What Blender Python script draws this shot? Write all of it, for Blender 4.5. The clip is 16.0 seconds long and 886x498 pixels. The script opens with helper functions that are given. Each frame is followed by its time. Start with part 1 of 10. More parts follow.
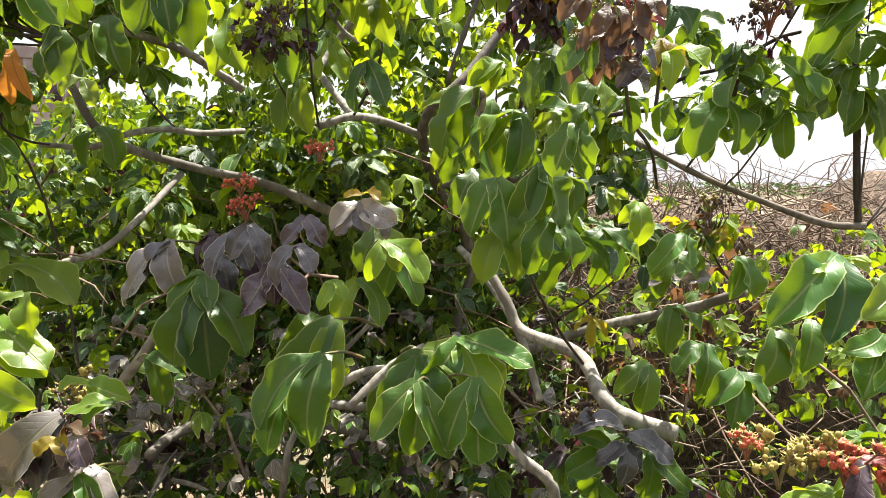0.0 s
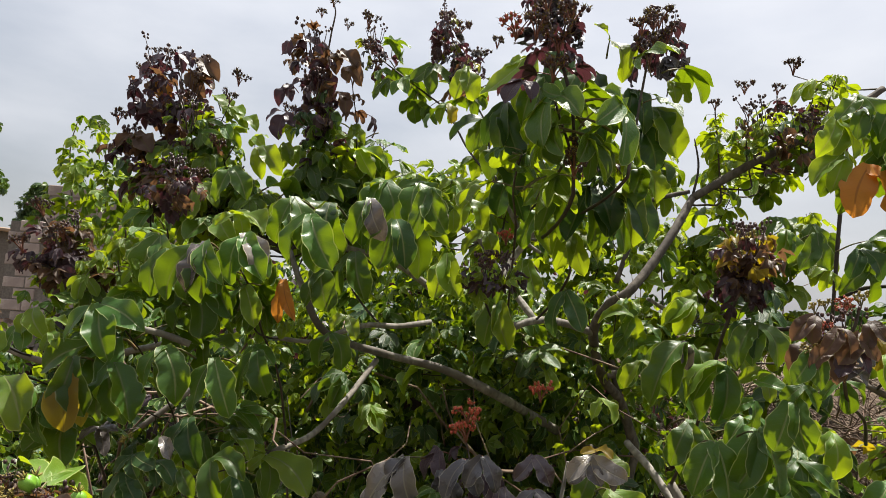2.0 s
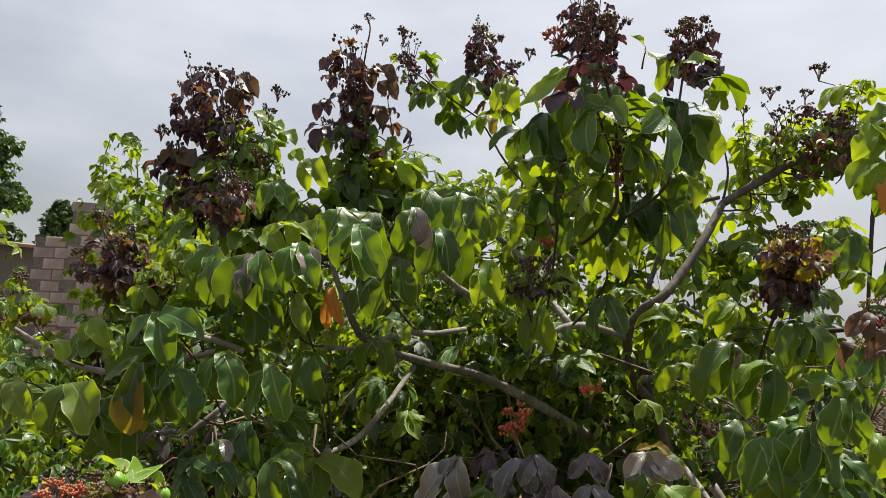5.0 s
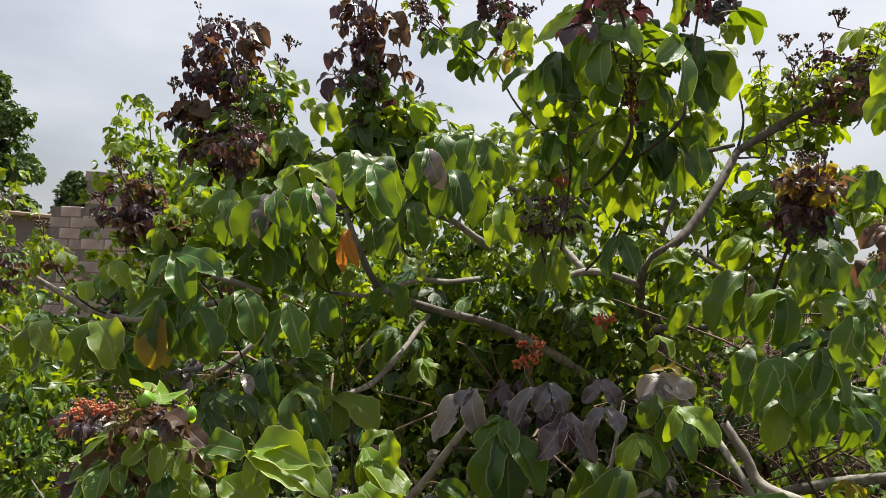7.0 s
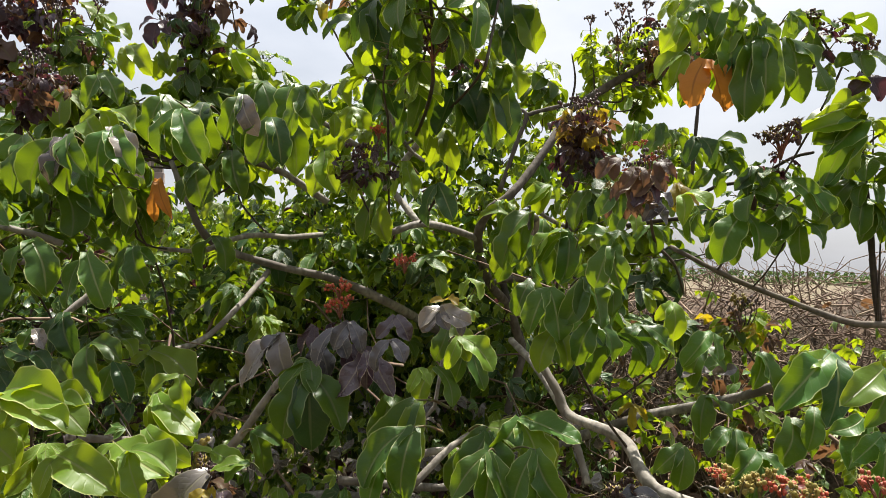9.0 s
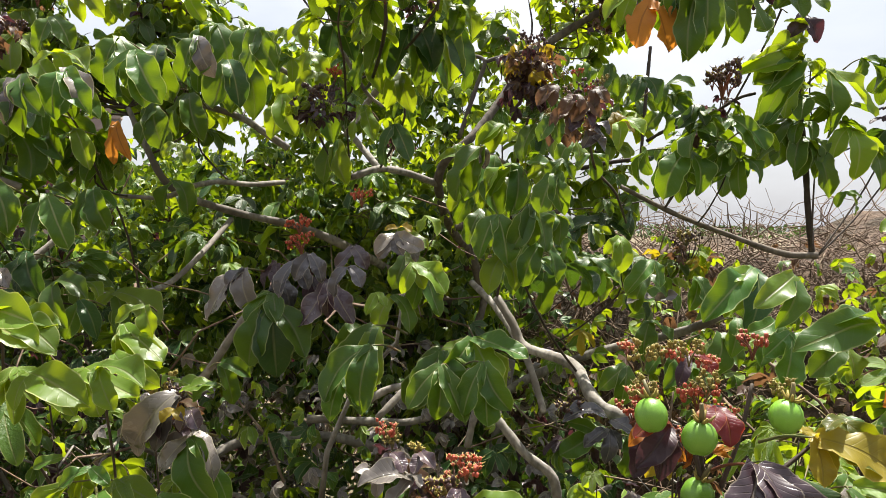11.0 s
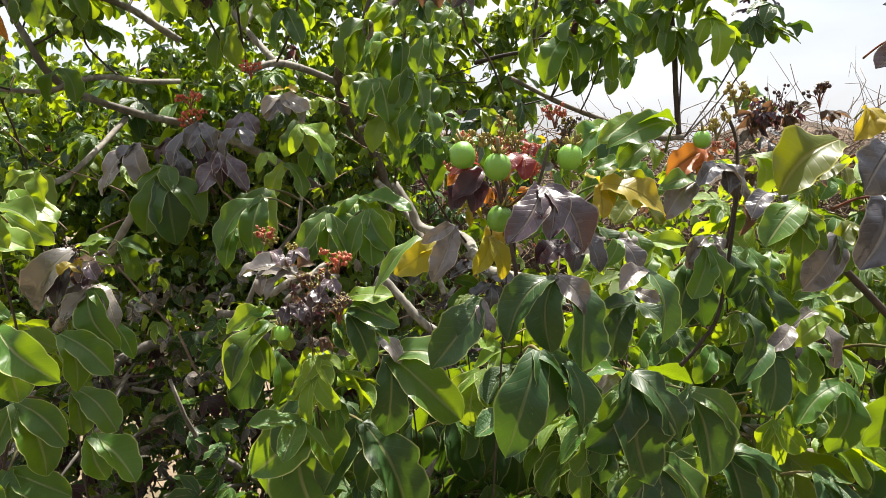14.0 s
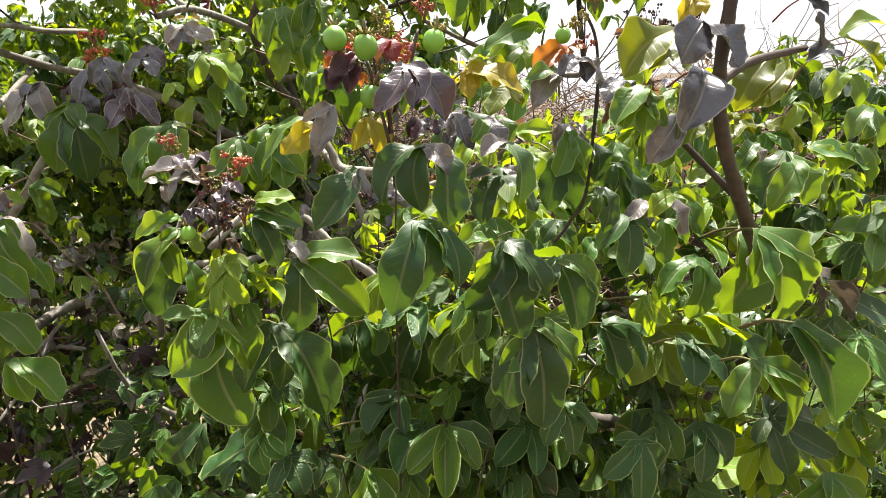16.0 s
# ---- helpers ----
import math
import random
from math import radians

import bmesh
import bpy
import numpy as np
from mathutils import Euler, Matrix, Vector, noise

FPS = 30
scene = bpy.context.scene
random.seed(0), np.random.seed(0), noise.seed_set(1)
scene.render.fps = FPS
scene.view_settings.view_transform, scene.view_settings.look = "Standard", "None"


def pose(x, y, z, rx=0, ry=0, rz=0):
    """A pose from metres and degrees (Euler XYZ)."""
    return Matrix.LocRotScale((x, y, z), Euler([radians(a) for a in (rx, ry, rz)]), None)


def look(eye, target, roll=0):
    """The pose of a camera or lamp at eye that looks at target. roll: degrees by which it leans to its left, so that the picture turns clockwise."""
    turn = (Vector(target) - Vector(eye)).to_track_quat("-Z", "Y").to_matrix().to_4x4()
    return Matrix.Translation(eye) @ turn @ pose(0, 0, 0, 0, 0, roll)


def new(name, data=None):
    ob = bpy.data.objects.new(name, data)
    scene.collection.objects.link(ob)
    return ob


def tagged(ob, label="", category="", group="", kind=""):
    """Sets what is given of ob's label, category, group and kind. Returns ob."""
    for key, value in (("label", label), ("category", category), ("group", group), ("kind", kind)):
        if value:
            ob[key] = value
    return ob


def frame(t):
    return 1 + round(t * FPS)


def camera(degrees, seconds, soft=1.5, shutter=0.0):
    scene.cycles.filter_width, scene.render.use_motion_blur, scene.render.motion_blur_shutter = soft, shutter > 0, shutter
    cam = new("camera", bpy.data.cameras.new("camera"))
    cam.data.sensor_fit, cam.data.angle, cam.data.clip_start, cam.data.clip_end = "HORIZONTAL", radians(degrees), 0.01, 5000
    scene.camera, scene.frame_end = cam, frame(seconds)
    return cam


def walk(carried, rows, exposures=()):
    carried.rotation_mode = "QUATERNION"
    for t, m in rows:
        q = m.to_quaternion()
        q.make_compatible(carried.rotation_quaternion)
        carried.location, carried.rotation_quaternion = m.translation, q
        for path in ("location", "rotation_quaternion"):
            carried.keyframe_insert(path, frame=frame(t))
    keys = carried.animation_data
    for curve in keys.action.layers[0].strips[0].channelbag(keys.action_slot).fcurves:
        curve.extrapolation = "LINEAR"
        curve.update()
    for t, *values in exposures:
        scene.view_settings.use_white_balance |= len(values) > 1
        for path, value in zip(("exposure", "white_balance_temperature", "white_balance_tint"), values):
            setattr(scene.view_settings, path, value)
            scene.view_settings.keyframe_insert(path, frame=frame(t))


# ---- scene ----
cam = camera(68.8, 16.0, soft=0.6)
PATH = [
    (0, (0.032, 0.034, 1.486), (-0.035, 2.021, 1.271), 1.2),
    (0.5, (-0.004, 0.003, 1.527), (-0.222, 1.99, 1.451), 1.7),
    (1, (-0.034, -0.042, 1.561), (-0.389, 1.926, 1.623), 2.5),
    (1.5, (-0.054, -0.074, 1.584), (-0.478, 1.876, 1.716), 3.3),
    (2, (-0.065, -0.091, 1.599), (-0.525, 1.845, 1.798), 3.5),
    (2.5, (-0.071, -0.092, 1.607), (-0.572, 1.831, 1.827), 2.9),
    (3, (-0.08, -0.099, 1.614), (-0.594, 1.819, 1.85), 3.1),
    (3.2, (-0.082, -0.101, 1.614), (-0.592, 1.818, 1.853), 3.2),
    (5.3, (-0.104, -0.133, 1.581), (-0.612, 1.789, 1.803), 2.8),
    (5.5, (-0.106, -0.134, 1.576), (-0.628, 1.785, 1.789), 2.8),
    (6, (-0.112, -0.14, 1.567), (-0.655, 1.775, 1.759), 2.7),
    (6.5, (-0.108, -0.141, 1.556), (-0.649, 1.777, 1.722), 2.6),
    (7, (-0.102, -0.135, 1.543), (-0.641, 1.787, 1.674), 2.5),
    (7.5, (-0.099, -0.13, 1.533), (-0.609, 1.802, 1.635), 2.5),
    (8, (-0.07, -0.122, 1.524), (-0.502, 1.828, 1.62), 2.0),
    (8.5, (-0.019, -0.117, 1.52), (-0.311, 1.859, 1.605), 1.5),
    (9, (0.014, -0.122, 1.51), (-0.193, 1.867, 1.561), 1.4),
    (9.2, (0.017, -0.125, 1.507), (-0.187, 1.864, 1.548), 1.4),
    (11.3, (0.044, -0.171, 1.458), (-0.031, 1.825, 1.358), 0.6),
    (11.5, (0.05, -0.179, 1.445), (-0.002, 1.817, 1.323), 0.9),
    (12, (0.054, -0.188, 1.418), (-0.006, 1.802, 1.229), 0.6),
    (12.5, (0.055, -0.2, 1.396), (0.023, 1.785, 1.161), 0.6),
    (13, (0.06, -0.213, 1.392), (0.075, 1.773, 1.154), -0.0),
    (13.5, (0.067, -0.224, 1.383), (0.155, 1.758, 1.133), -0.6),
    (14, (0.081, -0.234, 1.382), (0.213, 1.743, 1.111), -0.7),
    (14.5, (0.084, -0.25, 1.372), (0.224, 1.722, 1.071), -1.2),
    (15, (0.089, -0.272, 1.353), (0.253, 1.694, 1.023), -1.3),
    (15.5, (0.104, -0.28, 1.335), (0.352, 1.671, 0.976), -2.0),
    (16, (0.114, -0.296, 1.326), (0.42, 1.644, 0.952), -2.5),
]
EXPOSURES = [(0.0, 1.8), (0.5, 1.58), (1.5, 1.02), (3.0, 0.68), (7.0, 0.86), (9.0, 1.08), (11.5, 1.3), (12.5, 1.4), (14.5, 1.45), (15.0, 1.56), (16.0, 1.78)]
walk(cam, [(t, look(eye, target, roll)) for t, eye, target, roll in PATH], EXPOSURES)

# ---- world, sun, sky ----
SUN_EL, SUN_AZ = 67.0, 25.0   # degrees above the horizon, degrees to the right of straight ahead (+y)
world = bpy.data.worlds.new("sky")
scene.world = world
world.use_nodes = True
wn, wl = world.node_tree.nodes, world.node_tree.links
wn.clear()
w_out = wn.new("ShaderNodeOutputWorld")
w_bg = wn.new("ShaderNodeBackground")
w_sky = wn.new("ShaderNodeTexSky")
w_sky.sky_type = "NISHITA"
w_sky.sun_disc = False
w_sky.sun_elevation = radians(SUN_EL)
w_sky.sun_rotation = radians(SUN_AZ)
w_sky.dust_density = 4.0
w_sky.air_density = 1.2
w_co = wn.new("ShaderNodeTexCoord")
w_map = wn.new("ShaderNodeMapping")
w_map.inputs["Scale"].default_value = (1.0, 1.0, 2.6)
w_noise = wn.new("ShaderNodeTexNoise")
w_noise.inputs["Scale"].default_value = 2.3
w_noise.inputs["Detail"].default_value = 6.0
w_ramp = wn.new("ShaderNodeMapRange")
w_ramp.inputs["From Min"].default_value = 0.32
w_ramp.inputs["From Max"].default_value = 0.68
w_ramp.inputs["To Min"].default_value = 0.40
w_ramp.inputs["To Max"].default_value = 0.88
w_mix = wn.new("ShaderNodeMix")
w_mix.data_type = "RGBA"
w_mix.inputs["B"].default_value = (9.3, 9.5, 10.1, 1)   # thin bright haze cloud
wl.new(w_co.outputs["Generated"], w_map.inputs["Vector"])
wl.new(w_map.outputs["Vector"], w_noise.inputs["Vector"])
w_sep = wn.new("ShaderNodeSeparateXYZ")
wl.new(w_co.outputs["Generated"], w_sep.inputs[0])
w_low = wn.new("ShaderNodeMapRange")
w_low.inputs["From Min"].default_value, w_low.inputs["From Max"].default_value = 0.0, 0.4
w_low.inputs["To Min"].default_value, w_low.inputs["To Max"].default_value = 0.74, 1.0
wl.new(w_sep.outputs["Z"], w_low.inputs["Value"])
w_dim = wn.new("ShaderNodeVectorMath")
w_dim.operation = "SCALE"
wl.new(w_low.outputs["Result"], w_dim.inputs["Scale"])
wl.new(w_noise.outputs["Fac"], w_ramp.inputs["Value"])
wl.new(w_ramp.outputs["Result"], w_mix.inputs["Factor"])
wl.new(w_sky.outputs["Color"], w_mix.inputs["A"])
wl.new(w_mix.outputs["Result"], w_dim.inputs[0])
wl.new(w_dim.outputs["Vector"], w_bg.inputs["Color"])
w_bg.inputs["Strength"].default_value = 0.058
wl.new(w_bg.outputs["Background"], w_out.inputs["Surface"])

sun_data = bpy.data.lights.new("sun", "SUN")
sun_data.energy = 5.5
sun_data.angle = radians(0.6)
sun_data.color = (1.0, 0.95, 0.86)
sun = new("sun", sun_data)
sun_way = Vector((math.sin(radians(SUN_AZ)) * math.cos(radians(SUN_EL)), math.cos(radians(SUN_AZ)) * math.cos(radians(SUN_EL)), math.sin(radians(SUN_EL))))
sun.matrix_world = look(sun_way * 50, (0, 0, 0))


# ---- materials ----
def material(name):
    m = bpy.data.materials.new(name)
    m.use_nodes = True
    nt = m.node_tree
    nt.nodes.clear()
    return m, nt.nodes, nt.links


def math_node(n, l, op, a, b=None, clamp=False):
    k = n.new("ShaderNodeMath")
    k.operation, k.use_clamp = op, clamp
    for i, v in enumerate((a, b)):
        if v is None:
            continue
        if isinstance(v, (int, float)):
            k.inputs[i].default_value = v
        else:
            l.new(v, k.inputs[i])
    return k.outputs[0]


def span(n, l, v, a, b, c=0.0, d=1.0):
    k = n.new("ShaderNodeMapRange")
    k.inputs["From Min"].default_value, k.inputs["From Max"].default_value = a, b
    k.inputs["To Min"].default_value, k.inputs["To Max"].default_value = c, d
    l.new(v, k.inputs["Value"])
    return k.outputs["Result"]


def blend(n, l, f, a, b, mode="MIX"):
    k = n.new("ShaderNodeMix")
    k.data_type, k.blend_type = "RGBA", mode
    for s, v in (("Factor", f), ("A", a), ("B", b)):
        if isinstance(v, (int, float)):
            k.inputs[s].default_value = v
        elif isinstance(v, tuple):
            k.inputs[s].default_value = (*v, 1) if len(v) == 3 else v
        else:
            l.new(v, k.inputs[s])
    return k.outputs["Result"]


def leaf_material(name, base, under, glow, rim, through_amount=0.4, rough=0.42, single=True, spots=0.22, gloss=0.31):
    """A leaf: base and under are two tones of the blade, glow the colour of light passing through it."""
    m, n, l = material(name)
    out = n.new("ShaderNodeOutputMaterial")
    uv = n.new("ShaderNodeUVMap")
    sep = n.new("ShaderNodeSeparateXYZ")
    l.new(uv.outputs["UV"], sep.inputs[0])
    u = sep.outputs["X"]
    v = math_node(n, l, "ABSOLUTE", math_node(n, l, "SUBTRACT", sep.outputs["Y"], 0.5))
    midrib = span(n, l, v, 0.008, 0.022, 1.0, 0.0)
    phase = math_node(n, l, "FRACT", math_node(n, l, "MULTIPLY", math_node(n, l, "SUBTRACT", u, math_node(n, l, "MULTIPLY", v, 0.75)), 10.0))
    ridge = math_node(n, l, "ABSOLUTE", math_node(n, l, "SUBTRACT", phase, 0.5))
    side = span(n, l, ridge, 0.40, 0.5, 0.0, 1.0)
    veins = math_node(n, l, "MAXIMUM", midrib, math_node(n, l, "MULTIPLY", side, 0.15))
    if single:
        rnd = n.new("ShaderNodeObjectInfo").outputs["Random"]
    else:
        rnd = n.new("ShaderNodeNewGeometry").outputs["Random Per Island"]
    co = n.new("ShaderNodeTexCoord")
    big = n.new("ShaderNodeTexNoise")
    big.inputs["Scale"].default_value = 28.0
    big.inputs["Detail"].default_value = 3.0
    l.new(co.outputs["Object"], big.inputs["Vector"])
    fine = n.new("ShaderNodeTexNoise")
    fine.inputs["Scale"].default_value = 260.0
    fine.inputs["Detail"].default_value = 2.0
    l.new(co.outputs["Object"], fine.inputs["Vector"])
    tone = math_node(n, l, "ADD", math_node(n, l, "MULTIPLY", rnd, 0.6), math_node(n, l, "MULTIPLY", span(n, l, big.outputs["Fac"], 0.35, 0.7), 0.4))
    col = blend(n, l, tone, base, under)
    col = blend(n, l, math_node(n, l, "MULTIPLY", veins, 0.62), col, tuple(0.55 * c for c in rim))
    spot = span(n, l, fine.outputs["Fac"], 0.63, 0.72, 0.0, spots)
    col = blend(n, l, spot, col, (0.16, 0.12, 0.05))
    at = n.new("ShaderNodeAttribute")
    at.attribute_name = "rim"
    edge = span(n, l, at.outputs["Fac"], 0.90, 0.98, 0.0, 0.75)
    col = blend(n, l, edge, col, rim)
    hue = n.new("ShaderNodeHueSaturation")
    l.new(col, hue.inputs["Color"])
    l.new(span(n, l, rnd, 0.0, 1.0, 0.485, 0.515), hue.inputs["Hue"])
    l.new(span(n, l, math_node(n, l, "FRACT", math_node(n, l, "MULTIPLY", rnd, 7.3)), 0.0, 1.0, 0.62, 1.34), hue.inputs["Value"])
    bump = n.new("ShaderNodeBump")
    bump.inputs["Strength"].default_value = 0.55
    bump.inputs["Distance"].default_value = 0.002
    pillow = math_node(n, l, "MULTIPLY", span(n, l, ridge, 0.0, 0.5, 1.0, 0.0), 0.03)
    rumple = math_node(n, l, "ADD", math_node(n, l, "MULTIPLY", big.outputs["Fac"], 1.1), pillow)
    height = math_node(n, l, "SUBTRACT", rumple, math_node(n, l, "MULTIPLY", veins, 0.45))
    l.new(height, bump.inputs["Height"])
    pb = n.new("ShaderNodeBsdfPrincipled")
    l.new(hue.outputs["Color"], pb.inputs["Base Color"])
    l.new(span(n, l, big.outputs["Fac"], 0.3, 0.7, rough - 0.08, rough + 0.12), pb.inputs["Roughness"])
    pb.inputs["Specular IOR Level"].default_value = gloss
    l.new(bump.outputs["Normal"], pb.inputs["Normal"])
    tr = n.new("ShaderNodeBsdfTranslucent")
    gcol = blend(n, l, math_node(n, l, "MULTIPLY", veins, 0.7), glow, tuple(c * 0.5 for c in glow))
    gcol = blend(n, l, math_node(n, l, "MULTIPLY", tone, 0.5), gcol, tuple(c * 0.62 for c in glow))
    l.new(gcol, tr.inputs["Color"])
    mix = n.new("ShaderNodeMixShader")
    mix.inputs["Fac"].default_value = through_amount
    l.new(pb.outputs[0], mix.inputs[1])
    l.new(tr.outputs[0], mix.inputs[2])
    l.new(mix.outputs[0], out.inputs["Surface"])
    return m


def rough_material(name, a, b, scale, rough=0.8, bump=0.5, dist=0.004, detail=5.0, stretch=(1, 1, 1), c=None, spec=0.3):
    """Two or three tones mixed by noise, with a noise relief: bark, soil, block, dry stalks."""
    m, n, l = material(name)
    out = n.new("ShaderNodeOutputMaterial")
    pb = n.new("ShaderNodeBsdfPrincipled")
    co = n.new("ShaderNodeTexCoord")
    mp = n.new("ShaderNodeMapping")
    mp.inputs["Scale"].default_value = stretch
    l.new(co.outputs["Object"], mp.inputs["Vector"])
    n1 = n.new("ShaderNodeTexNoise")
    n1.inputs["Scale"].default_value, n1.inputs["Detail"].default_value = scale, detail
    n2 = n.new("ShaderNodeTexNoise")
    n2.inputs["Scale"].default_value, n2.inputs["Detail"].default_value = scale * 0.13, 3.0
    for k in (n1, n2):
        l.new(mp.outputs["Vector"], k.inputs["Vector"])
    col = blend(n, l, span(n, l, n1.outputs["Fac"], 0.35, 0.65), a, b)
    if c:
        col = blend(n, l, span(n, l, n2.outputs["Fac"], 0.45, 0.62), col, c)
    rnd = n.new("ShaderNodeObjectInfo").outputs["Random"]
    hue = n.new("ShaderNodeHueSaturation")
    l.new(col, hue.inputs["Color"])
    l.new(span(n, l, rnd, 0.0, 1.0, 0.78, 1.2), hue.inputs["Value"])
    l.new(hue.outputs["Color"], pb.inputs["Base Color"])
    pb.inputs["Roughness"].default_value = rough
    pb.inputs["Specular IOR Level"].default_value = spec
    bp = n.new("ShaderNodeBump")
    bp.inputs["Strength"].default_value, bp.inputs["Distance"].default_value = bump, dist
    l.new(n1.outputs["Fac"], bp.inputs["Height"])
    l.new(bp.outputs["Normal"], pb.inputs["Normal"])
    l.new(pb.outputs[0], out.inputs["Surface"])
    return m


LEAF = {}
for single in (True, False):
    tail = "" if single else "_mass"
    LEAF["green" + tail] = leaf_material("leaf_green" + tail, (0.031, 0.084, 0.012), (0.050, 0.110, 0.016), (0.33, 0.47, 0.006), (0.46, 0.48, 0.20), 0.29, 0.37, single)
    # darker copy of the green leaf; its tone paints leaves in shade
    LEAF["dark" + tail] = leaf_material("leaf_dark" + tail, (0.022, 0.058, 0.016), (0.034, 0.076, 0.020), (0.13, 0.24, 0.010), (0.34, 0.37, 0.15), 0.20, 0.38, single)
    # yellow-green young leaves; the tone also paints sunlight on older green ones
    LEAF["lime" + tail] = leaf_material("leaf_lime" + tail, (0.072, 0.145, 0.014), (0.115, 0.18, 0.020), (0.56, 0.68, 0.010), (0.58, 0.58, 0.24), 0.36, 0.40, single)
    LEAF["purple" + tail] = leaf_material("leaf_purple" + tail, (0.040, 0.038, 0.046), (0.072, 0.064, 0.070), (0.10, 0.085, 0.07), (0.34, 0.31, 0.26), 0.14, 0.25, single, gloss=0.6)
    # pale purple leaves; the same tone paints sheen on shiny green ones
    LEAF["mauve" + tail] = leaf_material("leaf_mauve" + tail, (0.085, 0.072, 0.068), (0.165, 0.145, 0.128), (0.18, 0.13, 0.08), (0.44, 0.39, 0.28), 0.14, 0.24, single, gloss=0.65)
    LEAF["damson" + tail] = leaf_material("leaf_damson" + tail, (0.036, 0.020, 0.028), (0.066, 0.040, 0.048), (0.08, 0.03, 0.03), (0.36, 0.30, 0.22), 0.10, 0.24, single, gloss=0.65)
    LEAF["wine" + tail] = leaf_material("leaf_wine" + tail, (0.028, 0.020, 0.028), (0.056, 0.036, 0.044), (0.15, 0.040, 0.050), (0.16, 0.11, 0.09), 0.22, 0.36, single)
    LEAF["bronze" + tail] = leaf_material("leaf_bronze" + tail, (0.058, 0.038, 0.027), (0.092, 0.050, 0.036), (0.25, 0.12, 0.05), (0.25, 0.20, 0.06), 0.36, 0.42, single)
    LEAF["yellow" + tail] = leaf_material("leaf_yellow" + tail, (0.24, 0.17, 0.02), (0.22, 0.20, 0.025), (0.66, 0.48, 0.015), (0.46, 0.36, 0.08), 0.42, 0.36, single)
    LEAF["olive" + tail] = leaf_material("leaf_olive" + tail, (0.052, 0.076, 0.007), (0.085, 0.098, 0.009), (0.33, 0.35, 0.004), (0.60, 0.55, 0.16), 0.40, 0.34, single)
    LEAF["red" + tail] = leaf_material("leaf_red" + tail, (0.080, 0.014, 0.014), (0.150, 0.024, 0.018), (0.55, 0.05, 0.022), (0.40, 0.18, 0.05), 0.34, 0.32, single)
    LEAF["orange" + tail] = leaf_material("leaf_orange" + tail, (0.36, 0.12, 0.02), (0.42, 0.19, 0.03), (0.75, 0.27, 0.03), (0.30, 0.12, 0.04), 0.40, 0.42, single)
BARK = rough_material("bark", (0.145, 0.130, 0.112), (0.31, 0.285, 0.245), 90.0, 0.78, 0.7, 0.002, stretch=(1, 1, 0.6), c=(0.13, 0.112, 0.092))
# darker, browner copy of bark; the tone paints shade on trunk and limbs
SHADED_BARK = rough_material("shaded_bark", (0.075, 0.062, 0.050), (0.15, 0.126, 0.102), 90.0, 0.85, 0.7, 0.003, stretch=(1, 1, 0.5), c=(0.08, 0.066, 0.054))
STEM = rough_material("stem_dark", (0.036, 0.025, 0.020), (0.060, 0.044, 0.030), 120.0, 0.6, 0.4, 0.001)
TWIG = rough_material("dry_twig", (0.13, 0.090, 0.062), (0.25, 0.185, 0.13), 60.0, 0.85, 0.4, 0.002, c=(0.12, 0.075, 0.055))
PETIOLE = rough_material("petiole", (0.10, 0.13, 0.04), (0.16, 0.09, 0.05), 70.0, 0.5, 0.2, 0.0006)
PETIOLE_RED = rough_material("petiole_red", (0.13, 0.035, 0.025), (0.17, 0.075, 0.035), 70.0, 0.5, 0.2, 0.0006)
BUD_RED = rough_material("bud_red", (0.38, 0.030, 0.022), (0.42, 0.11, 0.05), 300.0, 0.45, 0.3, 0.0006, spec=0.5)
BUD_DARK = rough_material("bud_dark", (0.034, 0.017, 0.018), (0.075, 0.034, 0.028), 300.0, 0.5, 0.3, 0.0006, spec=0.5)
BUD_OCHRE = rough_material("bud_ochre", (0.28, 0.16, 0.04), (0.22, 0.23, 0.05), 300.0, 0.5, 0.3, 0.0006)
FRUIT = rough_material("fruit_green", (0.11, 0.26, 0.020), (0.17, 0.33, 0.035), 160.0, 0.38, 0.15, 0.0004, spec=0.5)


# ---- mesh helpers ----
def mesh_from(name, verts, faces, mats, smooth=True, slots=None):
    me = bpy.data.meshes.new(name)
    me.from_pydata([tuple(p) for p in verts], [], faces)
    for m in mats:
        me.materials.append(m)
    me.polygons.foreach_set("use_smooth", [smooth] * len(me.polygons))
    if slots is not None:
        me.polygons.foreach_set("material_index", slots)
    me.update()
    return me


def part(name, me, parent=None, label="", m=None):
    """A mesh object under a thing or under a part; an already shared mesh may serve again."""
    ob = new(name, me)
    ob.parent = parent
    if m is not None:
        ob.matrix_basis = m
    return tagged(ob, label)


def thing(name, label, category, group="", kind="", at=(0, 0, 0)):
    ob = new(name)
    ob.empty_display_size = 0.05
    ob.location = at
    return tagged(ob, label, category, group, kind)


def glide(points, per=5):
    """A smooth line through the points (Catmull-Rom)."""
    p = [np.array(q, float) for q in points]
    p = [2 * p[0] - p[1]] + p + [2 * p[-1] - p[-2]]
    out = []
    for i in range(1, len(p) - 2):
        for k in range(per):
            s = k / per
            out.append(0.5 * (2 * p[i] + (p[i + 1] - p[i - 1]) * s + (2 * p[i - 1] - 5 * p[i] + 4 * p[i + 1] - p[i + 2]) * s**2 + (3 * p[i] - p[i - 1] - 3 * p[i + 1] + p[i + 2]) * s**3))
    out.append(p[-2])
    return np.array(out)


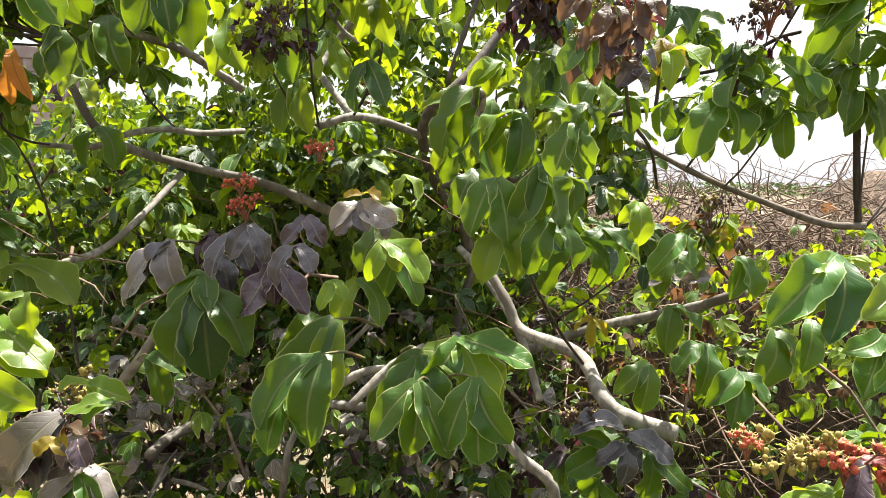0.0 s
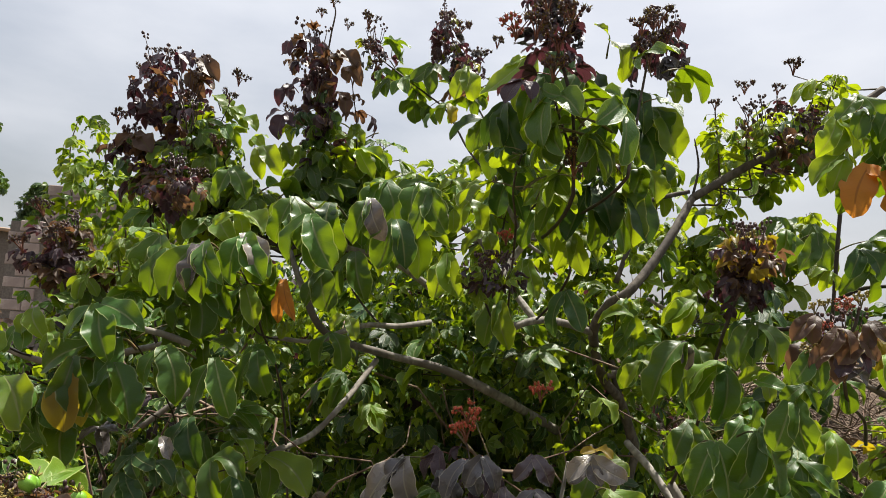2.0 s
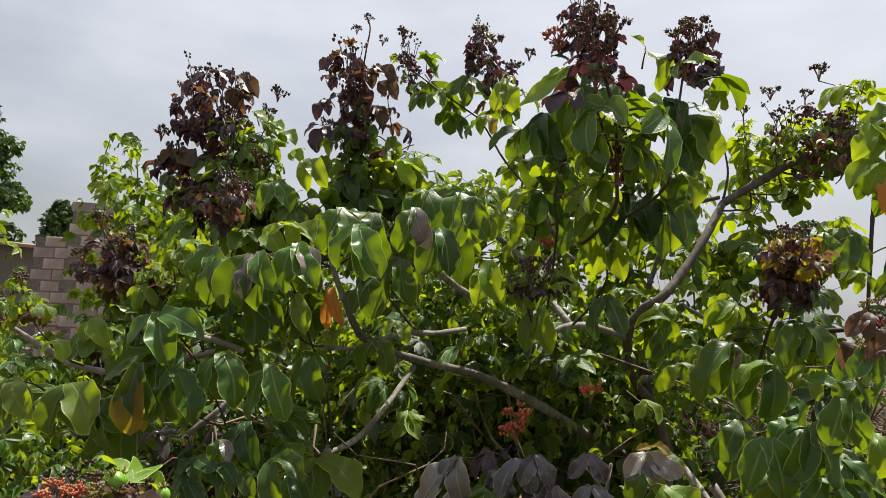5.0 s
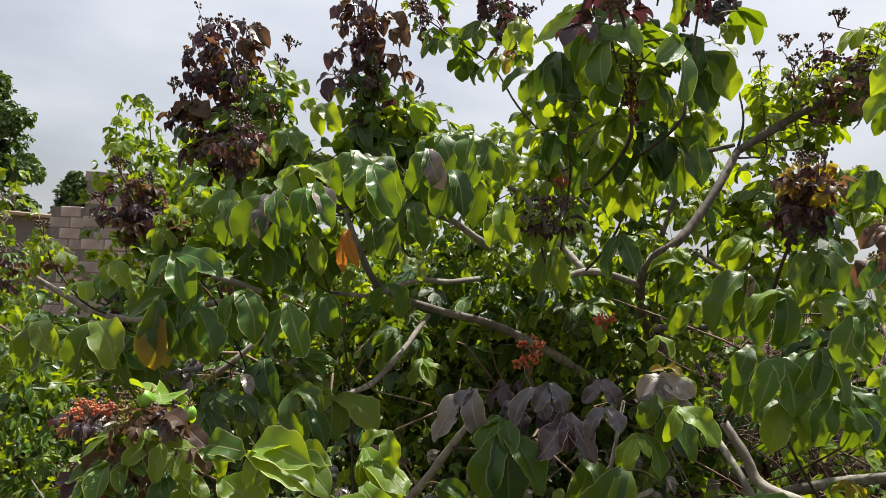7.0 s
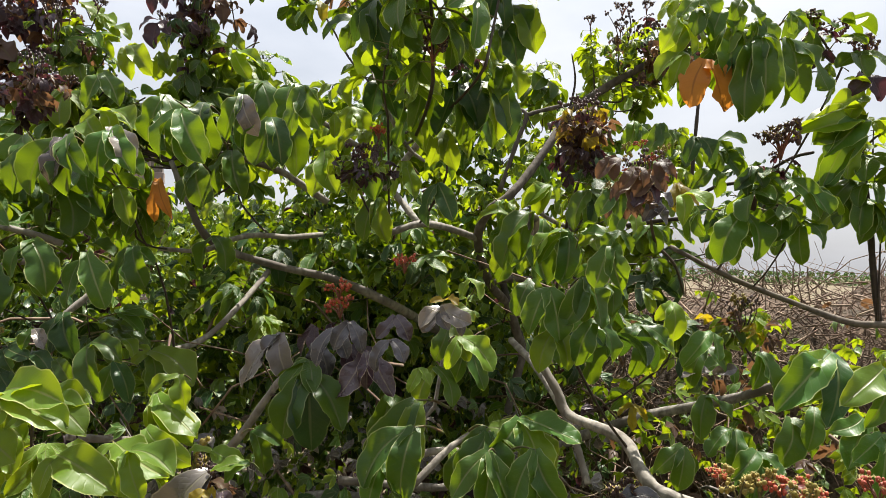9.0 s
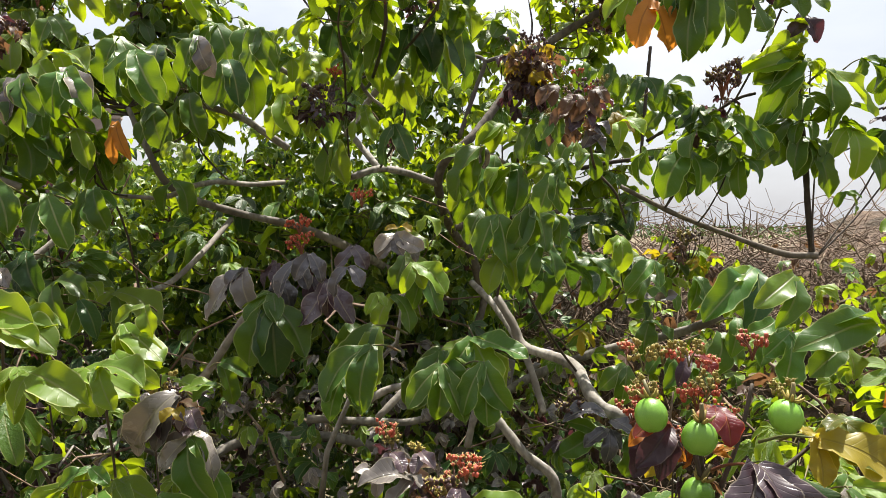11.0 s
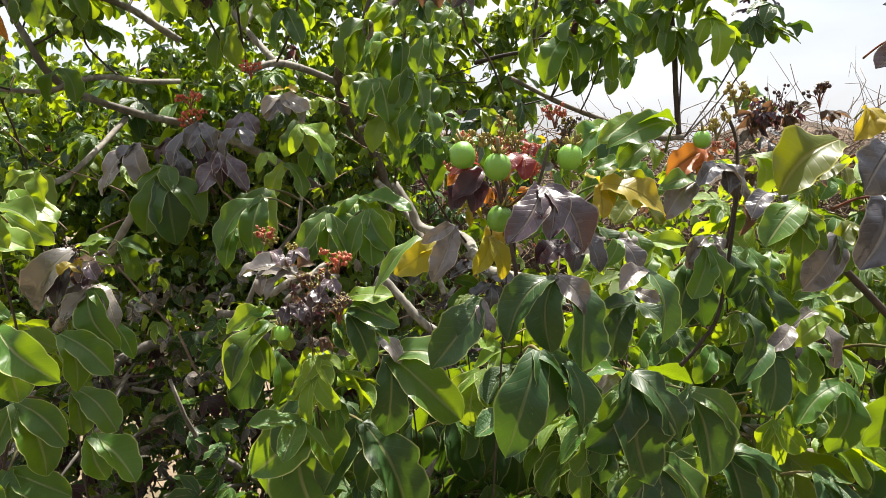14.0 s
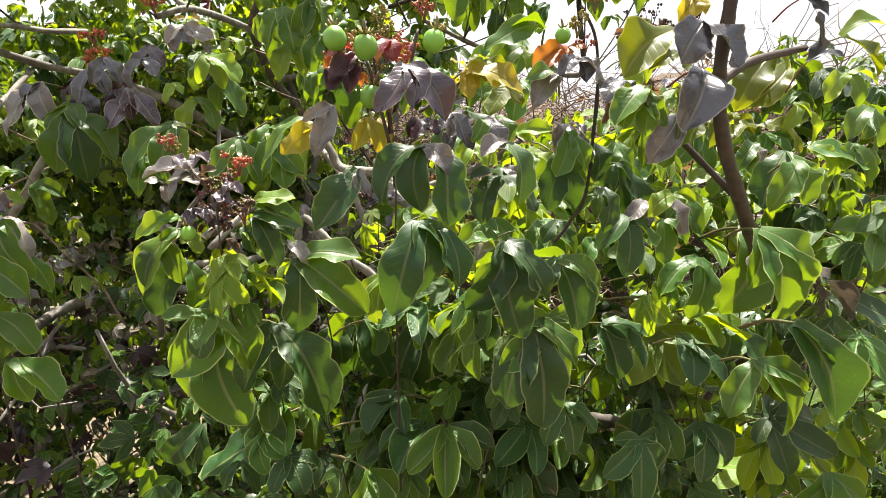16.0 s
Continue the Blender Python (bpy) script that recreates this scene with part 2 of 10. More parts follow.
def tube(line, r0, r1, seg=8, knobs=0.0, rng=None, base=0):
    """Vertices and faces of a tapering round stem along the line, with swollen nodes where knobs > 0."""
    line = np.asarray(line, float)
    k = len(line)
    way = np.gradient(line, axis=0)
    way /= np.linalg.norm(way, axis=1)[:, None] + 1e-9
    side = np.cross(way[0], (0.3, 0.2, 1.0) if abs(way[0][2]) < 0.9 else (1.0, 0.1, 0.0))
    verts = []
    for i in range(k):
        side = side - way[i] * (side @ way[i])
        side /= np.linalg.norm(side) + 1e-9
        up = np.cross(way[i], side)
        s = i / (k - 1)
        r = r0 + (r1 - r0) * s
        if knobs and rng is not None:
            r *= 1 + knobs * (rng.random() - 0.35)
        for j in range(seg):
            a = 2 * math.pi * j / seg
            verts.append(line[i] + r * (math.cos(a) * side + math.sin(a) * up))
    faces = [(base + i * seg + j, base + i * seg + (j + 1) % seg, base + (i + 1) * seg + (j + 1) % seg, base + (i + 1) * seg + j) for i in range(k - 1) for j in range(seg)]
    faces += [tuple(base + j for j in reversed(range(seg))), tuple(base + (k - 1) * seg + j for j in range(seg))]
    return verts, faces


LOBE = ((0, 0.44, 0.34), (0.07, 0.54, 0.44), (0.18, 0.74, 0.65), (0.32, 0.91, 0.84), (0.48, 1, 0.97), (0.62, 0.97, 1.03), (0.76, 0.8, 0.99), (0.87, 0.53, 0.82), (0.95, 0.25, 0.52), (1, 0.02, 0.06))


def lobe_width(s, blunt=0.4):
    """Half width of a lobe along its length: narrow at the foot, widest past the middle; blunt 0 is drawn out to a point, 1 is round."""
    for (s0, w0, b0), (s1, w1, b1) in zip(LOBE, LOBE[1:]):
        if s <= s1:
            a, b = w0 + (b0 - w0) * blunt, w1 + (b1 - w1) * blunt
            return a + (b - a) * (s - s0) / (s1 - s0)
    return 0.02


def leaf_arrays(rng, lobes=3, rows=9, cols=5, droop=0.8, keel=0.28, ripple=0.05, petiole=0.6, swing=60.0, slim=0.225, gap=54.0):
    """One palmate leaf of unit length: lobes spread from the origin about +x, upper side +z, each bending down by itself; then the petiole.
    Vertices, faces, slots, uv, rim."""
    spread = [(0.0, 1.0), (gap * rng.uniform(0.9, 1.1), rng.uniform(0.78, 0.96)), (-gap * rng.uniform(0.9, 1.1), rng.uniform(0.78, 0.96))]
    if lobes == 5:
        spread += [(gap * 1.95, rng.uniform(0.42, 0.58)), (-gap * 1.95, rng.uniform(0.42, 0.58))]
    verts, uv, rim, faces = [], [], [], []
    steps = [row[0] for row in LOBE] if rows > 6 else [0.0, 0.30, 0.62, 1.0]
    for n, (turn, size) in enumerate(spread):
        way = np.array((math.cos(radians(turn)), math.sin(radians(turn)), 0.0))
        side = np.array((-way[1], way[0], 0.0))
        k = droop * rng.uniform(0.75, 1.3) + 1e-4
        half, ph, tf = slim * size * rng.uniform(0.88, 1.12), rng.uniform(0, 6), rng.uniform(10, 15)
        skew, fold, twist = rng.uniform(-0.10, 0.10), keel * rng.uniform(0.4, 1.5), rng.uniform(-0.5, 0.5)
        b0 = len(verts)
        for s in steps:
            r = s * size
            w = half * lobe_width(s) * (1 + 0.05 * math.sin(tf * s + ph) + 0.03 * math.sin(2.1 * tf * s + 2 * ph))
            out, up = way * math.cos(k * r) - np.array((0, 0, math.sin(k * r))), way * math.sin(k * r) + np.array((0, 0, math.cos(k * r)))
            spine = way * math.sin(k * r) / k - np.array((0, 0, (1 - math.cos(k * r)) / k)) + side * skew * size * math.sin(math.pi * s)
            for j in range(cols):
                q = 2 * j / (cols - 1) - 1
                lift = fold * abs(q) * w * min(1.0, s * 2.5) + ripple * size * q * q * math.sin(10 * s + ph + (2.4 if q > 0 else 0)) + twist * q * w * s - 0.10 * w * (1 - q * q) * s
                verts.append(spine + side * q * w + up * (lift + 0.004 * n))
                uv.append((s, 0.5 + 0.24 * q))
                rim.append(1.0 if abs(q) == 1 or s == 1.0 else 0.8 * abs(q))
        for i in range(len(steps) - 1):
            for j in range(cols - 1):
                faces.append((b0 + i * cols + j, b0 + (i + 1) * cols + j, b0 + (i + 1) * cols + j + 1, b0 + i * cols + j + 1))
    slots = [0] * len(faces)
    if petiole > 0:
        s = radians(swing)
        back = np.array((-math.cos(s), 0.0, -math.sin(s)))
        line = [back * petiole * t + np.array((-0.10, 0, 0.0)) * petiole * math.sin(t * 3.0) for t in (0.0, 0.35, 0.7, 1.0)]
        pv, pf = tube(line, 0.016, 0.024, 5, base=len(verts))
        verts += pv
        uv += [(0.5, 0.6)] * len(pv)
        rim += [0.5] * len(pv)
        faces += pf
        slots += [1] * len(pf)
    return np.array(verts), faces, slots, uv, rim


def leaf_mesh(name, arrays, mats):
    verts, faces, slots, uv, rim = arrays
    me = mesh_from(name, verts, faces, mats, True, slots)
    lay = me.uv_layers.new(name="UVMap")
    idx = np.zeros(len(me.loops), dtype=np.int32)
    me.loops.foreach_get("vertex_index", idx)
    lay.data.foreach_set("uv", np.array(uv, dtype=np.float32)[idx].ravel())
    me.attributes.new("rim", "FLOAT", "POINT").data.foreach_set("value", np.array(rim, dtype=np.float32))
    return me


dice = random.Random(7)
SHAPES = []          # leaf shapes from flat to strongly hanging
for i in range(18):
    SHAPES.append(dict(lobes=5 if i % 6 == 2 else 3, droop=0.30 + 0.085 * i, keel=0.15 + 0.55 * dice.random(), ripple=0.015 + 0.035 * dice.random(),
                       petiole=0.55 + 0.4 * dice.random(), swing=25 + 3.4 * i, slim=0.225 + 0.045 * dice.random(), gap=(56.0, 44.0, 50.0)[i % 3]))
LEAF_MESHES = {}
for kind in ("green", "dark", "lime", "purple", "mauve", "wine", "bronze", "yellow", "orange", "olive", "red", "damson"):
    LEAF_MESHES[kind] = [leaf_mesh("leaf_" + kind, leaf_arrays(random.Random(100 + i), **s), [LEAF[kind], PETIOLE_RED if kind in ("purple", "wine", "bronze", "orange", "red", "damson") else PETIOLE]) for i, s in enumerate(SHAPES)]


def turn_to(base, ahead, face, scale, wide=1.0):
    """Pose with +x along ahead, +z as near face as can be."""
    x = Vector(ahead).normalized()
    z = Vector(face) - x * x.dot(Vector(face))
    if z.length < 1e-4:
        z = Vector((0.1, -1, 0.3)) - x * x.dot(Vector((0.1, -1, 0.3)))
    z.normalize()
    y = z.cross(x)
    m = Matrix(((x[0] * scale, y[0] * scale * wide, z[0] * scale, base[0]), (x[1] * scale, y[1] * scale * wide, z[1] * scale, base[1]),
                (x[2] * scale, y[2] * scale * wide, z[2] * scale, base[2]), (0, 0, 0, 1)))
    return m


leaf_dice = random.Random(11)


def palm(owner, base, *lobes, face=(0.08, -0.62, 0.78), wide=1.0, bow=None):
    """One lobed leaf: each lobe is (tone, tip); all spring from base, where the petiole ends."""
    rng = leaf_dice
    base = np.array(base)
    verts, faces, slots, uv, rim, mats = [], [], [], [], [], []
    rows, cols = 15, 7
    for n, (kind, tip) in enumerate(lobes):
        d = np.array(tip) - base
        long = np.linalg.norm(d)
        x = d / long
        z = np.array(face) + np.array([rng.uniform(-0.36, 0.36) for _ in range(3)])
        z = z - x * (z @ x)
        z /= np.linalg.norm(z)
        y = np.cross(z, x)
        arch = rng.uniform(0.05, 0.20) if bow is None else bow
        keel, wave, ph = rng.uniform(0.10, 0.75), rng.uniform(0.025, 0.080), rng.uniform(0, 6)
        half = long * wide * rng.uniform(0.215, 0.27)
        teeth, tf = rng.uniform(0.03, 0.09), rng.uniform(11, 16)
        blunt, skew, twist, hook = rng.uniform(0.0, 0.9), rng.uniform(-0.10, 0.10), rng.uniform(-0.5, 0.5), rng.uniform(-0.06, 0.10)
        b0 = len(verts)
        for i in range(rows):
            s = i / (rows - 1)
            w = half * lobe_width(s, blunt) * (1 + teeth * math.sin(tf * s + ph) + 0.5 * teeth * math.sin(2.3 * tf * s + 2 * ph))
            for j in range(cols):
                q = (j - 3) / 3
                rise = arch * math.sin(math.pi * s ** 0.8) - hook * s ** 4 + (keel * abs(q) * w * min(1.0, 2.5 * s) + twist * q * w * s) / long
                rise += wave * q * q * math.sin(10 * s + ph + (2 if q > 0 else 0)) + 0.35 * wave * abs(q) * math.sin(23 * s + 2 * ph)
                verts.append(x * s * long + y * (q * w + skew * long * math.sin(math.pi * s)) + z * (rise * long + 0.0006 * n))
                uv.append((s, 0.5 + 0.24 * q))
                rim.append(1.0 if abs(q) == 1 or i == rows - 1 else 0.85 * abs(q))
        for i in range(rows - 1):
            for j in range(cols - 1):
                faces.append((b0 + i * cols + j, b0 + (i + 1) * cols + j, b0 + (i + 1) * cols + j + 1, b0 + i * cols + j + 1))
        m = LEAF[kind]
        if m not in mats:
            mats.append(m)
        slots += [mats.index(m)] * ((rows - 1) * (cols - 1))
    mean = sum((np.array(t) - base for _, t in lobes)) / len(lobes)
    size = max(np.linalg.norm(np.array(t) - base) for _, t in lobes)
    back = -np.array(face) * 0.8 - mean / (np.linalg.norm(mean) + 1e-6) * 0.5 + np.array((rng.uniform(-0.4, 0.4), 0.2, -0.1))
    back = back / np.linalg.norm(back) * size * rng.uniform(0.5, 0.9)
    pv, pf = tube(glide([(0, 0, 0), back * 0.5 + np.array((0, 0, 0.05 * size)), back], 3), size * 0.014, size * 0.022, 5, base=len(verts))
    verts += pv
    faces += pf
    uv += [(0.5, 0.6)] * len(pv)
    rim += [0.5] * len(pv)
    dark = lobes[0][0] in ("purple", "wine", "bronze", "orange", "red", "damson")
    slots += [len(mats)] * len(pf)
    mats.append(PETIOLE_RED if dark else PETIOLE)
    return part("leaf", leaf_mesh("leaf", (verts, faces, slots, uv, rim), mats), owner, m=Matrix.Translation(base))


def ball(r, seg=7, rings=5, lobes=0, squash=1.0, base=0, at=(0, 0, 0)):
    verts, faces = [(at[0], at[1], at[2] - r * squash)], []
    for i in range(1, rings):
        p = math.pi * i / rings
        for j in range(seg):
            a = 2 * math.pi * j / seg
            q = r * math.sin(p) * (1 + (0.10 * math.cos(lobes * a) if lobes else 0))
            verts.append((at[0] + q * math.cos(a), at[1] + q * math.sin(a), at[2] - r * squash * math.cos(p)))
    verts.append((at[0], at[1], at[2] + r * squash))
    top = len(verts) - 1
    faces += [(base, base + 1 + (j + 1) % seg, base + 1 + j) for j in range(seg)]
    for i in range(rings - 2):
        for j in range(seg):
            q = 1 + i * seg
            faces.append((base + q + j, base + q + (j + 1) % seg, base + q + seg + (j + 1) % seg, base + q + seg + j))
    q = 1 + (rings - 2) * seg
    faces += [(base + q + j, base + q + (j + 1) % seg, base + top) for j in range(seg)]
    return verts, faces


def fruit_mesh():
    """A three-lobed capsule, 1 wide, with its stalk above and the dry style below."""
    verts, faces = ball(0.5, 24, 10, 0, 1.06)
    out = []
    for x, y, z in verts:
        a, h = math.atan2(y, x), z / 0.53
        groove = 1 - 0.10 * (abs(math.cos(1.5 * a)) < 0.18) - 0.05 * (abs(math.cos(1.5 * a)) < 0.4) - 0.025 * (abs(math.sin(1.5 * a)) < 0.2)
        out.append((x * groove, y * groove, z * (1 - 0.06 * (1 - min(1, math.hypot(x, y) / 0.3)))))
    slots = [0] * len(faces)
    sv, sf = tube([(0, 0, 0.46), (0.03, 0, 0.75), (0.10, 0, 1.05)], 0.085, 0.06, 6, base=len(out))
    out += sv
    faces += sf
    slots += [1] * len(sf)
    for k in range(5):
        a = 1.256 * k
        sv, sf = tube([(0.10 * math.cos(a), 0.10 * math.sin(a), 0.50), (0.24 * math.cos(a), 0.24 * math.sin(a), 0.60), (0.33 * math.cos(a), 0.33 * math.sin(a), 0.74)], 0.07, 0.03, 4, base=len(out))
        out += sv
        faces += sf
        slots += [2] * len(sf)
    return mesh_from("fruit", out, faces, [FRUIT, PETIOLE, BUD_OCHRE], True, slots)


def cluster_mesh(seed, bud, stalk, count=26, spread=0.55):
    """A branched head of small buds and withered sepals, 1 high, from the origin upwards."""
    rng = random.Random(seed)
    verts, faces, slots = [], [], []

    def add(vf, s):
        verts.extend(vf[0])
        faces.extend(vf[1])
        slots.extend([s] * len(vf[1]))

    for i in range(6):
        a = 6.28 * i / 6 + rng.uniform(-0.4, 0.4)
        out = rng.uniform(0.2, spread)
        top = np.array((out * math.cos(a), out * math.sin(a), rng.uniform(0.55, 0.95)))
        mid = np.array((out * 0.35 * math.cos(a), out * 0.35 * math.sin(a), 0.42))
        add(tube(glide([(0, 0, 0), mid, top], 3), 0.035, 0.018, 5, base=len(verts)), 1)
        for k in range(count // 6 + 1):
            p = top + np.array([rng.uniform(-0.16, 0.16) for _ in range(3)])
            r = rng.uniform(0.045, 0.085)
            add(tube([mid * 0.3 + top * 0.7, p], 0.014, 0.012, 4, base=len(verts)), 1)
            b0 = len(verts)
            add(ball(r, 6, 5, 0, 1.25, b0, p), 0)
            for q in range(3):          # narrow sepals round the bud
                s = rng.uniform(0, 6.28)
                w = np.array((math.cos(s), math.sin(s), 0.5))
                t = np.array((-math.sin(s), math.cos(s), 0.0)) * 0.03
                b0 = len(verts)
                verts.extend([p + w * r * 0.6 - t, p + w * r * 0.6 + t, p + w * (r + 0.10) + t * 0.3, p + w * (r + 0.12)])
                faces.append((b0, b0 + 1, b0 + 2, b0 + 3))
                slots.append(2)
    return mesh_from("flower_head", verts, faces, [bud, stalk, BUD_OCHRE], True, slots)


FRUIT_MESH = fruit_mesh()
CLUSTERS = {"red": [cluster_mesh(s, BUD_RED, PETIOLE_RED, 36) for s in (1, 2, 3)], "dark": [cluster_mesh(s, BUD_DARK, PETIOLE_RED, 30) for s in (4, 5, 6)],
            "ochre": [cluster_mesh(s, BUD_OCHRE, PETIOLE, 30) for s in (7, 8)]}


def fruit(owner, at, wide=0.014, lean=(0, 0)):
    return part("fruit", FRUIT_MESH, owner, "green three-lobed seed capsule", m=pose(*at, lean[0], lean[1], leaf_dice.uniform(0, 360)) @ Matrix.Scale(wide, 4))


def flowers(owner, at, high=0.045, kind="red", up=(0, 0, 1)):
    m = Vector(up).to_track_quat("Z", "X").to_matrix().to_4x4()
    label = {"red": "cluster of small red flower buds", "dark": "dark withered flower cluster", "ochre": "ochre dried flower cluster"}[kind]
    return part("flower_head", leaf_dice.choice(CLUSTERS[kind]), owner, label, m=Matrix.Translation(at) @ m @ pose(0, 0, 0, 0, 0, leaf_dice.uniform(0, 360)) @ Matrix.Scale(high, 4))


def stem(owner, name, r0, r1, *points, bark=None, knobs=0.2):
    rng = random.Random(len(points) * 31 + int(abs(points[0][0]) * 1000))
    v, f = tube(glide(points, 6), r0, r1, 9 if r0 > 0.004 else 6, knobs, rng)
    return part(name, mesh_from(name, v, f, [bark or BARK]), owner)


def shoot(owner, r0, low, high, count, size, tones, top="dark", seed=0, head=0.05, root=(), spread=1.0, hang=0.8, skip=()):
    """A leafy shoot: its stem from the root over low to high, leaves all round the upper part, older and greener ones below, the flower head on top."""
    rng = random.Random(seed + 500)
    low, high = np.array(low), np.array(high)
    long = np.linalg.norm(high - low)
    bow = np.array((rng.uniform(-0.12, 0.12) * long, rng.uniform(-0.12, 0.12) * long, 0))
    line = glide([low, (low + high) / 2 + bow, high], 8)
    foot = [np.array(p) for p in root]
    whole = np.concatenate([glide(foot + [low, (low + high) / 2 + bow], 6)[:6 * len(foot)], line]) if foot else line
    v, f = tube(whole, r0 * 0.44, r0 * 0.28, 7, 0.22, rng)
    st = part("branch", mesh_from("branch", v, f, [STEM]), owner)
    av = Vector(high - low).normalized()
    side = av.orthogonal().normalized()
    turn = rng.uniform(0, 6.28)
    for i in range(count):
        s = min(1.0, max(0.0, 0.08 + 0.92 * ((i + 0.5) / count) ** 0.85 + rng.uniform(-0.05, 0.05)))
        at = line[min(int(s * (len(line) - 1)), len(line) - 1)]
        turn += 2.4 + rng.uniform(-0.7, 0.7)
        o = Matrix.Rotation(turn, 3, av) @ side
        sz = size * (0.50 + 0.75 * min(1, (1 - s) * 2.0)) * rng.uniform(0.7, 1.2)
        pet = sz * rng.uniform(0.3, 1.05)
        out = (o + av * rng.uniform(-0.2, 0.9) + Vector((0, 0, 0.15))).normalized()
        place = Vector(at) + out * pet * spread
        dn = hang * rng.uniform(0.35, 1.35)
        ahead = (o * (1.05 - 0.6 * min(dn, 1.2)) + Vector((rng.uniform(-0.5, 0.5), rng.uniform(-0.5, 0.5), -dn))).normalized()
        face = (o * rng.uniform(0.3, 1.0) + Vector((rng.uniform(-0.5, 0.5), rng.uniform(-0.5, 0.2), 0.8))).normalized()
        k = min(int((1 - s) * len(tones) + rng.uniform(-0.5, 0.5)), len(tones) - 1)
        kind = tones[max(k, 0)]
        if kind in ("wine", "bronze"):
            sz, place = sz * 0.72, Vector(at) + (place - Vector(at)) * 0.75
        shape = min(max(int(dn * 10 + rng.uniform(-5, 5)), 0), 17)
        m = turn_to(place, ahead, face, sz, rng.uniform(0.75, 1.15))
        if i in skip:      # left out so the branches show in the camera's view
            continue
        part("leaf", LEAF_MESHES[kind][shape], st, m=m @ Matrix.Rotation(-0.3 * SHAPES[shape]["droop"], 4, "Y"))
    if top:
        flowers(st, tuple(high), head, top, tuple(av * 0.6 + Vector((0, 0, 0.6))))
    return st


MASS = {}


def mass_arrays(kind):
    if kind not in MASS:
        MASS[kind] = [leaf_arrays(random.Random(200 + i), rows=4, cols=3, droop=0.4 + 0.3 * i, keel=0.3, petiole=0.0, gap=48.0) for i in range(5)]
    return MASS[kind]


def scatter(owner, name, kinds, count, size, spot, seed, label="", lobed=True, flat=0.5):
    """Many small leaves as one mesh; spot(rng) gives a place, or None to leave it out."""
    rng = random.Random(seed)
    by = {}
    V, F, UV, RIM, SL = [], [], [], [], []
    base = 0
    arrays = mass_arrays("a")
    for i in range(count):
        p = spot(rng)
        if p is None:
            continue
        va, fa, _, uva, ra = arrays[rng.randrange(len(arrays))]
        a = rng.uniform(0, 6.28)
        ahead = Vector((math.cos(a), math.sin(a), rng.uniform(-1.4, 0.2)))
        face = Vector((rng.uniform(-0.6, 0.6), rng.uniform(-0.9, 0.4), rng.uniform(0.2, 1.0)))
        m = np.array(turn_to(p, ahead, face, size * rng.uniform(0.6, 1.25), rng.uniform(0.8, 1.1) if lobed else rng.uniform(0.55, 0.8)))
        V.append(va @ m[:3, :3].T + m[:3, 3])
        F += [tuple(base + q for q in f) for f in fa]
        SL += [rng.randrange(len(kinds))] * len(fa)
        UV += uva
        RIM += ra
        base += len(va)
    me = leaf_mesh(name, (np.concatenate(V), F, SL, UV, RIM), [LEAF[k + "_mass"] for k in kinds])
    return tagged(part(name, me, owner, label), kind="stuff")


def tuft(owner, at, rx, rz, count, size, tones, seed):
    """A crowded knot of small crumpled leaves and bud stalks round the tip of a shoot, too small to pick apart: one mesh."""
    rng = random.Random(seed + 900)
    V, F, UV, RIM, SL = [], [], [], [], []
    base = 0
    for i in range(count):
        d = Vector((rng.gauss(0, 1), rng.gauss(0, 1), rng.gauss(0, 1))).normalized() * rng.random() ** 0.4
        p = Vector((d[0] * rx, d[1] * rx, d[2] * rz)) * rng.uniform(0.8, 1.1)
        va, fa, _, uva, ra = leaf_arrays(rng, rows=4, cols=3, droop=rng.uniform(0.4, 2.2), keel=rng.uniform(0.3, 1.0), ripple=0.07, petiole=0.0, gap=rng.uniform(36, 56))
        out = Vector((d[0], d[1], rng.uniform(-1.2, 0.4)))
        m = np.array(turn_to(p, out, Vector((rng.uniform(-0.7, 0.7), rng.uniform(-0.8, 0.4), 0.8)), size * rng.uniform(0.5, 1.35), rng.uniform(0.7, 1.1)))
        V.append(va @ m[:3, :3].T + m[:3, 3])
        F += [tuple(base + q for q in f) for f in fa]
        SL += [rng.randrange(len(tones))] * len(fa)
        UV += uva
        RIM += ra
        base += len(va)
    for i in range(7):            # bud stalks standing out of the knot
        a, r = rng.uniform(0, 6.28), rx * rng.uniform(0.1, 0.8)
        foot = np.array((r * 0.4 * math.cos(a), r * 0.4 * math.sin(a), 0.0))
        tip = np.array((r * math.cos(a), r * math.sin(a), rz * rng.uniform(0.8, 1.35)))
        for v, f in [tube(glide([foot, (foot + tip) / 2 + np.array((0.08 * rx, 0, 0)), tip], 2), size * 0.04, size * 0.025, 4, base=base)]:
            V.append(np.array(v))
            F += f
            SL += [len(tones)] * len(f)
            UV += [(0.5, 0.6)] * len(v)
            RIM += [0.5] * len(v)
            base += len(v)
        for k in range(4):
            q = tip + np.array([rng.uniform(-0.25, 0.25) * size for _ in range(3)])
            v, f = ball(size * rng.uniform(0.06, 0.12), 5, 4, 0, 1.2, base, q)
            V.append(np.array(v))
            F += f
            SL += [len(tones)] * len(f)
            UV += [(0.5, 0.6)] * len(v)
            RIM += [0.5] * len(v)
            base += len(v)
    me = leaf_mesh("leaf_tuft", (np.concatenate(V), F, SL, UV, RIM), [LEAF[k + "_mass"] for k in tones] + [BUD_DARK])
    return part("leaf_tuft", me, owner, "knot of small withered leaves and buds", m=Matrix.Translation(at))


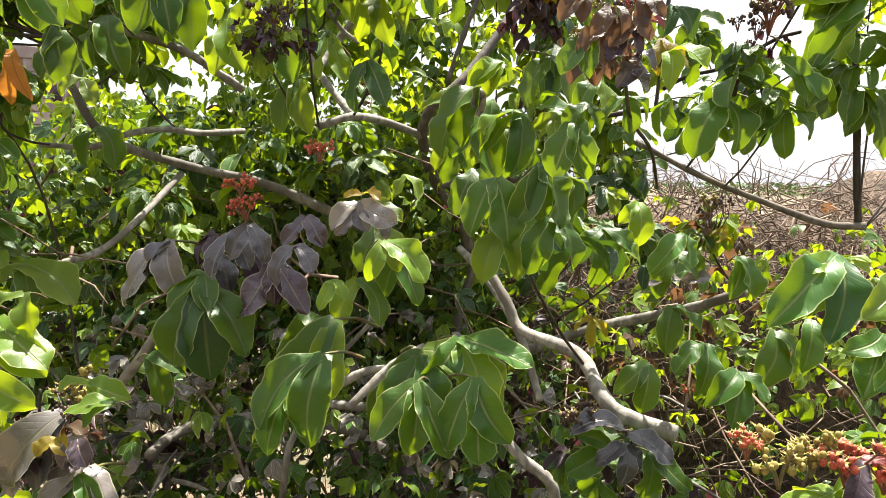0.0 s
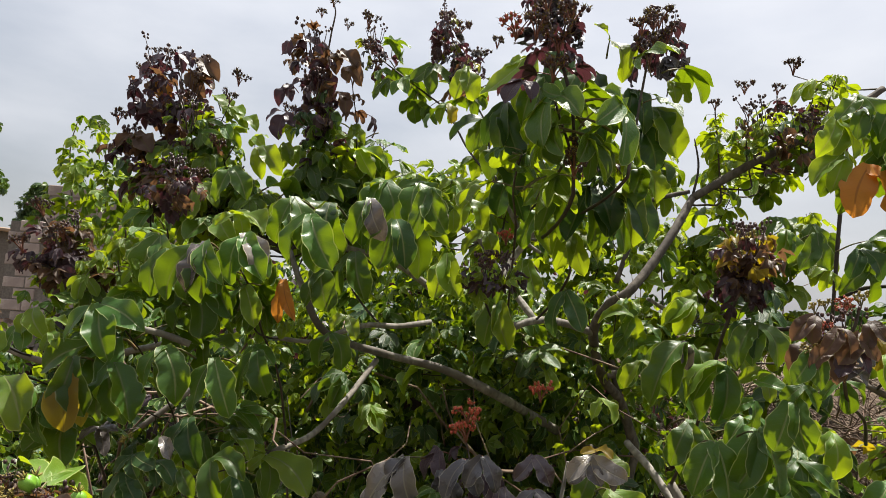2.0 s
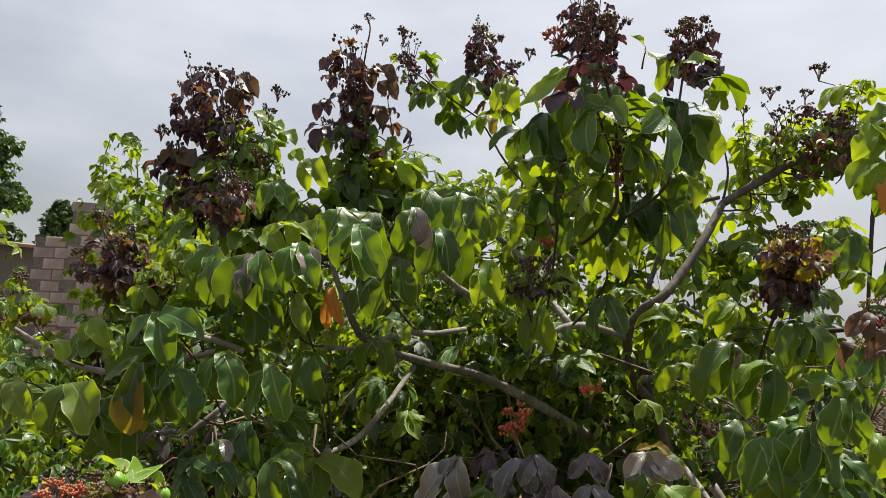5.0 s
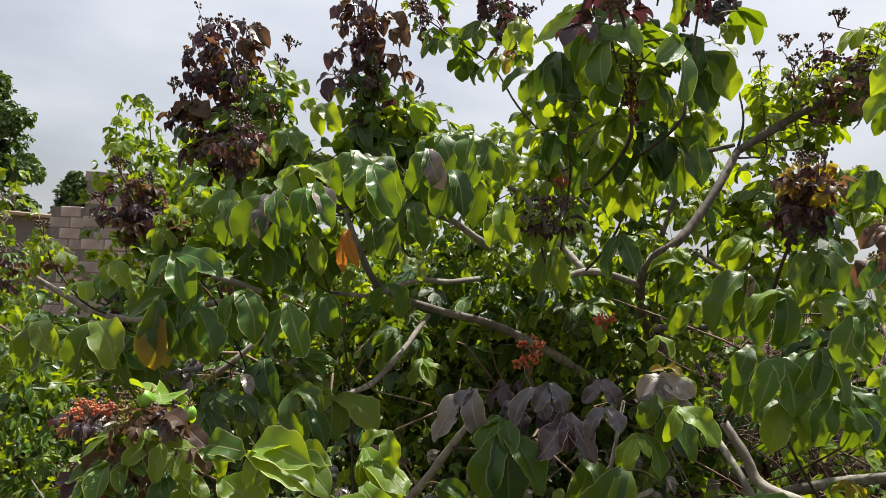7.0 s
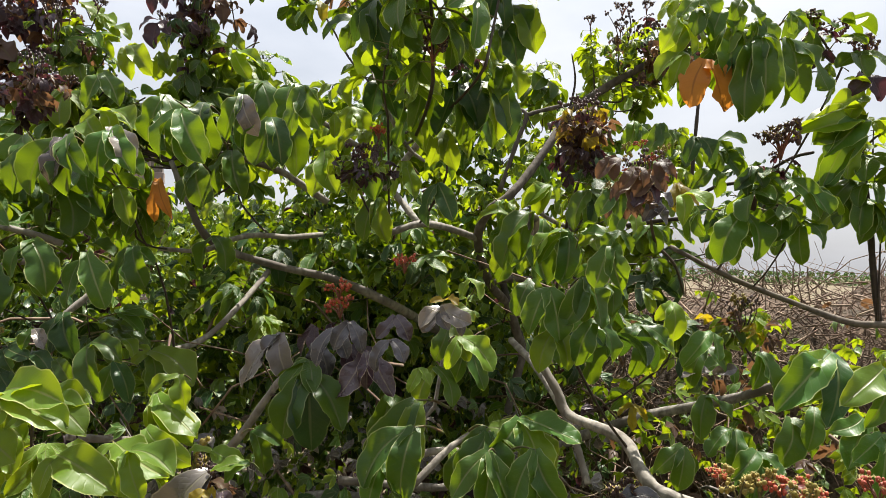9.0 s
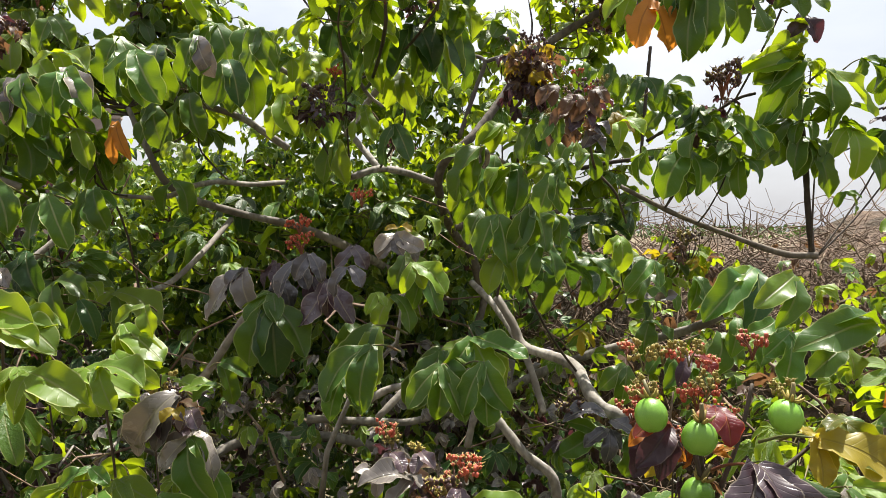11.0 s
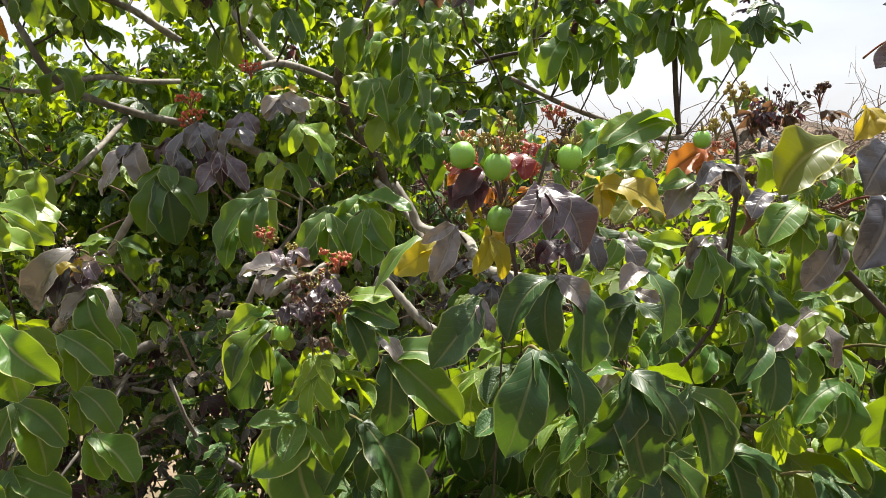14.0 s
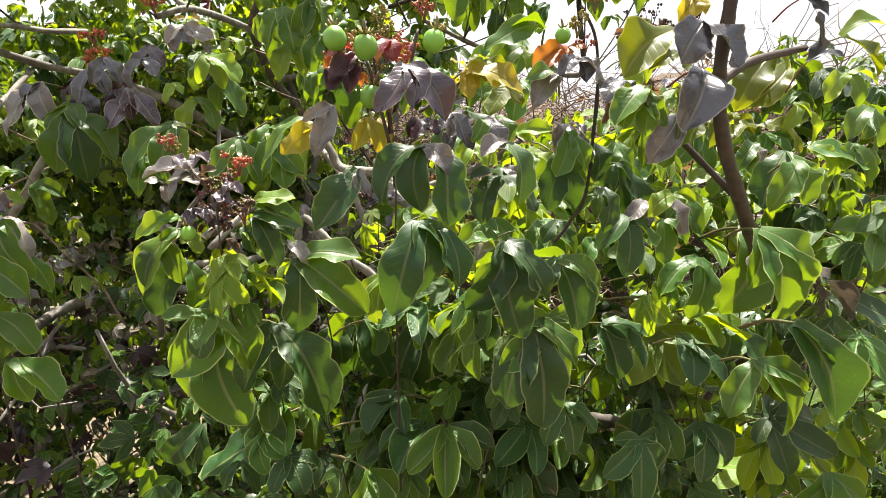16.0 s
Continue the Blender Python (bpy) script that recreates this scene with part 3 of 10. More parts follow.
def dome(*blobs):
    """Places inside overlapping leafy domes; each blob is centre x, y, half widths, foot and top."""
    sizes = [b[2] * b[3] * (b[5] - b[4]) for b in blobs]

    def spot(rng):
        cx, cy, rx, ry, z0, top = rng.choices(blobs, sizes)[0]
        a, r = rng.uniform(0, 6.283), rng.random() ** 0.5 * rng.uniform(0.85, 1.12)
        x, y = cx + rx * r * math.cos(a), cy + ry * r * math.sin(a)
        high = top - 0.30 * (top - z0) * r * r + 0.10 * noise.noise((x * 4, y * 4, 7)) + 0.05 * noise.noise((x * 13, y * 13, 2))
        return (x, y, z0 + (high - z0) * rng.random() ** 0.7)

    return spot


def twigs(owner, name, count, spot, reach, r, mat, seed, up=0.3, curl=0.6, label=""):
    """A tangle of thin dry stalks as one mesh."""
    rng = random.Random(seed)
    V, F = [], []
    for i in range(count):
        p = np.array(spot(rng))
        d = np.array((rng.gauss(0, 1), rng.gauss(0, 1), rng.gauss(up, 0.6)))
        d /= np.linalg.norm(d)
        pts = [p]
        ln = reach * rng.uniform(0.4, 1.2)
        for k in range(4):
            d = d + np.array([rng.gauss(0, curl * 0.45) for _ in range(3)])
            d /= np.linalg.norm(d)
            pts.append(pts[-1] + d * ln / 4)
        rr = r * rng.uniform(0.5, 1.5)
        v, f = tube(pts, rr, rr * 0.5, 4, base=len(V))
        V += v
        F += f
    return tagged(part(name, mesh_from(name, V, F, [mat]), owner, label), kind="stuff")

# ---- ground, block wall, far trees ----
SOIL = rough_material("soil", (0.11, 0.082, 0.054), (0.19, 0.145, 0.098), 14.0, 0.95, 0.8, 0.03, c=(0.075, 0.075, 0.036))
BLOCK = rough_material("concrete_block", (0.28, 0.225, 0.20), (0.38, 0.315, 0.285), 26.0, 0.9, 0.5, 0.006, c=(0.25, 0.20, 0.185))
MORTAR = rough_material("mortar", (0.11, 0.095, 0.085), (0.16, 0.14, 0.125), 30.0, 0.95, 0.4, 0.005)
ZINC = rough_material("roof_sheet", (0.30, 0.30, 0.31), (0.42, 0.41, 0.40), 6.0, 0.55, 0.3, 0.004, c=(0.22, 0.15, 0.10))


def ground_mesh():
    ax = [-300, -80, -30] + [-12 + 0.6 * i for i in range(41)] + [30, 80, 300]
    verts = [(x, y, 0.10 * noise.noise((x * 0.5, y * 0.5, 0)) + 0.03 * noise.noise((x * 2.1, y * 2.1, 3)) if abs(x) < 13 and abs(y) < 13 else 0.0) for y in ax for x in ax]
    k = len(ax)
    return mesh_from("ground", verts, [(j * k + i, j * k + i + 1, (j + 1) * k + i + 1, (j + 1) * k + i) for j in range(k - 1) for i in range(k - 1)], [SOIL])


tagged(part("ground", ground_mesh()), "dry brown soil with leaf litter under the bushes", "ground", kind="structure")


def box_mesh(name, sx, sy, sz, mat, bevel=0.006):
    bm = bmesh.new()
    bmesh.ops.create_cube(bm, size=1.0)
    bmesh.ops.scale(bm, vec=(sx, sy, sz), verts=bm.verts)
    bmesh.ops.bevel(bm, geom=bm.edges[:], offset=bevel, segments=1, affect="EDGES")
    me = bpy.data.meshes.new(name)
    bm.to_mesh(me)
    bm.free()
    me.materials.append(mat)
    return me


BLOCK_MESH = box_mesh("block", 0.39, 0.19, 0.185, BLOCK, 0.012)


def block_wall(name, corner, yaw, columns, courses, toothed, seed):
    """A wall of rough concrete blocks in running bond from the ground up; toothed: its right end is left in steps."""
    rng = random.Random(seed)
    top = courses * 0.2
    wall = thing(name, "unplastered wall of grey-pink concrete blocks, unfinished", "wall", kind="structure")
    wall.matrix_basis = pose(*corner, 0, 0, yaw)
    core = box_mesh("mortar", columns * 0.4 - 0.06, 0.165, top - 0.02, MORTAR, 0.004)
    part("mortar", core, wall, m=pose(columns * 0.2, 0, top / 2 - 0.012))
    for r in range(courses):
        for c in range(columns):
            x = (c + 0.5) * 0.4 + (0.2 if r % 2 and c < columns - 1 else 0.0)
            if r % 2 and c == columns - 1:
                continue
            part("block", BLOCK_MESH, wall, m=pose(x + rng.uniform(-0.008, 0.008), rng.uniform(-0.01, 0.01), r * 0.2 + 0.1, 0, 0, rng.uniform(-1.2, 1.2)))
    return wall

# ---- shrubs ----
center = thing("physic_nut_shrub", "tall grey-branched shrub with purple-tipped shoots and hanging lobed leaves", "shrub", "shrubs in the thicket")
front = thing("physic_nut_shrub", "low shrub with green seed capsules, red buds and glossy leaves", "shrub", "shrubs in the thicket")
left = thing("physic_nut_shrub", "leafy shrub with light green lobed leaves and withered flower heads", "shrub", "shrubs in the thicket")
stem(center, "branch", 0.0135, 0.0054, (0.016, 1.95, 1.193), (-0.151, 1.78, 1.295), (-0.268, 1.52, 1.399), (-0.399, 1.42, 1.467), (-0.527, 1.33, 1.501), (-0.603, 1.17, 1.546), (-0.649, 1.14, 1.636), (-0.679, 1.13, 1.71))
stem(center, "branch", 0.0045, 0.0063, (-0.693, 1.12, 1.53), (-0.607, 1.13, 1.528), (-0.556, 1.15, 1.552), (-0.527, 1.22, 1.566), (-0.486, 1.3, 1.566), (-0.439, 1.4, 1.578))
stem(center, "branch", 0.0062, 0.0054, (-0.539, 1.32, 1.486), (-0.559, 1.2, 1.41), (-0.583, 1.1, 1.354), (-0.597, 0.97, 1.343))
stem(center, "branch", 0.0081, 0.0054, (-0.369, 1.2, 1.637), (-0.406, 1.18, 1.662), (-0.451, 1.15, 1.692), (-0.52, 1.1, 1.712), (-0.61, 1.06, 1.724))
stem(center, "branch", 0.0054, 0.0072, (-0.518, 1.25, 1.869), (-0.43, 1.3, 1.836), (-0.376, 1.4, 1.805), (-0.337, 1.45, 1.779), (-0.266, 1.35, 1.69), (-0.18, 1.24, 1.597))
stem(center, "trunk", 0.0126, 0.009, (0.056, 1.76, 1.264), (0.013, 1.7, 1.396), (-0.039, 1.6, 1.468), (-0.064, 1.43, 1.577), (-0.036, 1.37, 1.638), (0.005, 1.36, 1.669), (0.048, 1.4, 1.724), (0.102, 1.46, 1.81), (0.156, 1.54, 1.912), bark=SHADED_BARK)
stem(center, "branch", 0.0099, 0.0081, (0.156, 1.54, 1.912), (0.264, 1.55, 1.984), (0.355, 1.56, 2.039), (0.446, 1.57, 2.088), (0.515, 1.58, 2.137), (0.588, 1.6, 2.197), bark=SHADED_BARK)
stem(center, "branch", 0.0036, 0.0016, (0.156, 1.54, 1.912), (0.17, 1.55, 1.991), (0.161, 1.56, 2.065), bark=STEM)
stem(center, "branch", 0.0063, 0.0045, (-0.016, 1.5, 1.698), (0.026, 1.53, 1.832), (0.048, 1.54, 1.901), (0.013, 1.55, 1.921), bark=SHADED_BARK)
stem(center, "branch", 0.0054, 0.0054, (0.048, 1.54, 1.901), (0.088, 1.55, 1.915), (0.152, 1.56, 1.932), bark=SHADED_BARK)
stem(center, "branch", 0.0081, 0.0072, (-0.064, 1.43, 1.577), (-0.131, 1.33, 1.596), (-0.18, 1.24, 1.597), (-0.235, 1.2, 1.575))
stem(center, "branch", 0.0099, 0.0072, (-0.039, 1.6, 1.468), (0.011, 1.62, 1.477), (0.162, 1.65, 1.488), (0.267, 1.65, 1.521), bark=SHADED_BARK)
stem(center, "branch", 0.0099, 0.0117, (-0.015, 1.78, 1.501), (0.021, 1.77, 1.368), (0.056, 1.76, 1.269), (0.019, 1.7, 1.122), (0.007, 1.65, 0.965), bark=SHADED_BARK)
stem(center, "branch", 0.0081, 0.0108, (0.073, 1.1, 1.336), (0.103, 1.07, 1.29), (0.125, 1.05, 1.25), (0.198, 0.95, 1.24), (0.214, 0.87, 1.212), (0.236, 0.84, 1.193), (0.294, 0.8, 1.185))
stem(center, "branch", 0.0126, 0.0099, (0.023, 1.65, 0.92), (0.152, 1.6, 1.047), (0.329, 1.52, 1.147), (0.425, 1.5, 1.177), (0.522, 1.4, 1.228), (0.579, 1.3, 1.28))
stem(center, "branch", 0.0046, 0.0062, (0.328, 1.2, 1.559), (0.435, 1.18, 1.502), (0.538, 1.15, 1.458), (0.623, 1.12, 1.426), (0.678, 1.1, 1.424), bark=SHADED_BARK)
stem(center, "branch", 0.0046, 0.0085, (-0.318, 0.85, 1.352), (-0.356, 0.86, 1.301), (-0.4, 0.87, 1.239), (-0.468, 0.9, 1.164), (-0.54, 0.95, 1.091))
stem(center, "branch", 0.0072, 0.0063, (-0.879, 1.2, 1.44), (-0.918, 1.15, 1.384), (-0.965, 1.1, 1.329))
stem(center, "branch", 0.0045, 0.0054, (-0.728, 0.75, 1.552), (-0.698, 0.78, 1.542), (-0.666, 0.8, 1.529))
stem(center, "branch", 0.0117, 0.0126, (-0.611, 1.3, 0.903), (-0.603, 1.4, 0.909), (-0.533, 1.43, 0.928), (-0.346, 1.45, 0.938), (-0.182, 1.45, 0.9))
stem(center, "branch", 0.0054, 0.0045, (-0.565, 1.3, 0.852), (-0.51, 1.3, 0.839), (-0.456, 1.3, 0.807))
stem(center, "branch", 0.0054, 0.0045, (-0.562, 1.25, 0.744), (-0.501, 1.27, 0.776), (-0.45, 1.3, 0.8))
stem(center, "branch", 0.0081, 0.0072, (-0.861, 1.1, 1.15), (-0.83, 1.15, 1.133), (-0.787, 1.2, 1.12))
stem(center, "branch", 0.0081, 0.0072, (0.02, 1.5, 1.33), (0.079, 1.4, 1.279), (0.145, 1.3, 1.181), (0.178, 1.2, 1.083))
stem(center, "branch", 0.0081, 0.0063, (0.124, 1, 0.661), (0.109, 1, 0.702), (0.137, 1, 0.775), (0.164, 1, 0.829))
stem(center, "branch", 0.0126, 0.0162, (0.569, 0.8, 0.755), (0.632, 0.8, 0.733), (0.692, 0.8, 0.678), (0.755, 0.8, 0.571))
stem(center, "branch", 0.0081, 0.0081, (1.15, 1, 0.391), (1.16, 1, 0.468), (1.22, 1.05, 0.51))
stem(center, "branch", 0.009, 0.0081, (-0.354, 1.3, 1.027), (-0.226, 1.3, 1.025), (-0.114, 1.3, 1.026), (-0.03, 1.35, 1.042))
stem(center, "branch", 0.0081, 0.0072, (-0.21, 1.2, 1.091), (-0.141, 1.2, 1.129), (-0.063, 1.25, 1.119))
stem(center, "branch", 0.0072, 0.0054, (-0.16, 1.1, 1.093), (-0.091, 1.15, 1.157), (-0.039, 1.2, 1.18))
stem(center, "branch", 0.0054, 0.0072, (-1.3, 0.95, 1.538), (-1.162, 0.98, 1.469), (-1.04, 1, 1.459), (-0.931, 1.02, 1.493), (-0.848, 1.06, 1.514))
stem(center, "branch", 0.0081, 0.0063, (-0.171, 1.3, 1.811), (-0.235, 1.35, 1.747), (-0.266, 1.3, 1.678))
stem(center, "branch", 0.0045, 0.0063, (0.059, 1.5, 1.663), (0.123, 1.6, 1.635), (0.191, 1.7, 1.618))
stem(center, "branch", 0.0045, 0.0036, (-0.249, 1.1, 1.844), (-0.206, 1.2, 1.759), (-0.182, 1.3, 1.742))
stem(front, "branch", 0.0065, 0.0042, (0.72, 0.75, 0), (0.7, 0.68, 0.5), (0.66, 0.6, 0.85), (0.651, 0.42, 1.052), (0.502, 0.25, 1.187), (0.44, 0.18, 1.241), (0.399, 0.15, 1.304), (0.387, 0.14, 1.351), (0.389, 0.135, 1.391), (0.39, 0.13, 1.422), (0.396, 0.125, 1.462), bark=STEM)
stem(front, "branch", 0.0018, 0.0014, (0.297, 0.24, 1.221), (0.313, 0.24, 1.24), (0.33, 0.245, 1.268), (0.343, 0.25, 1.369), bark=STEM)
stem(front, "branch", 0.0015, 0.0012, (0.154, 0.16, 1.285), (0.151, 0.15, 1.313), (0.145, 0.15, 1.344), (0.139, 0.15, 1.37), bark=STEM)
fruit(front, (0.119, 0.15, 1.385), 0.016, (20,10))
fruit(front, (0.138, 0.14, 1.378), 0.016, (-10,0))
fruit(front, (0.141, 0.15, 1.347), 0.016, (0,15))
fruit(front, (0.186, 0.16, 1.383), 0.016, (0,-15))
fruit(front, (0.307, 0.24, 1.395), 0.013, (0,0))
fruit(front, (-0.017, 0.288, 1.244), 0.013, (10,0))
shoot(center, 0.008, (-0.927, 1.15, 1.762), (-1.065, 1.2, 2.155), 30, .055, ("wine", "wine", "bronze", "green", "green", "lime",), "dark", 1, .03, root=((-0.679, 1.13, 1.71), (-0.803, 1.14, 1.721)))
shoot(center, 0.004, (-0.95, 1.15, 1.854), (-1.126, 1.2, 2.122), 14, .045, ("wine", "wine", "bronze", "wine",), "dark", 101, .03, root=((-0.679, 1.13, 1.71), (-0.814, 1.14, 1.763)))
shoot(center, 0.004, (-0.936, 1.15, 1.853), (-0.96, 1.18, 2.086), 16, .05, ("wine", "bronze", "bronze", "lime",), "dark", 102, .03, root=((-0.679, 1.13, 1.71), (-0.807, 1.14, 1.764)))
shoot(center, 0.004, (-0.905, 1.15, 1.84), (-0.864, 1.15, 2.03), 16, .052, ("lime", "green", "lime", "green",), "dark", 103, .03, root=((-0.679, 1.13, 1.71), (-0.792, 1.14, 1.759)))
shoot(center, 0.004, (-0.977, 1.15, 1.827), (-1.107, 1.15, 1.916), 14, .055, ("bronze", "wine", "green", "green",), "dark", 104, .03, root=((-0.679, 1.13, 1.71), (-0.828, 1.14, 1.749)))
shoot(center, 0.005, (-0.879, 1.1, 1.73), (-0.783, 1.1, 1.879), 18, .06, ("green", "lime", "green",), "", 105, .04, root=((-0.673, 1.132, 1.695), (-0.776, 1.116, 1.7)))
shoot(center, 0.005, (-0.925, 1.15, 1.736), (-0.751, 1.15, 1.846), 16, .06, ("green", "lime", "green",), "", 106, .04, root=((-0.848, 1.06, 1.514), (-0.886, 1.105, 1.61)))
shoot(center, 0.006, (-0.922, 1.12, 1.758), (-0.889, 1.1, 1.843), 14, .05, ("wine", "bronze", "green", "green",), "dark", 2, .03, root=((-0.679, 1.13, 1.71), (-0.8, 1.125, 1.719)))
shoot(center, 0.007, (-0.602, 1.25, 1.853), (-0.67, 1.2, 2.14), 28, .055, ("wine", "bronze", "wine", "green", "green", "lime",), "dark", 3, .03, root=((-0.518, 1.25, 1.869), (-0.56, 1.25, 1.856)))
shoot(center, 0.004, (-0.606, 1.22, 1.866), (-0.732, 1.2, 2.015), 12, .045, ("wine", "bronze", "green",), "dark", 111, .03, root=((-0.518, 1.25, 1.869), (-0.562, 1.235, 1.862)))
shoot(center, 0.004, (-0.591, 1.22, 1.853), (-0.598, 1.2, 2.083), 14, .05, ("bronze", "wine", "lime", "green",), "dark", 112, .03, root=((-0.518, 1.25, 1.869), (-0.555, 1.235, 1.856)))
shoot(center, 0.004, (-0.604, 1.22, 1.84), (-0.698, 1.2, 1.941), 16, .055, ("green", "lime", "green",), "", 113, .03, root=((-0.679, 1.13, 1.71), (-0.641, 1.175, 1.765)))
shoot(center, 0.004, (-0.576, 1.22, 1.828), (-0.571, 1.22, 1.957), 18, .055, ("green", "lime", "green",), "", 114, .03, root=((-0.538, 1.092, 1.714), (-0.557, 1.156, 1.76)), skip=(6,))
shoot(center, 0.005, (-0.378, 1.15, 2.018), (-0.539, 1.15, 2.138), 18, .05, ("wine", "green", "green", "green",), "dark", 4, .03, root=((-0.249, 1.1, 1.844), (-0.313, 1.125, 1.918)))
shoot(center, 0.005, (-0.301, 1.2, 2.007), (-0.389, 1.22, 2.211), 18, .045, ("wine", "wine", "bronze", "green", "green",), "dark", 5, .03, root=((-0.249, 1.1, 1.844), (-0.275, 1.15, 1.914)))
shoot(center, 0.007, (-0.096, 0.75, 1.763), (-0.137, 0.72, 1.99), 16, .058, ("wine", "wine", "green", "green", "green", "lime",), "dark", 6, .03, root=((-0.206, 1.2, 1.759), (-0.151, 0.975, 1.734)))
shoot(center, 0.005, (-0.104, 0.75, 1.826), (-0.115, 0.74, 1.989), 9, .045, ("wine", "wine", "wine", "green", "green",), "dark", 116, .03, root=((-0.223, 1.16, 1.793), (-0.164, 0.955, 1.784)))
shoot(center, 0.006, (-0.027, 0.8, 1.798), (0.008, 0.9, 2.047), 14, .055, ("wine", "wine", "green", "green", "lime", "green",), "dark", 7, .03, root=((-0.214, 1.18, 1.776), (-0.121, 0.99, 1.762)), skip=(0, 1, 3,))
shoot(center, 0.006, (0.223, 1.55, 1.91), (0.207, 1.56, 2.133), 26, .05, ("lime", "lime", "green",), "dark", 8, .03, root=((0.146, 1.524, 1.892), (0.184, 1.537, 1.896)), skip=(0, 3, 5, 6, 8, 13, 20,))
shoot(center, 0.006, (0.346, 1.57, 1.99), (0.351, 1.58, 2.177), 26, .05, ("wine", "lime", "lime", "green",), "dark", 9, .03, root=((0.282, 1.552, 1.995), (0.314, 1.561, 1.989)), skip=(0, 3, 5, 8, 10,))
shoot(center, 0.005, (0.291, 1.55, 1.945), (0.283, 1.56, 2.116), 20, .05, ("bronze", "lime", "lime", "green",), "dark", 121, .03, root=((0.199, 1.544, 1.941), (0.245, 1.547, 1.937)), skip=(1, 2, 3, 4, 5, 7, 8, 10,))
shoot(center, 0.005, (0.406, 1.57, 1.989), (0.43, 1.58, 2.166), 24, .055, ("wine", "lime", "lime", "green",), "dark", 122, .03, root=((0.3, 1.554, 2.006), (0.353, 1.562, 1.991)), skip=(4, 6, 9, 10, 12, 14,))
shoot(center, 0.005, (0.477, 1.6, 2.037), (0.492, 1.6, 2.235), 26, .06, ("lime", "lime", "green",), "", 123, .04, root=((0.391, 1.564, 2.058), (0.434, 1.582, 2.042)), skip=(4, 5, 8, 10, 13, 16,))
shoot(center, 0.006, (0.096, 0.8, 1.593), (0.112, 0.76, 1.699), 26, .034, ("bronze", "bronze", "dark", "dark", "green", "lime",), "ochre", 10, .026, root=((0.073, 1.1, 1.336), (0.085, 0.95, 1.441)), skip=(1, 4, 6, 9, 11, 13, 14, 16,))
shoot(center, 0.005, (-0.232, 0.92, 1.623), (-0.22, 0.88, 1.67), 12, .028, ("wine", "wine", "green", "green",), "dark", 11, .03, root=((-0.235, 1.2, 1.575), (-0.233, 1.06, 1.582)), skip=(0, 1, 2, 3, 5, 6, 7, 8, 9, 10, 11,))
shoot(center, 0.006, (-0.45, 1.2, 1.75), (-0.563, 1.3, 1.992), 26, .06, ("green", "green", "lime", "green",), "", 15, .03, root=((-0.451, 1.15, 1.692), (-0.45, 1.175, 1.716)), skip=(1, 2, 4, 7, 9, 12,))
shoot(center, 0.006, (-0.742, 1.15, 1.727), (-0.807, 1.15, 1.853), 18, .06, ("lime", "green", "green",), "", 16, .03, root=((-0.673, 1.132, 1.695), (-0.708, 1.141, 1.706)))
shoot(center, 0.006, (-0.292, 1.5, 1.822), (-0.312, 1.5, 1.983), 24, .065, ("lime", "lime", "green", "lime",), "", 17, .03, root=((-0.337, 1.45, 1.779), (-0.315, 1.475, 1.796)))
shoot(center, 0.006, (-0.109, 1.1, 1.689), (-0.153, 1.1, 1.838), 24, .065, ("green", "green", "green", "lime",), "", 18, .03, root=((-0.18, 1.24, 1.597), (-0.144, 1.17, 1.632)), skip=(0, 1, 2, 3, 4, 5, 6, 7, 8, 10, 12, 13, 15,))
shoot(center, 0.006, (-0.607, 1.3, 1.654), (-0.629, 1.3, 1.788), 20, .06, ("green", "green", "green",), "", 20, .03, root=((-0.511, 1.252, 1.566), (-0.559, 1.276, 1.602)))
shoot(center, 0.005, (-0.657, 1.2, 1.734), (-0.665, 1.2, 1.849), 18, .06, ("green", "lime", "green",), "", 130, .03, root=((-0.673, 1.132, 1.695), (-0.665, 1.166, 1.71)))
shoot(center, 0.005, (-0.504, 1.75, 1.806), (-0.528, 1.75, 1.952), 20, .06, ("lime", "green", "lime",), "", 131, .03, root=((-0.337, 1.45, 1.779), (-0.421, 1.6, 1.772)))
shoot(center, 0.005, (-0.214, 1.2, 1.872), (-0.199, 1.1, 1.983), 18, .06, ("green", "lime", "green",), "", 133, .03, root=((-0.232, 1.14, 1.81), (-0.223, 1.17, 1.836)))
shoot(center, 0.005, (-0.077, 1.75, 1.607), (-0.05, 1.75, 1.782), 18, .06, ("green", "lime", "green",), "", 135, .03, root=((-0.015, 1.78, 1.501), (-0.046, 1.765, 1.546)))
shoot(center, 0.005, (0.096, 1.6, 1.74), (0.108, 1.6, 1.855), 16, .055, ("lime", "green",), "", 136, .03, root=((0.097, 1.56, 1.646), (0.097, 1.58, 1.687)))
shoot(center, 0.005, (0.109, 0.85, 1.383), (0.117, 0.85, 1.428), 10, .06, ("dark", "green", "dark",), "", 23, .03, root=((0.205, 0.918, 1.229), (0.157, 0.884, 1.294)), skip=(1, 3, 4, 8, 9,))
shoot(center, 0.005, (-1.13, 0.9, 1.501), (-1.174, 0.85, 1.617), 24, .036, ("lime", "lime", "bronze", "green",), "dark", 140, .03, root=((-1.138, 0.984, 1.467), (-1.134, 0.942, 1.479)), skip=(0, 1, 4, 7, 9,))
shoot(center, 0.005, (-0.889, 0.95, 1.633), (-0.886, 0.9, 1.714), 18, .045, ("green", "lime", "green",), "", 141, .03, root=((-0.898, 1.036, 1.502), (-0.893, 0.993, 1.558)))
shoot(center, 0.004, (-0.196, 0.75, 1.364), (-0.224, 0.78, 1.43), 12, .05, ("wine", "wine", "green",), "red", 144, .035, root=((-0.356, 0.86, 1.301), (-0.276, 0.805, 1.32)), skip=(1, 4, 6, 8, 9, 11,))
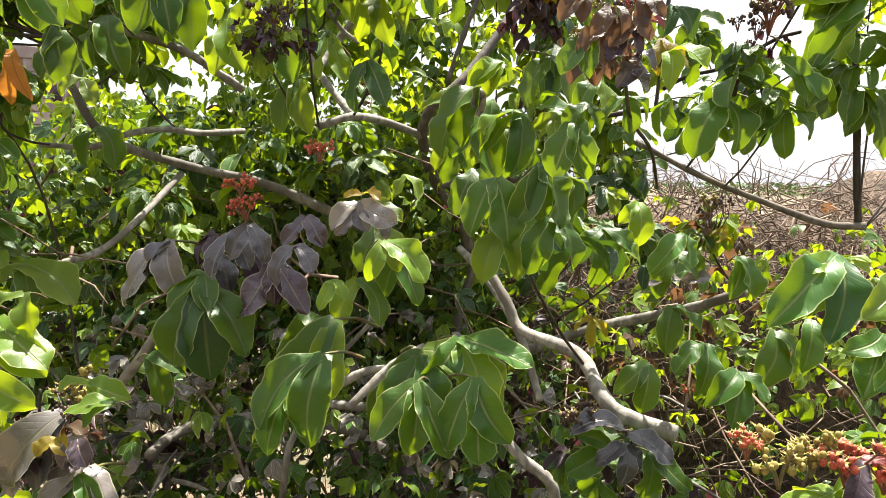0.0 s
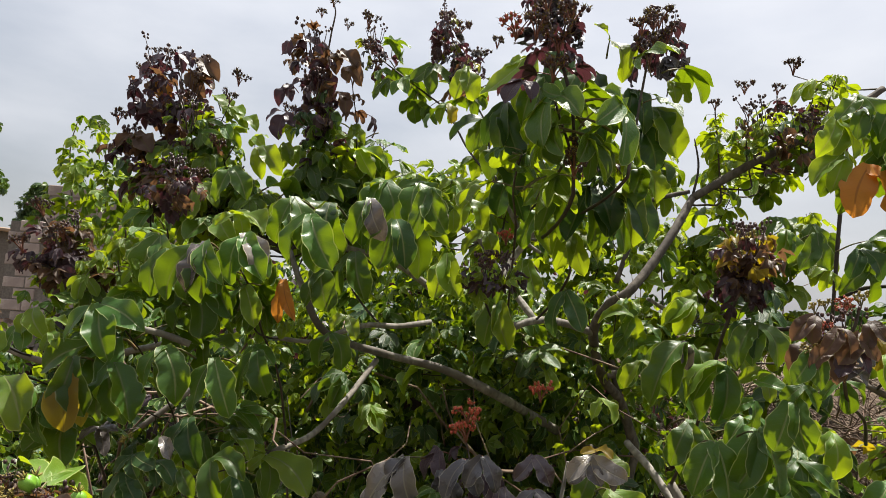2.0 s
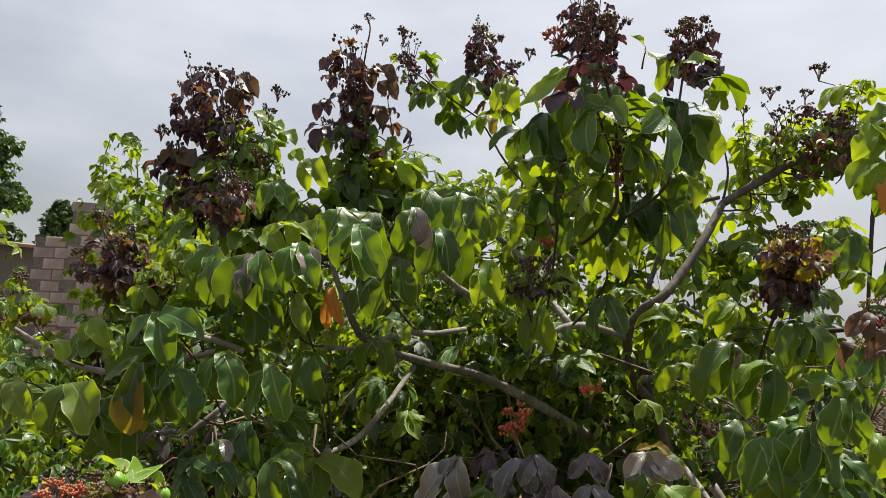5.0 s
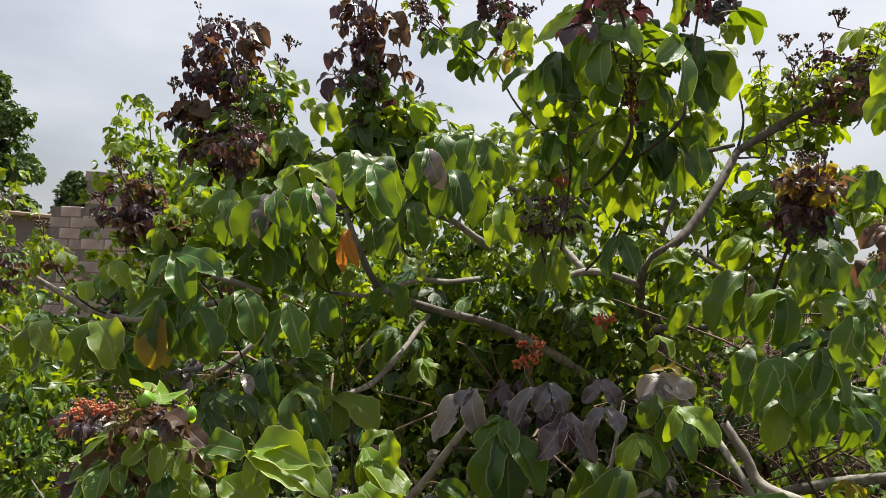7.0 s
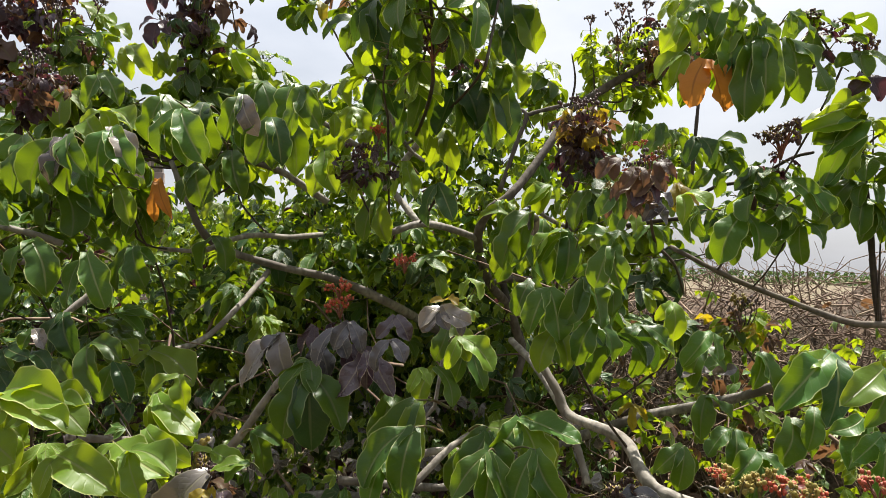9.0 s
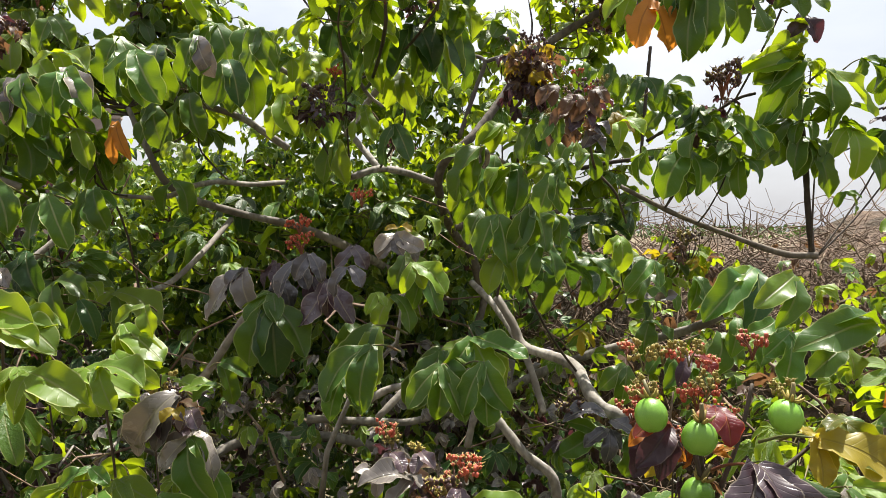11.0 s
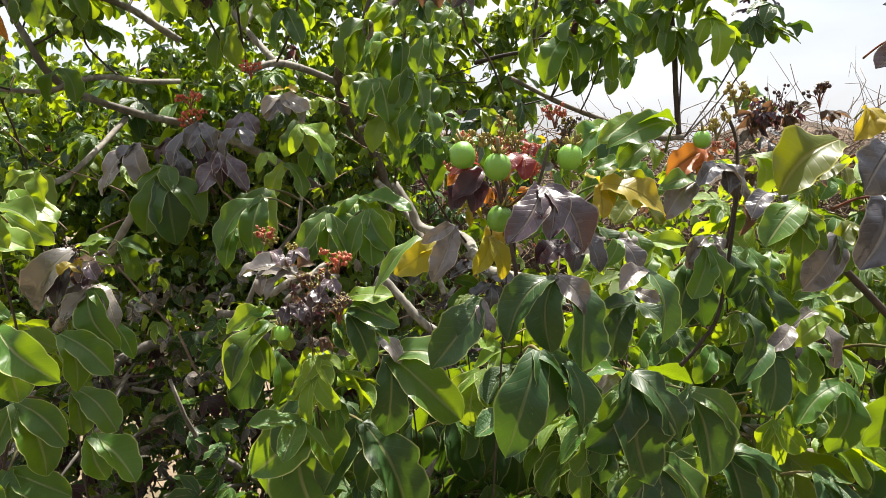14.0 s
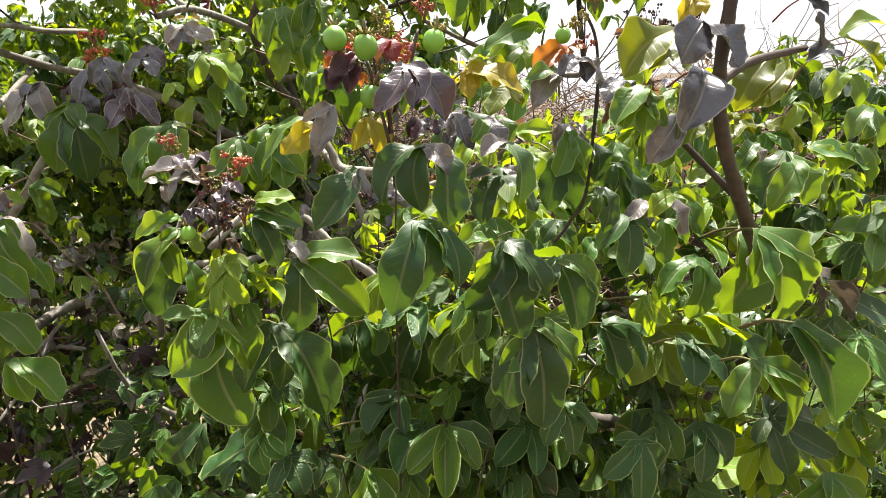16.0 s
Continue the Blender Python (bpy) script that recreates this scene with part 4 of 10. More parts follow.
shoot(center, 0.005, (0.633, 1.62, 1.603), (0.678, 1.6, 1.79), 18, .05, ("dark", "dark", "green",), "dark", 145, .03, root=((0.267, 1.65, 1.521), (0.45, 1.635, 1.539)))
shoot(center, 0.005, (0.576, 1.05, 1.868), (0.507, 1, 1.919), 14, .045, ("wine", "green", "green",), "dark", 146, .03, root=((0.414, 1.184, 1.513), (0.495, 1.117, 1.666)))
shoot(center, 0.005, (0.326, 1.2, 1.331), (0.346, 1.2, 1.421), 14, .055, ("dark", "green", "dark",), "", 147, .03, root=((0.145, 1.3, 1.181), (0.235, 1.25, 1.241)))
shoot(center, 0.005, (0.448, 1.15, 1.386), (0.447, 1.15, 1.428), 16, .045, ("bronze", "lime", "lime", "green",), "ochre", 148, .04, root=((0.579, 1.3, 1.28), (0.513, 1.225, 1.319)))
shoot(center, 0.005, (0.217, 0.8, 1.123), (0.177, 0.78, 1.18), 12, .045, ("wine", "green",), "dark", 150, .03, root=((0.259, 0.824, 1.19), (0.238, 0.812, 1.152)), skip=(2, 10,))
shoot(front, 0.0022, (0.16, 0.26, 1.232), (0.162, 0.26, 1.343), 10, .034, ("purple", "bronze", "lime", "green", "green",), "", 40, .025, root=((0.15, 0.45, 0), (0.156, 0.336, 0.887)), skip=(1, 2, 3, 4, 5, 6, 7, 8,))
shoot(front, 0.0022, (0.259, 0.26, 1.108), (0.262, 0.26, 1.225), 10, .05, ("green", "green", "green",), "", 41, .03, root=((0.15, 0.45, 0), (0.215, 0.336, 0.798)))
shoot(front, 0.0022, (0.005, 0.34, 1.129), (0.005, 0.31, 1.281), 24, .034, ("purple", "bronze", "lime", "lime", "green", "green",), "", 42, .025, root=((0.055, 0.56, 0), (0.025, 0.46, 0.829)), skip=(5, 8, 10, 11, 14, 16, 17, 18, 19, 20, 21, 22, 23,))
shoot(front, 0.0022, (0.742, 0.4, 1.022), (0.665, 0.35, 1.259), 20, .05, ("green", "dark", "green",), "", 45, .03, root=((0.792, 0.62, 0), (0.762, 0.52, 0.722)))
shoot(front, 0.0022, (0.531, 0.37, 0.924), (0.515, 0.34, 1.079), 12, .055, ("dark", "green", "dark",), "", 46, .03, root=((0.581, 0.59, 0), (0.551, 0.49, 0.624)))
shoot(front, 0.0022, (0.092, 0.45, 0.939), (0.078, 0.43, 1.106), 12, .055, ("green", "green", "green",), "", 47, .03, root=((0.142, 0.67, 0), (0.112, 0.57, 0.639)), skip=(0, 1, 2, 4, 5, 7, 8, 9, 10,))
shoot(front, 0.0022, (0.282, 0.42, 0.9), (0.263, 0.38, 1.05), 12, .055, ("dark", "green", "dark",), "", 48, .03, root=((0.332, 0.64, 0), (0.302, 0.54, 0.6)))
shoot(front, 0.0022, (0.568, 0.6, 1.29), (0.518, 0.55, 1.408), 20, .045, ("purple", "bronze", "lime", "green",), "dark", 49, .03, root=((0.618, 0.82, 0), (0.588, 0.72, 0.99)))
shoot(front, 0.0022, (0.64, 0.6, 1.273), (0.636, 0.6, 1.446), 20, .045, ("bronze", "lime", "green", "green",), "dark", 50, .03, root=((0.69, 0.82, 0), (0.66, 0.72, 0.973)))
shoot(front, 0.0022, (0.887, 0.5, 0.791), (0.816, 0.45, 0.972), 14, .055, ("lime", "green", "lime",), "", 52, .03, root=((0.937, 0.72, 0), (0.907, 0.62, 0.491)))
shoot(left, 0.004, (-0.481, 0.52, 1.261), (-0.454, 0.48, 1.36), 8, .05, ("lime", "lime", "green",), "", 60, .03, root=((-0.431, 0.74, 0), (-0.461, 0.64, 0.961)), skip=(1, 4, 5, 7,))
shoot(left, 0.004, (-0.342, 0.58, 1.23), (-0.322, 0.55, 1.303), 8, .05, ("lime", "lime", "green",), "", 61, .03, root=((-0.292, 0.8, 0), (-0.322, 0.7, 0.93)), skip=(0, 1, 2, 3, 4, 5, 6, 7,))
shoot(left, 0.005, (-0.403, 0.54, 1.02), (-0.382, 0.54, 1.277), 16, .055, ("lime", "lime", "green",), "", 62, .03, root=((-0.353, 0.76, 0), (-0.383, 0.66, 0.72)), skip=(11, 12, 13, 15,))
shoot(left, 0.004, (-0.579, 0.45, 1.334), (-0.57, 0.41, 1.411), 20, .038, ("bronze", "bronze", "lime", "green", "green",), "", 63, .02, root=((-0.4, 0.6, 0), (-0.508, 0.51, 0.961)))
shoot(left, 0.004, (-0.768, 0.85, 1.484), (-0.785, 0.74, 1.585), 8, .06, ("green", "green", "green",), "", 64, .03, root=((-0.718, 1.07, 0), (-0.748, 0.97, 1.184)), skip=(0, 2, 3,))
shoot(left, 0.005, (-0.852, 0.78, 1.427), (-0.873, 0.7, 1.476), 6, .06, ("green", "green", "green",), "", 65, .03, root=((-0.802, 1, 0), (-0.832, 0.9, 1.127)), skip=(1, 3, 5,))
shoot(left, 0.005, (-0.609, 0.9, 1.569), (-0.673, 0.88, 1.694), 14, .06, ("green", "green", "green",), "", 66, .03, root=((-0.559, 1.12, 0), (-0.589, 1.02, 1.269)), skip=(0, 3,))
fruit(left, (-0.553, 0.41, 1.426), 0.015, (40,20))
fruit(left, (-0.516, 0.43, 1.411), 0.015, (10,0))
flowers(left, (-0.612, 0.4, 1.397), .02, "red")
flowers(left, (-0.632, 0.4, 1.391), .014, "red")
flowers(left, (-0.586, 0.4, 1.4), .02, "red")
flowers(left, (-0.564, 0.4, 1.408), .014, "ochre")
flowers(left, (-0.571, 0.41, 1.39), .02, "ochre")
flowers(center, (-1.146, 1.15, 1.985), 0.036, "dark")
flowers(center, (-1.139, 1.18, 2.079), .022, "dark")
flowers(center, (-1.099, 1.2, 2.167), .022, "dark")
flowers(center, (-0.846, 1.15, 2.07), 0.036, "dark")
flowers(center, (-0.846, 1.1, 1.905), 0.036, "dark")
flowers(center, (-0.85, 1.05, 1.826), 0.036, "dark")
stem(center, "branch", 0.002, 0.0015, (-0.664, 1.2, 2.146), (-0.658, 1.2, 2.207), (-0.652, 1.2, 2.254), (-0.66, 1.2, 2.282), bark=STEM)
flowers(center, (-0.684, 1.2, 2.243), 0.022, "dark")
flowers(center, (-0.658, 1.2, 2.268), 0.022, "dark")
flowers(center, (-0.619, 1.2, 2.211), 0.022, "dark")
flowers(center, (-0.552, 1.15, 2.19), 0.036, "dark")
flowers(center, (-0.535, 1.14, 2.127), .022, "dark")
flowers(center, (-0.52, 1.14, 2.095), .022, "dark")
flowers(center, (-0.395, 1.2, 2.202), 0.043, "dark")
flowers(center, (-0.367, 1.2, 2.181), 0.043, "dark")
flowers(center, (-0.398, 1.2, 2.131), 0.043, "dark")
flowers(center, (-0.317, 1.2, 2.12), 0.036, "dark")
flowers(center, (-0.282, 1.2, 2.156), 0.029, "dark")
flowers(center, (-0.177, 0.72, 1.961), .035, "red")
flowers(center, (-0.151, 0.72, 1.959), 0.036, "dark")
flowers(center, (-0.121, 0.72, 1.941), 0.036, "dark")
flowers(center, (-0.127, 0.72, 1.902), 0.036, "dark")
flowers(center, (-0.107, 0.72, 1.972), 0.036, "dark")
flowers(center, (-0.082, 0.74, 1.799), 0.036, "dark")
flowers(center, (-0.096, 0.74, 1.78), 0.036, "dark")
flowers(center, (-0.01, 0.88, 2.03), 0.032, "dark")
flowers(center, (0.014, 0.88, 2.041), 0.032, "dark")
flowers(center, (0.026, 0.88, 2.009), 0.036, "dark")
flowers(center, (0.002, 0.88, 1.984), 0.043, "dark")
flowers(center, (0.343, 1.9, 2.293), 0.043, "dark")
flowers(center, (0.473, 1.9, 2.347), 0.050, "dark")
stem(center, "branch", 0.0022, 0.0014, (0.588, 1.6, 2.197), (0.5505, 1.75, 2.252), (0.473, 1.9, 2.347), bark=STEM)
flowers(center, (0.404, 1.5, 2.058), 0.043, "dark")
flowers(center, (0.351, 1.5, 2.013), 0.050, "dark")
flowers(center, (0.103, 0.755, 1.691), .022, "ochre")
flowers(center, (0.122, 0.755, 1.684), .022, "ochre")
flowers(center, (-0.201, 0.9, 1.709), .025, "red")
flowers(center, (-0.232, 0.88, 1.657), 0.029, "dark")
flowers(center, (0.11, 0.5, 1.577), .016, "ochre")
flowers(center, (-0.219, 0.75, 1.46), .028, "red")
flowers(center, (-0.124, 0.72, 1.498), .026, "red")
palm(left, (-0.749, 0.7, 1.583), ("green", (-0.708, 0.68, 1.506)), ("green", (-0.665, 0.683, 1.554)), ("green", (-0.784, 0.682, 1.527)))
palm(left, (-0.734, 0.72, 1.535), ("green", (-0.688, 0.7, 1.42)), ("green", (-0.801, 0.704, 1.466)), wide=0.72)
palm(left, (-0.772, 0.72, 1.524), ("green", (-0.781, 0.7, 1.428)), ("green", (-0.726, 0.705, 1.456)), ("green", (-0.84, 0.704, 1.484)))
palm(left, (-0.778, 0.71, 1.448), ("yellow", (-0.758, 0.7, 1.411)), ("yellow", (-0.789, 0.701, 1.418)))
palm(left, (-0.857, 0.66, 1.476), ("green", (-0.874, 0.65, 1.403)), ("lime", (-0.785, 0.63, 1.413)))
palm(left, (-0.958, 0.66, 1.473), ("lime", (-0.901, 0.64, 1.423)), ("green", (-0.972, 0.66, 1.393)))
palm(left, (-0.902, 0.72, 1.545), ("green", (-0.905, 0.7, 1.503)), ("green", (-0.875, 0.703, 1.507)))
palm(left, (-0.865, 0.74, 1.591), ("green", (-0.804, 0.72, 1.579)), ("green", (-0.828, 0.728, 1.598)), ("green", (-0.834, 0.726, 1.569)))
palm(left, (-0.924, 0.8, 1.553), ("lime", (-0.911, 0.8, 1.515)), ("lime", (-0.893, 0.8, 1.543)), ("lime", (-0.943, 0.8, 1.526)))
palm(left, (-0.708, 0.9, 1.529), ("green", (-0.67, 0.88, 1.46)), ("green", (-0.634, 0.884, 1.513)), ("green", (-0.735, 0.886, 1.487)))
palm(left, (-0.612, 0.9, 1.527), ("green", (-0.585, 0.88, 1.461)), ("green", (-0.567, 0.887, 1.498)))
palm(left, (-0.75, 0.85, 1.514), ("green", (-0.732, 0.84, 1.445)), ("green", (-0.704, 0.844, 1.489)), ("green", (-0.777, 0.843, 1.472)))
palm(left, (-0.721, 0.85, 1.563), ("green", (-0.713, 0.84, 1.488)), ("green", (-0.673, 0.843, 1.525)), ("green", (-0.759, 0.844, 1.532)))
palm(center, (-0.592, 0.93, 1.349), ("lime", (-0.62, 0.92, 1.343)), ("lime", (-0.607, 0.922, 1.332)), ("lime", (-0.615, 0.922, 1.358)))
palm(center, (-0.591, 0.94, 1.334), ("green", (-0.57, 0.92, 1.275)), ("green", (-0.547, 0.928, 1.316)))
palm(center, (-0.666, 0.85, 1.741), ("lime", (-0.58, 0.84, 1.707)), ("lime", (-0.625, 0.83, 1.688)), face=(0,-.5,.8))
palm(center, (-0.607, 0.85, 1.706), ("green", (-0.626, 0.83, 1.64)), ("green", (-0.56, 0.83, 1.643)))
palm(center, (-0.7, 0.85, 1.69), ("green", (-0.704, 0.83, 1.634)), ("green", (-0.663, 0.83, 1.584)), wide=0.72)
palm(center, (-0.769, 0.9, 1.684), ("green", (-0.779, 0.88, 1.621)), ("green", (-0.81, 0.883, 1.654)))
palm(center, (-0.811, 0.85, 1.688), ("green", (-0.766, 0.84, 1.648)), ("green", (-0.766, 0.843, 1.69)), ("green", (-0.808, 0.842, 1.646)))
palm(center, (-0.37, 1.7, 2.042), ("lime", (-0.421, 1.7, 1.992)), ("lime", (-0.424, 1.7, 2.055)))
palm(center, (-0.39, 1.6, 1.89), ("lime", (-0.317, 1.58, 1.856)), ("lime", (-0.333, 1.584, 1.916)), face=(0,-.9,.3))
palm(center, (-0.452, 1.7, 2.018), ("lime", (-0.502, 1.7, 2.001)), ("lime", (-0.468, 1.7, 1.979)), ("lime", (-0.492, 1.7, 2.041)))
palm(center, (-0.251, 1.5, 1.88), ("lime", (-0.221, 1.5, 1.794)), ("lime", (-0.199, 1.5, 1.86)))
palm(center, (-0.561, 1.8, 2.043), ("lime", (-0.615, 1.8, 2.044)), ("lime", (-0.584, 1.8, 2.015)), ("lime", (-0.585, 1.8, 2.069)))
palm(center, (0.053, 0.8, 1.579), ("green", (0.015, 0.77, 1.511)), ("green", (0.065, 0.77, 1.488)))
palm(center, (0.092, 0.75, 1.558), ("green", (0.051, 0.73, 1.515)), ("green", (0.085, 0.74, 1.495)))
palm(center, (0.13, 0.75, 1.608), ("green", (0.116, 0.73, 1.56)), ("lime", (0.155, 0.74, 1.572)))
palm(center, (0.092, 0.62, 1.55), ("green", (0.118, 0.6, 1.546)), ("green", (0.107, 0.607, 1.562)), face=(0,-.5,.8))
palm(center, (0.071, 0.9, 1.638), ("lime", (0.035, 0.88, 1.605)), ("lime", (0.084, 0.9, 1.613)))
palm(center, (0.121, 0.75, 1.488), ("green", (0.088, 0.72, 1.428)), ("green", (0.125, 0.73, 1.447)))
palm(center, (0.145, 0.75, 1.49), ("green", (0.144, 0.72, 1.45)), ("green", (0.164, 0.726, 1.473)), ("green", (0.121, 0.724, 1.456)))
palm(center, (0.089, 0.8, 1.422), ("green", (0.087, 0.78, 1.375)), ("green", (0.065, 0.785, 1.392)))
palm(center, (0.118, 0.8, 1.422), ("green", (0.137, 0.8, 1.421)), ("green", (0.126, 0.8, 1.413)))
palm(center, (0.06, 1.2, 1.572), ("green", (0.009, 1.2, 1.559)), ("green", (0.032, 1.2, 1.541)), ("green", (0.023, 1.2, 1.599)))
palm(center, (0.009, 1.2, 1.58), ("green", (-0.022, 1.2, 1.535)), ("green", (0.014, 1.2, 1.535)), ("green", (-0.024, 1.2, 1.572)))
palm(center, (0.07, 1.2, 1.562), ("green", (0.08, 1.2, 1.52)), ("green", (0.102, 1.2, 1.545)), ("green", (0.054, 1.2, 1.535)))
palm(center, (-0.044, 1.2, 1.666), ("green", (-0.086, 1.2, 1.631)), ("lime", (-0.056, 1.2, 1.632)), ("lime", (-0.079, 1.2, 1.672)))
palm(center, (0.002, 1.25, 1.648), ("green", (-0.012, 1.2, 1.601)), ("lime", (0.02, 1.214, 1.622)), ("green", (-0.025, 1.215, 1.626)))
palm(center, (-0.567, 0.95, 1.784), ("green", (-0.533, 0.93, 1.697)), ("green", (-0.503, 0.935, 1.747)), ("green", (-0.604, 0.935, 1.734)))
palm(center, (-0.596, 0.95, 1.776), ("green", (-0.604, 0.94, 1.714)), ("green", (-0.57, 0.943, 1.74)), ("green", (-0.629, 0.943, 1.751)))
palm(center, (-0.428, 1, 1.775), ("green", (-0.403, 0.98, 1.678)), ("green", (-0.369, 0.988, 1.744)), ("green", (-0.462, 0.982, 1.699)))
palm(center, (-0.473, 1, 1.773), ("green", (-0.468, 0.98, 1.707)), ("green", (-0.442, 0.986, 1.734)))
palm(center, (-0.399, 1.1, 1.852), ("green", (-0.412, 1.08, 1.775)), ("green", (-0.369, 1.084, 1.793)), ("green", (-0.448, 1.084, 1.823)))
palm(center, (-0.334, 1.1, 1.802), ("green", (-0.366, 1.1, 1.752)), ("lime", (-0.331, 1.1, 1.752)), ("green", (-0.377, 1.1, 1.794)))
palm(center, (-0.49, 1.5, 1.806), ("lime", (-0.409, 1.5, 1.839)), ("lime", (-0.467, 1.5, 1.866)), ("lime", (-0.429, 1.5, 1.773)), face=(0,-.9,.3))
palm(center, (-0.511, 1.2, 1.862), ("lime", (-0.475, 1.2, 1.892)), ("lime", (-0.469, 1.2, 1.859)))
palm(center, (0.404, 0.95, 1.891), ("green", (0.375, 0.93, 1.747)), ("green", (0.404, 0.93, 1.761)), ("green", (0.444, 0.94, 1.777)), wide=0.72)
palm(center, (0.452, 0.97, 1.894), ("green", (0.474, 0.96, 1.784)), ("green", (0.509, 0.96, 1.8)), wide=0.72)
palm(center, (0.38, 0.97, 1.91), ("green", (0.358, 0.96, 1.814)), ("lime", (0.395, 0.96, 1.823)))
palm(center, (0.326, 1, 1.941), ("lime", (0.286, 1, 1.879)), ("lime", (0.336, 1, 1.895)), ("lime", (0.27, 1, 1.929)))
palm(center, (0.489, 1, 1.948), ("green", (0.503, 0.99, 1.859)), ("green", (0.54, 0.992, 1.913)), ("green", (0.457, 0.993, 1.89)))
palm(center, (0.324, 0.96, 1.856), ("orange", (0.298, 0.95, 1.773)), ("orange", (0.353, 0.95, 1.768)))
palm(center, (0.308, 1, 1.855), ("green", (0.295, 1, 1.787)), ("green", (0.329, 1, 1.811)), ("green", (0.268, 1, 1.814)))
palm(center, (0.321, 1, 1.932), ("lime", (0.276, 0.99, 1.869)), ("lime", (0.325, 0.993, 1.877)), ("lime", (0.272, 0.993, 1.932)))
palm(center, (0.363, 1, 1.893), ("green", (0.35, 1, 1.816)), ("green", (0.397, 1, 1.844)), ("green", (0.321, 1, 1.851)))
palm(center, (0.381, 1, 1.931), ("green", (0.402, 0.98, 1.848)), ("green", (0.419, 0.986, 1.893)), ("green", (0.343, 0.984, 1.87)))
palm(center, (0.184, 0.55, 1.587), ("lime", (0.207, 0.53, 1.569)), ("lime", (0.181, 0.532, 1.555)), face=(0,-.5,.8))
palm(center, (0.164, 0.57, 1.589), ("purple", (0.149, 0.56, 1.56)), ("purple", (0.172, 0.56, 1.556)), ("purple", (0.178, 0.56, 1.575)))
palm(center, (0.127, 0.58, 1.593), ("bronze", (0.113, 0.57, 1.564)), ("bronze", (0.134, 0.57, 1.563)))
palm(center, (0.188, 0.58, 1.603), ("yellow", (0.208, 0.57, 1.58)), ("yellow", (0.184, 0.57, 1.571)))
stem(center, "branch", 0.0018, 0.0015, (0.24, 0.75, 1.481), (0.206, 0.66, 1.517), (0.171, 0.6, 1.54), (0.16, 0.58, 1.569), bark=STEM)
palm(center, (0.167, 0.6, 1.559), ("green", (0.171, 0.6, 1.528)), ("green", (0.184, 0.6, 1.538)), ("green", (0.149, 0.6, 1.538)))
palm(center, (0.134, 0.6, 1.552), ("green", (0.129, 0.6, 1.515)), ("green", (0.146, 0.6, 1.528)), ("green", (0.114, 0.6, 1.531)))
palm(center, (0.66, 1.57, 1.765), ("dark", (0.6, 1.55, 1.7)), ("dark", (0.72, 1.55, 1.674)), wide=0.72)
palm(center, (0.645, 1.62, 1.735), ("dark", (0.653, 1.6, 1.631)), ("dark", (0.694, 1.604, 1.675)), wide=0.72)
palm(center, (0.588, 1.62, 1.778), ("dark", (0.54, 1.62, 1.719)), ("dark", (0.542, 1.62, 1.765)))
palm(center, (0.604, 1.62, 1.661), ("dark", (0.591, 1.62, 1.558)), ("dark", (0.663, 1.62, 1.596)))
palm(center, (0.533, 1.62, 1.674), ("dark", (0.506, 1.62, 1.585)), ("dark", (0.56, 1.62, 1.607)), ("dark", (0.471, 1.62, 1.656)))
palm(center, (0.757, 1.62, 1.663), ("dark", (0.73, 1.62, 1.576)), ("dark", (0.701, 1.62, 1.619)))
palm(center, (0.447, 1.3, 1.789), ("green", (0.483, 1.3, 1.717)), ("green", (0.507, 1.3, 1.781)), ("green", (0.435, 1.3, 1.727)))
palm(center, (0.302, 1.4, 1.847), ("green", (0.277, 1.4, 1.775)), ("green", (0.332, 1.4, 1.797)))
palm(center, (0.378, 1.4, 1.834), ("green", (0.36, 1.4, 1.769)), ("green", (0.401, 1.4, 1.783)))
palm(center, (0.34, 1.4, 1.821), ("lime", (0.329, 1.4, 1.756)), ("lime", (0.366, 1.4, 1.787)), ("lime", (0.31, 1.4, 1.79)))
palm(center, (0.379, 1.3, 1.728), ("lime", (0.362, 1.3, 1.685)), ("lime", (0.389, 1.3, 1.689)), ("lime", (0.345, 1.3, 1.71)))
palm(center, (0.43, 0.9, 1.909), ("green", (0.463, 0.9, 1.866)), ("green", (0.434, 0.9, 1.873)))
palm(center, (0.636, 1.1, 1.798), ("lime", (0.498, 1.05, 1.758)), ("green", (0.534, 1.06, 1.74)), wide=0.72)
palm(center, (0.63, 1.1, 1.766), ("green", (0.547, 1.08, 1.661)), ("lime", (0.6, 1.08, 1.677)), wide=0.72)
palm(center, (0.621, 1.1, 1.68), ("green", (0.531, 1.08, 1.651)), ("green", (0.546, 1.08, 1.596)), wide=0.72)
palm(center, (0.564, 1.1, 1.648), ("lime", (0.56, 1.1, 1.582)), ("lime", (0.594, 1.1, 1.617)))
palm(center, (0.64, 1.1, 1.649), ("green", (0.621, 1.08, 1.578)), ("green", (0.669, 1.083, 1.603)))
palm(center, (0.654, 1.1, 1.64), ("green", (0.658, 1.08, 1.568)), ("green", (0.684, 1.086, 1.609)), ("green", (0.619, 1.086, 1.596)))
palm(center, (0.644, 1.1, 1.832), ("lime", (0.572, 1.08, 1.807)), ("lime", (0.602, 1.083, 1.781)), ("lime", (0.597, 1.085, 1.858)))
stem(center, "branch", 0.006, 0.004, (0.672, 1.11, 1.423), (0.661, 1.11, 1.519), (0.653, 1.11, 1.62), (0.637, 1.11, 1.753), (0.642, 1.11, 1.876), (0.648, 1.11, 1.948), bark=STEM)
stem(center, "branch", 0.004, 0.004, (0.424, 1.43, 1.629), (0.43, 1.43, 1.722), (0.436, 1.43, 1.814), (0.443, 1.43, 1.907), bark=STEM)
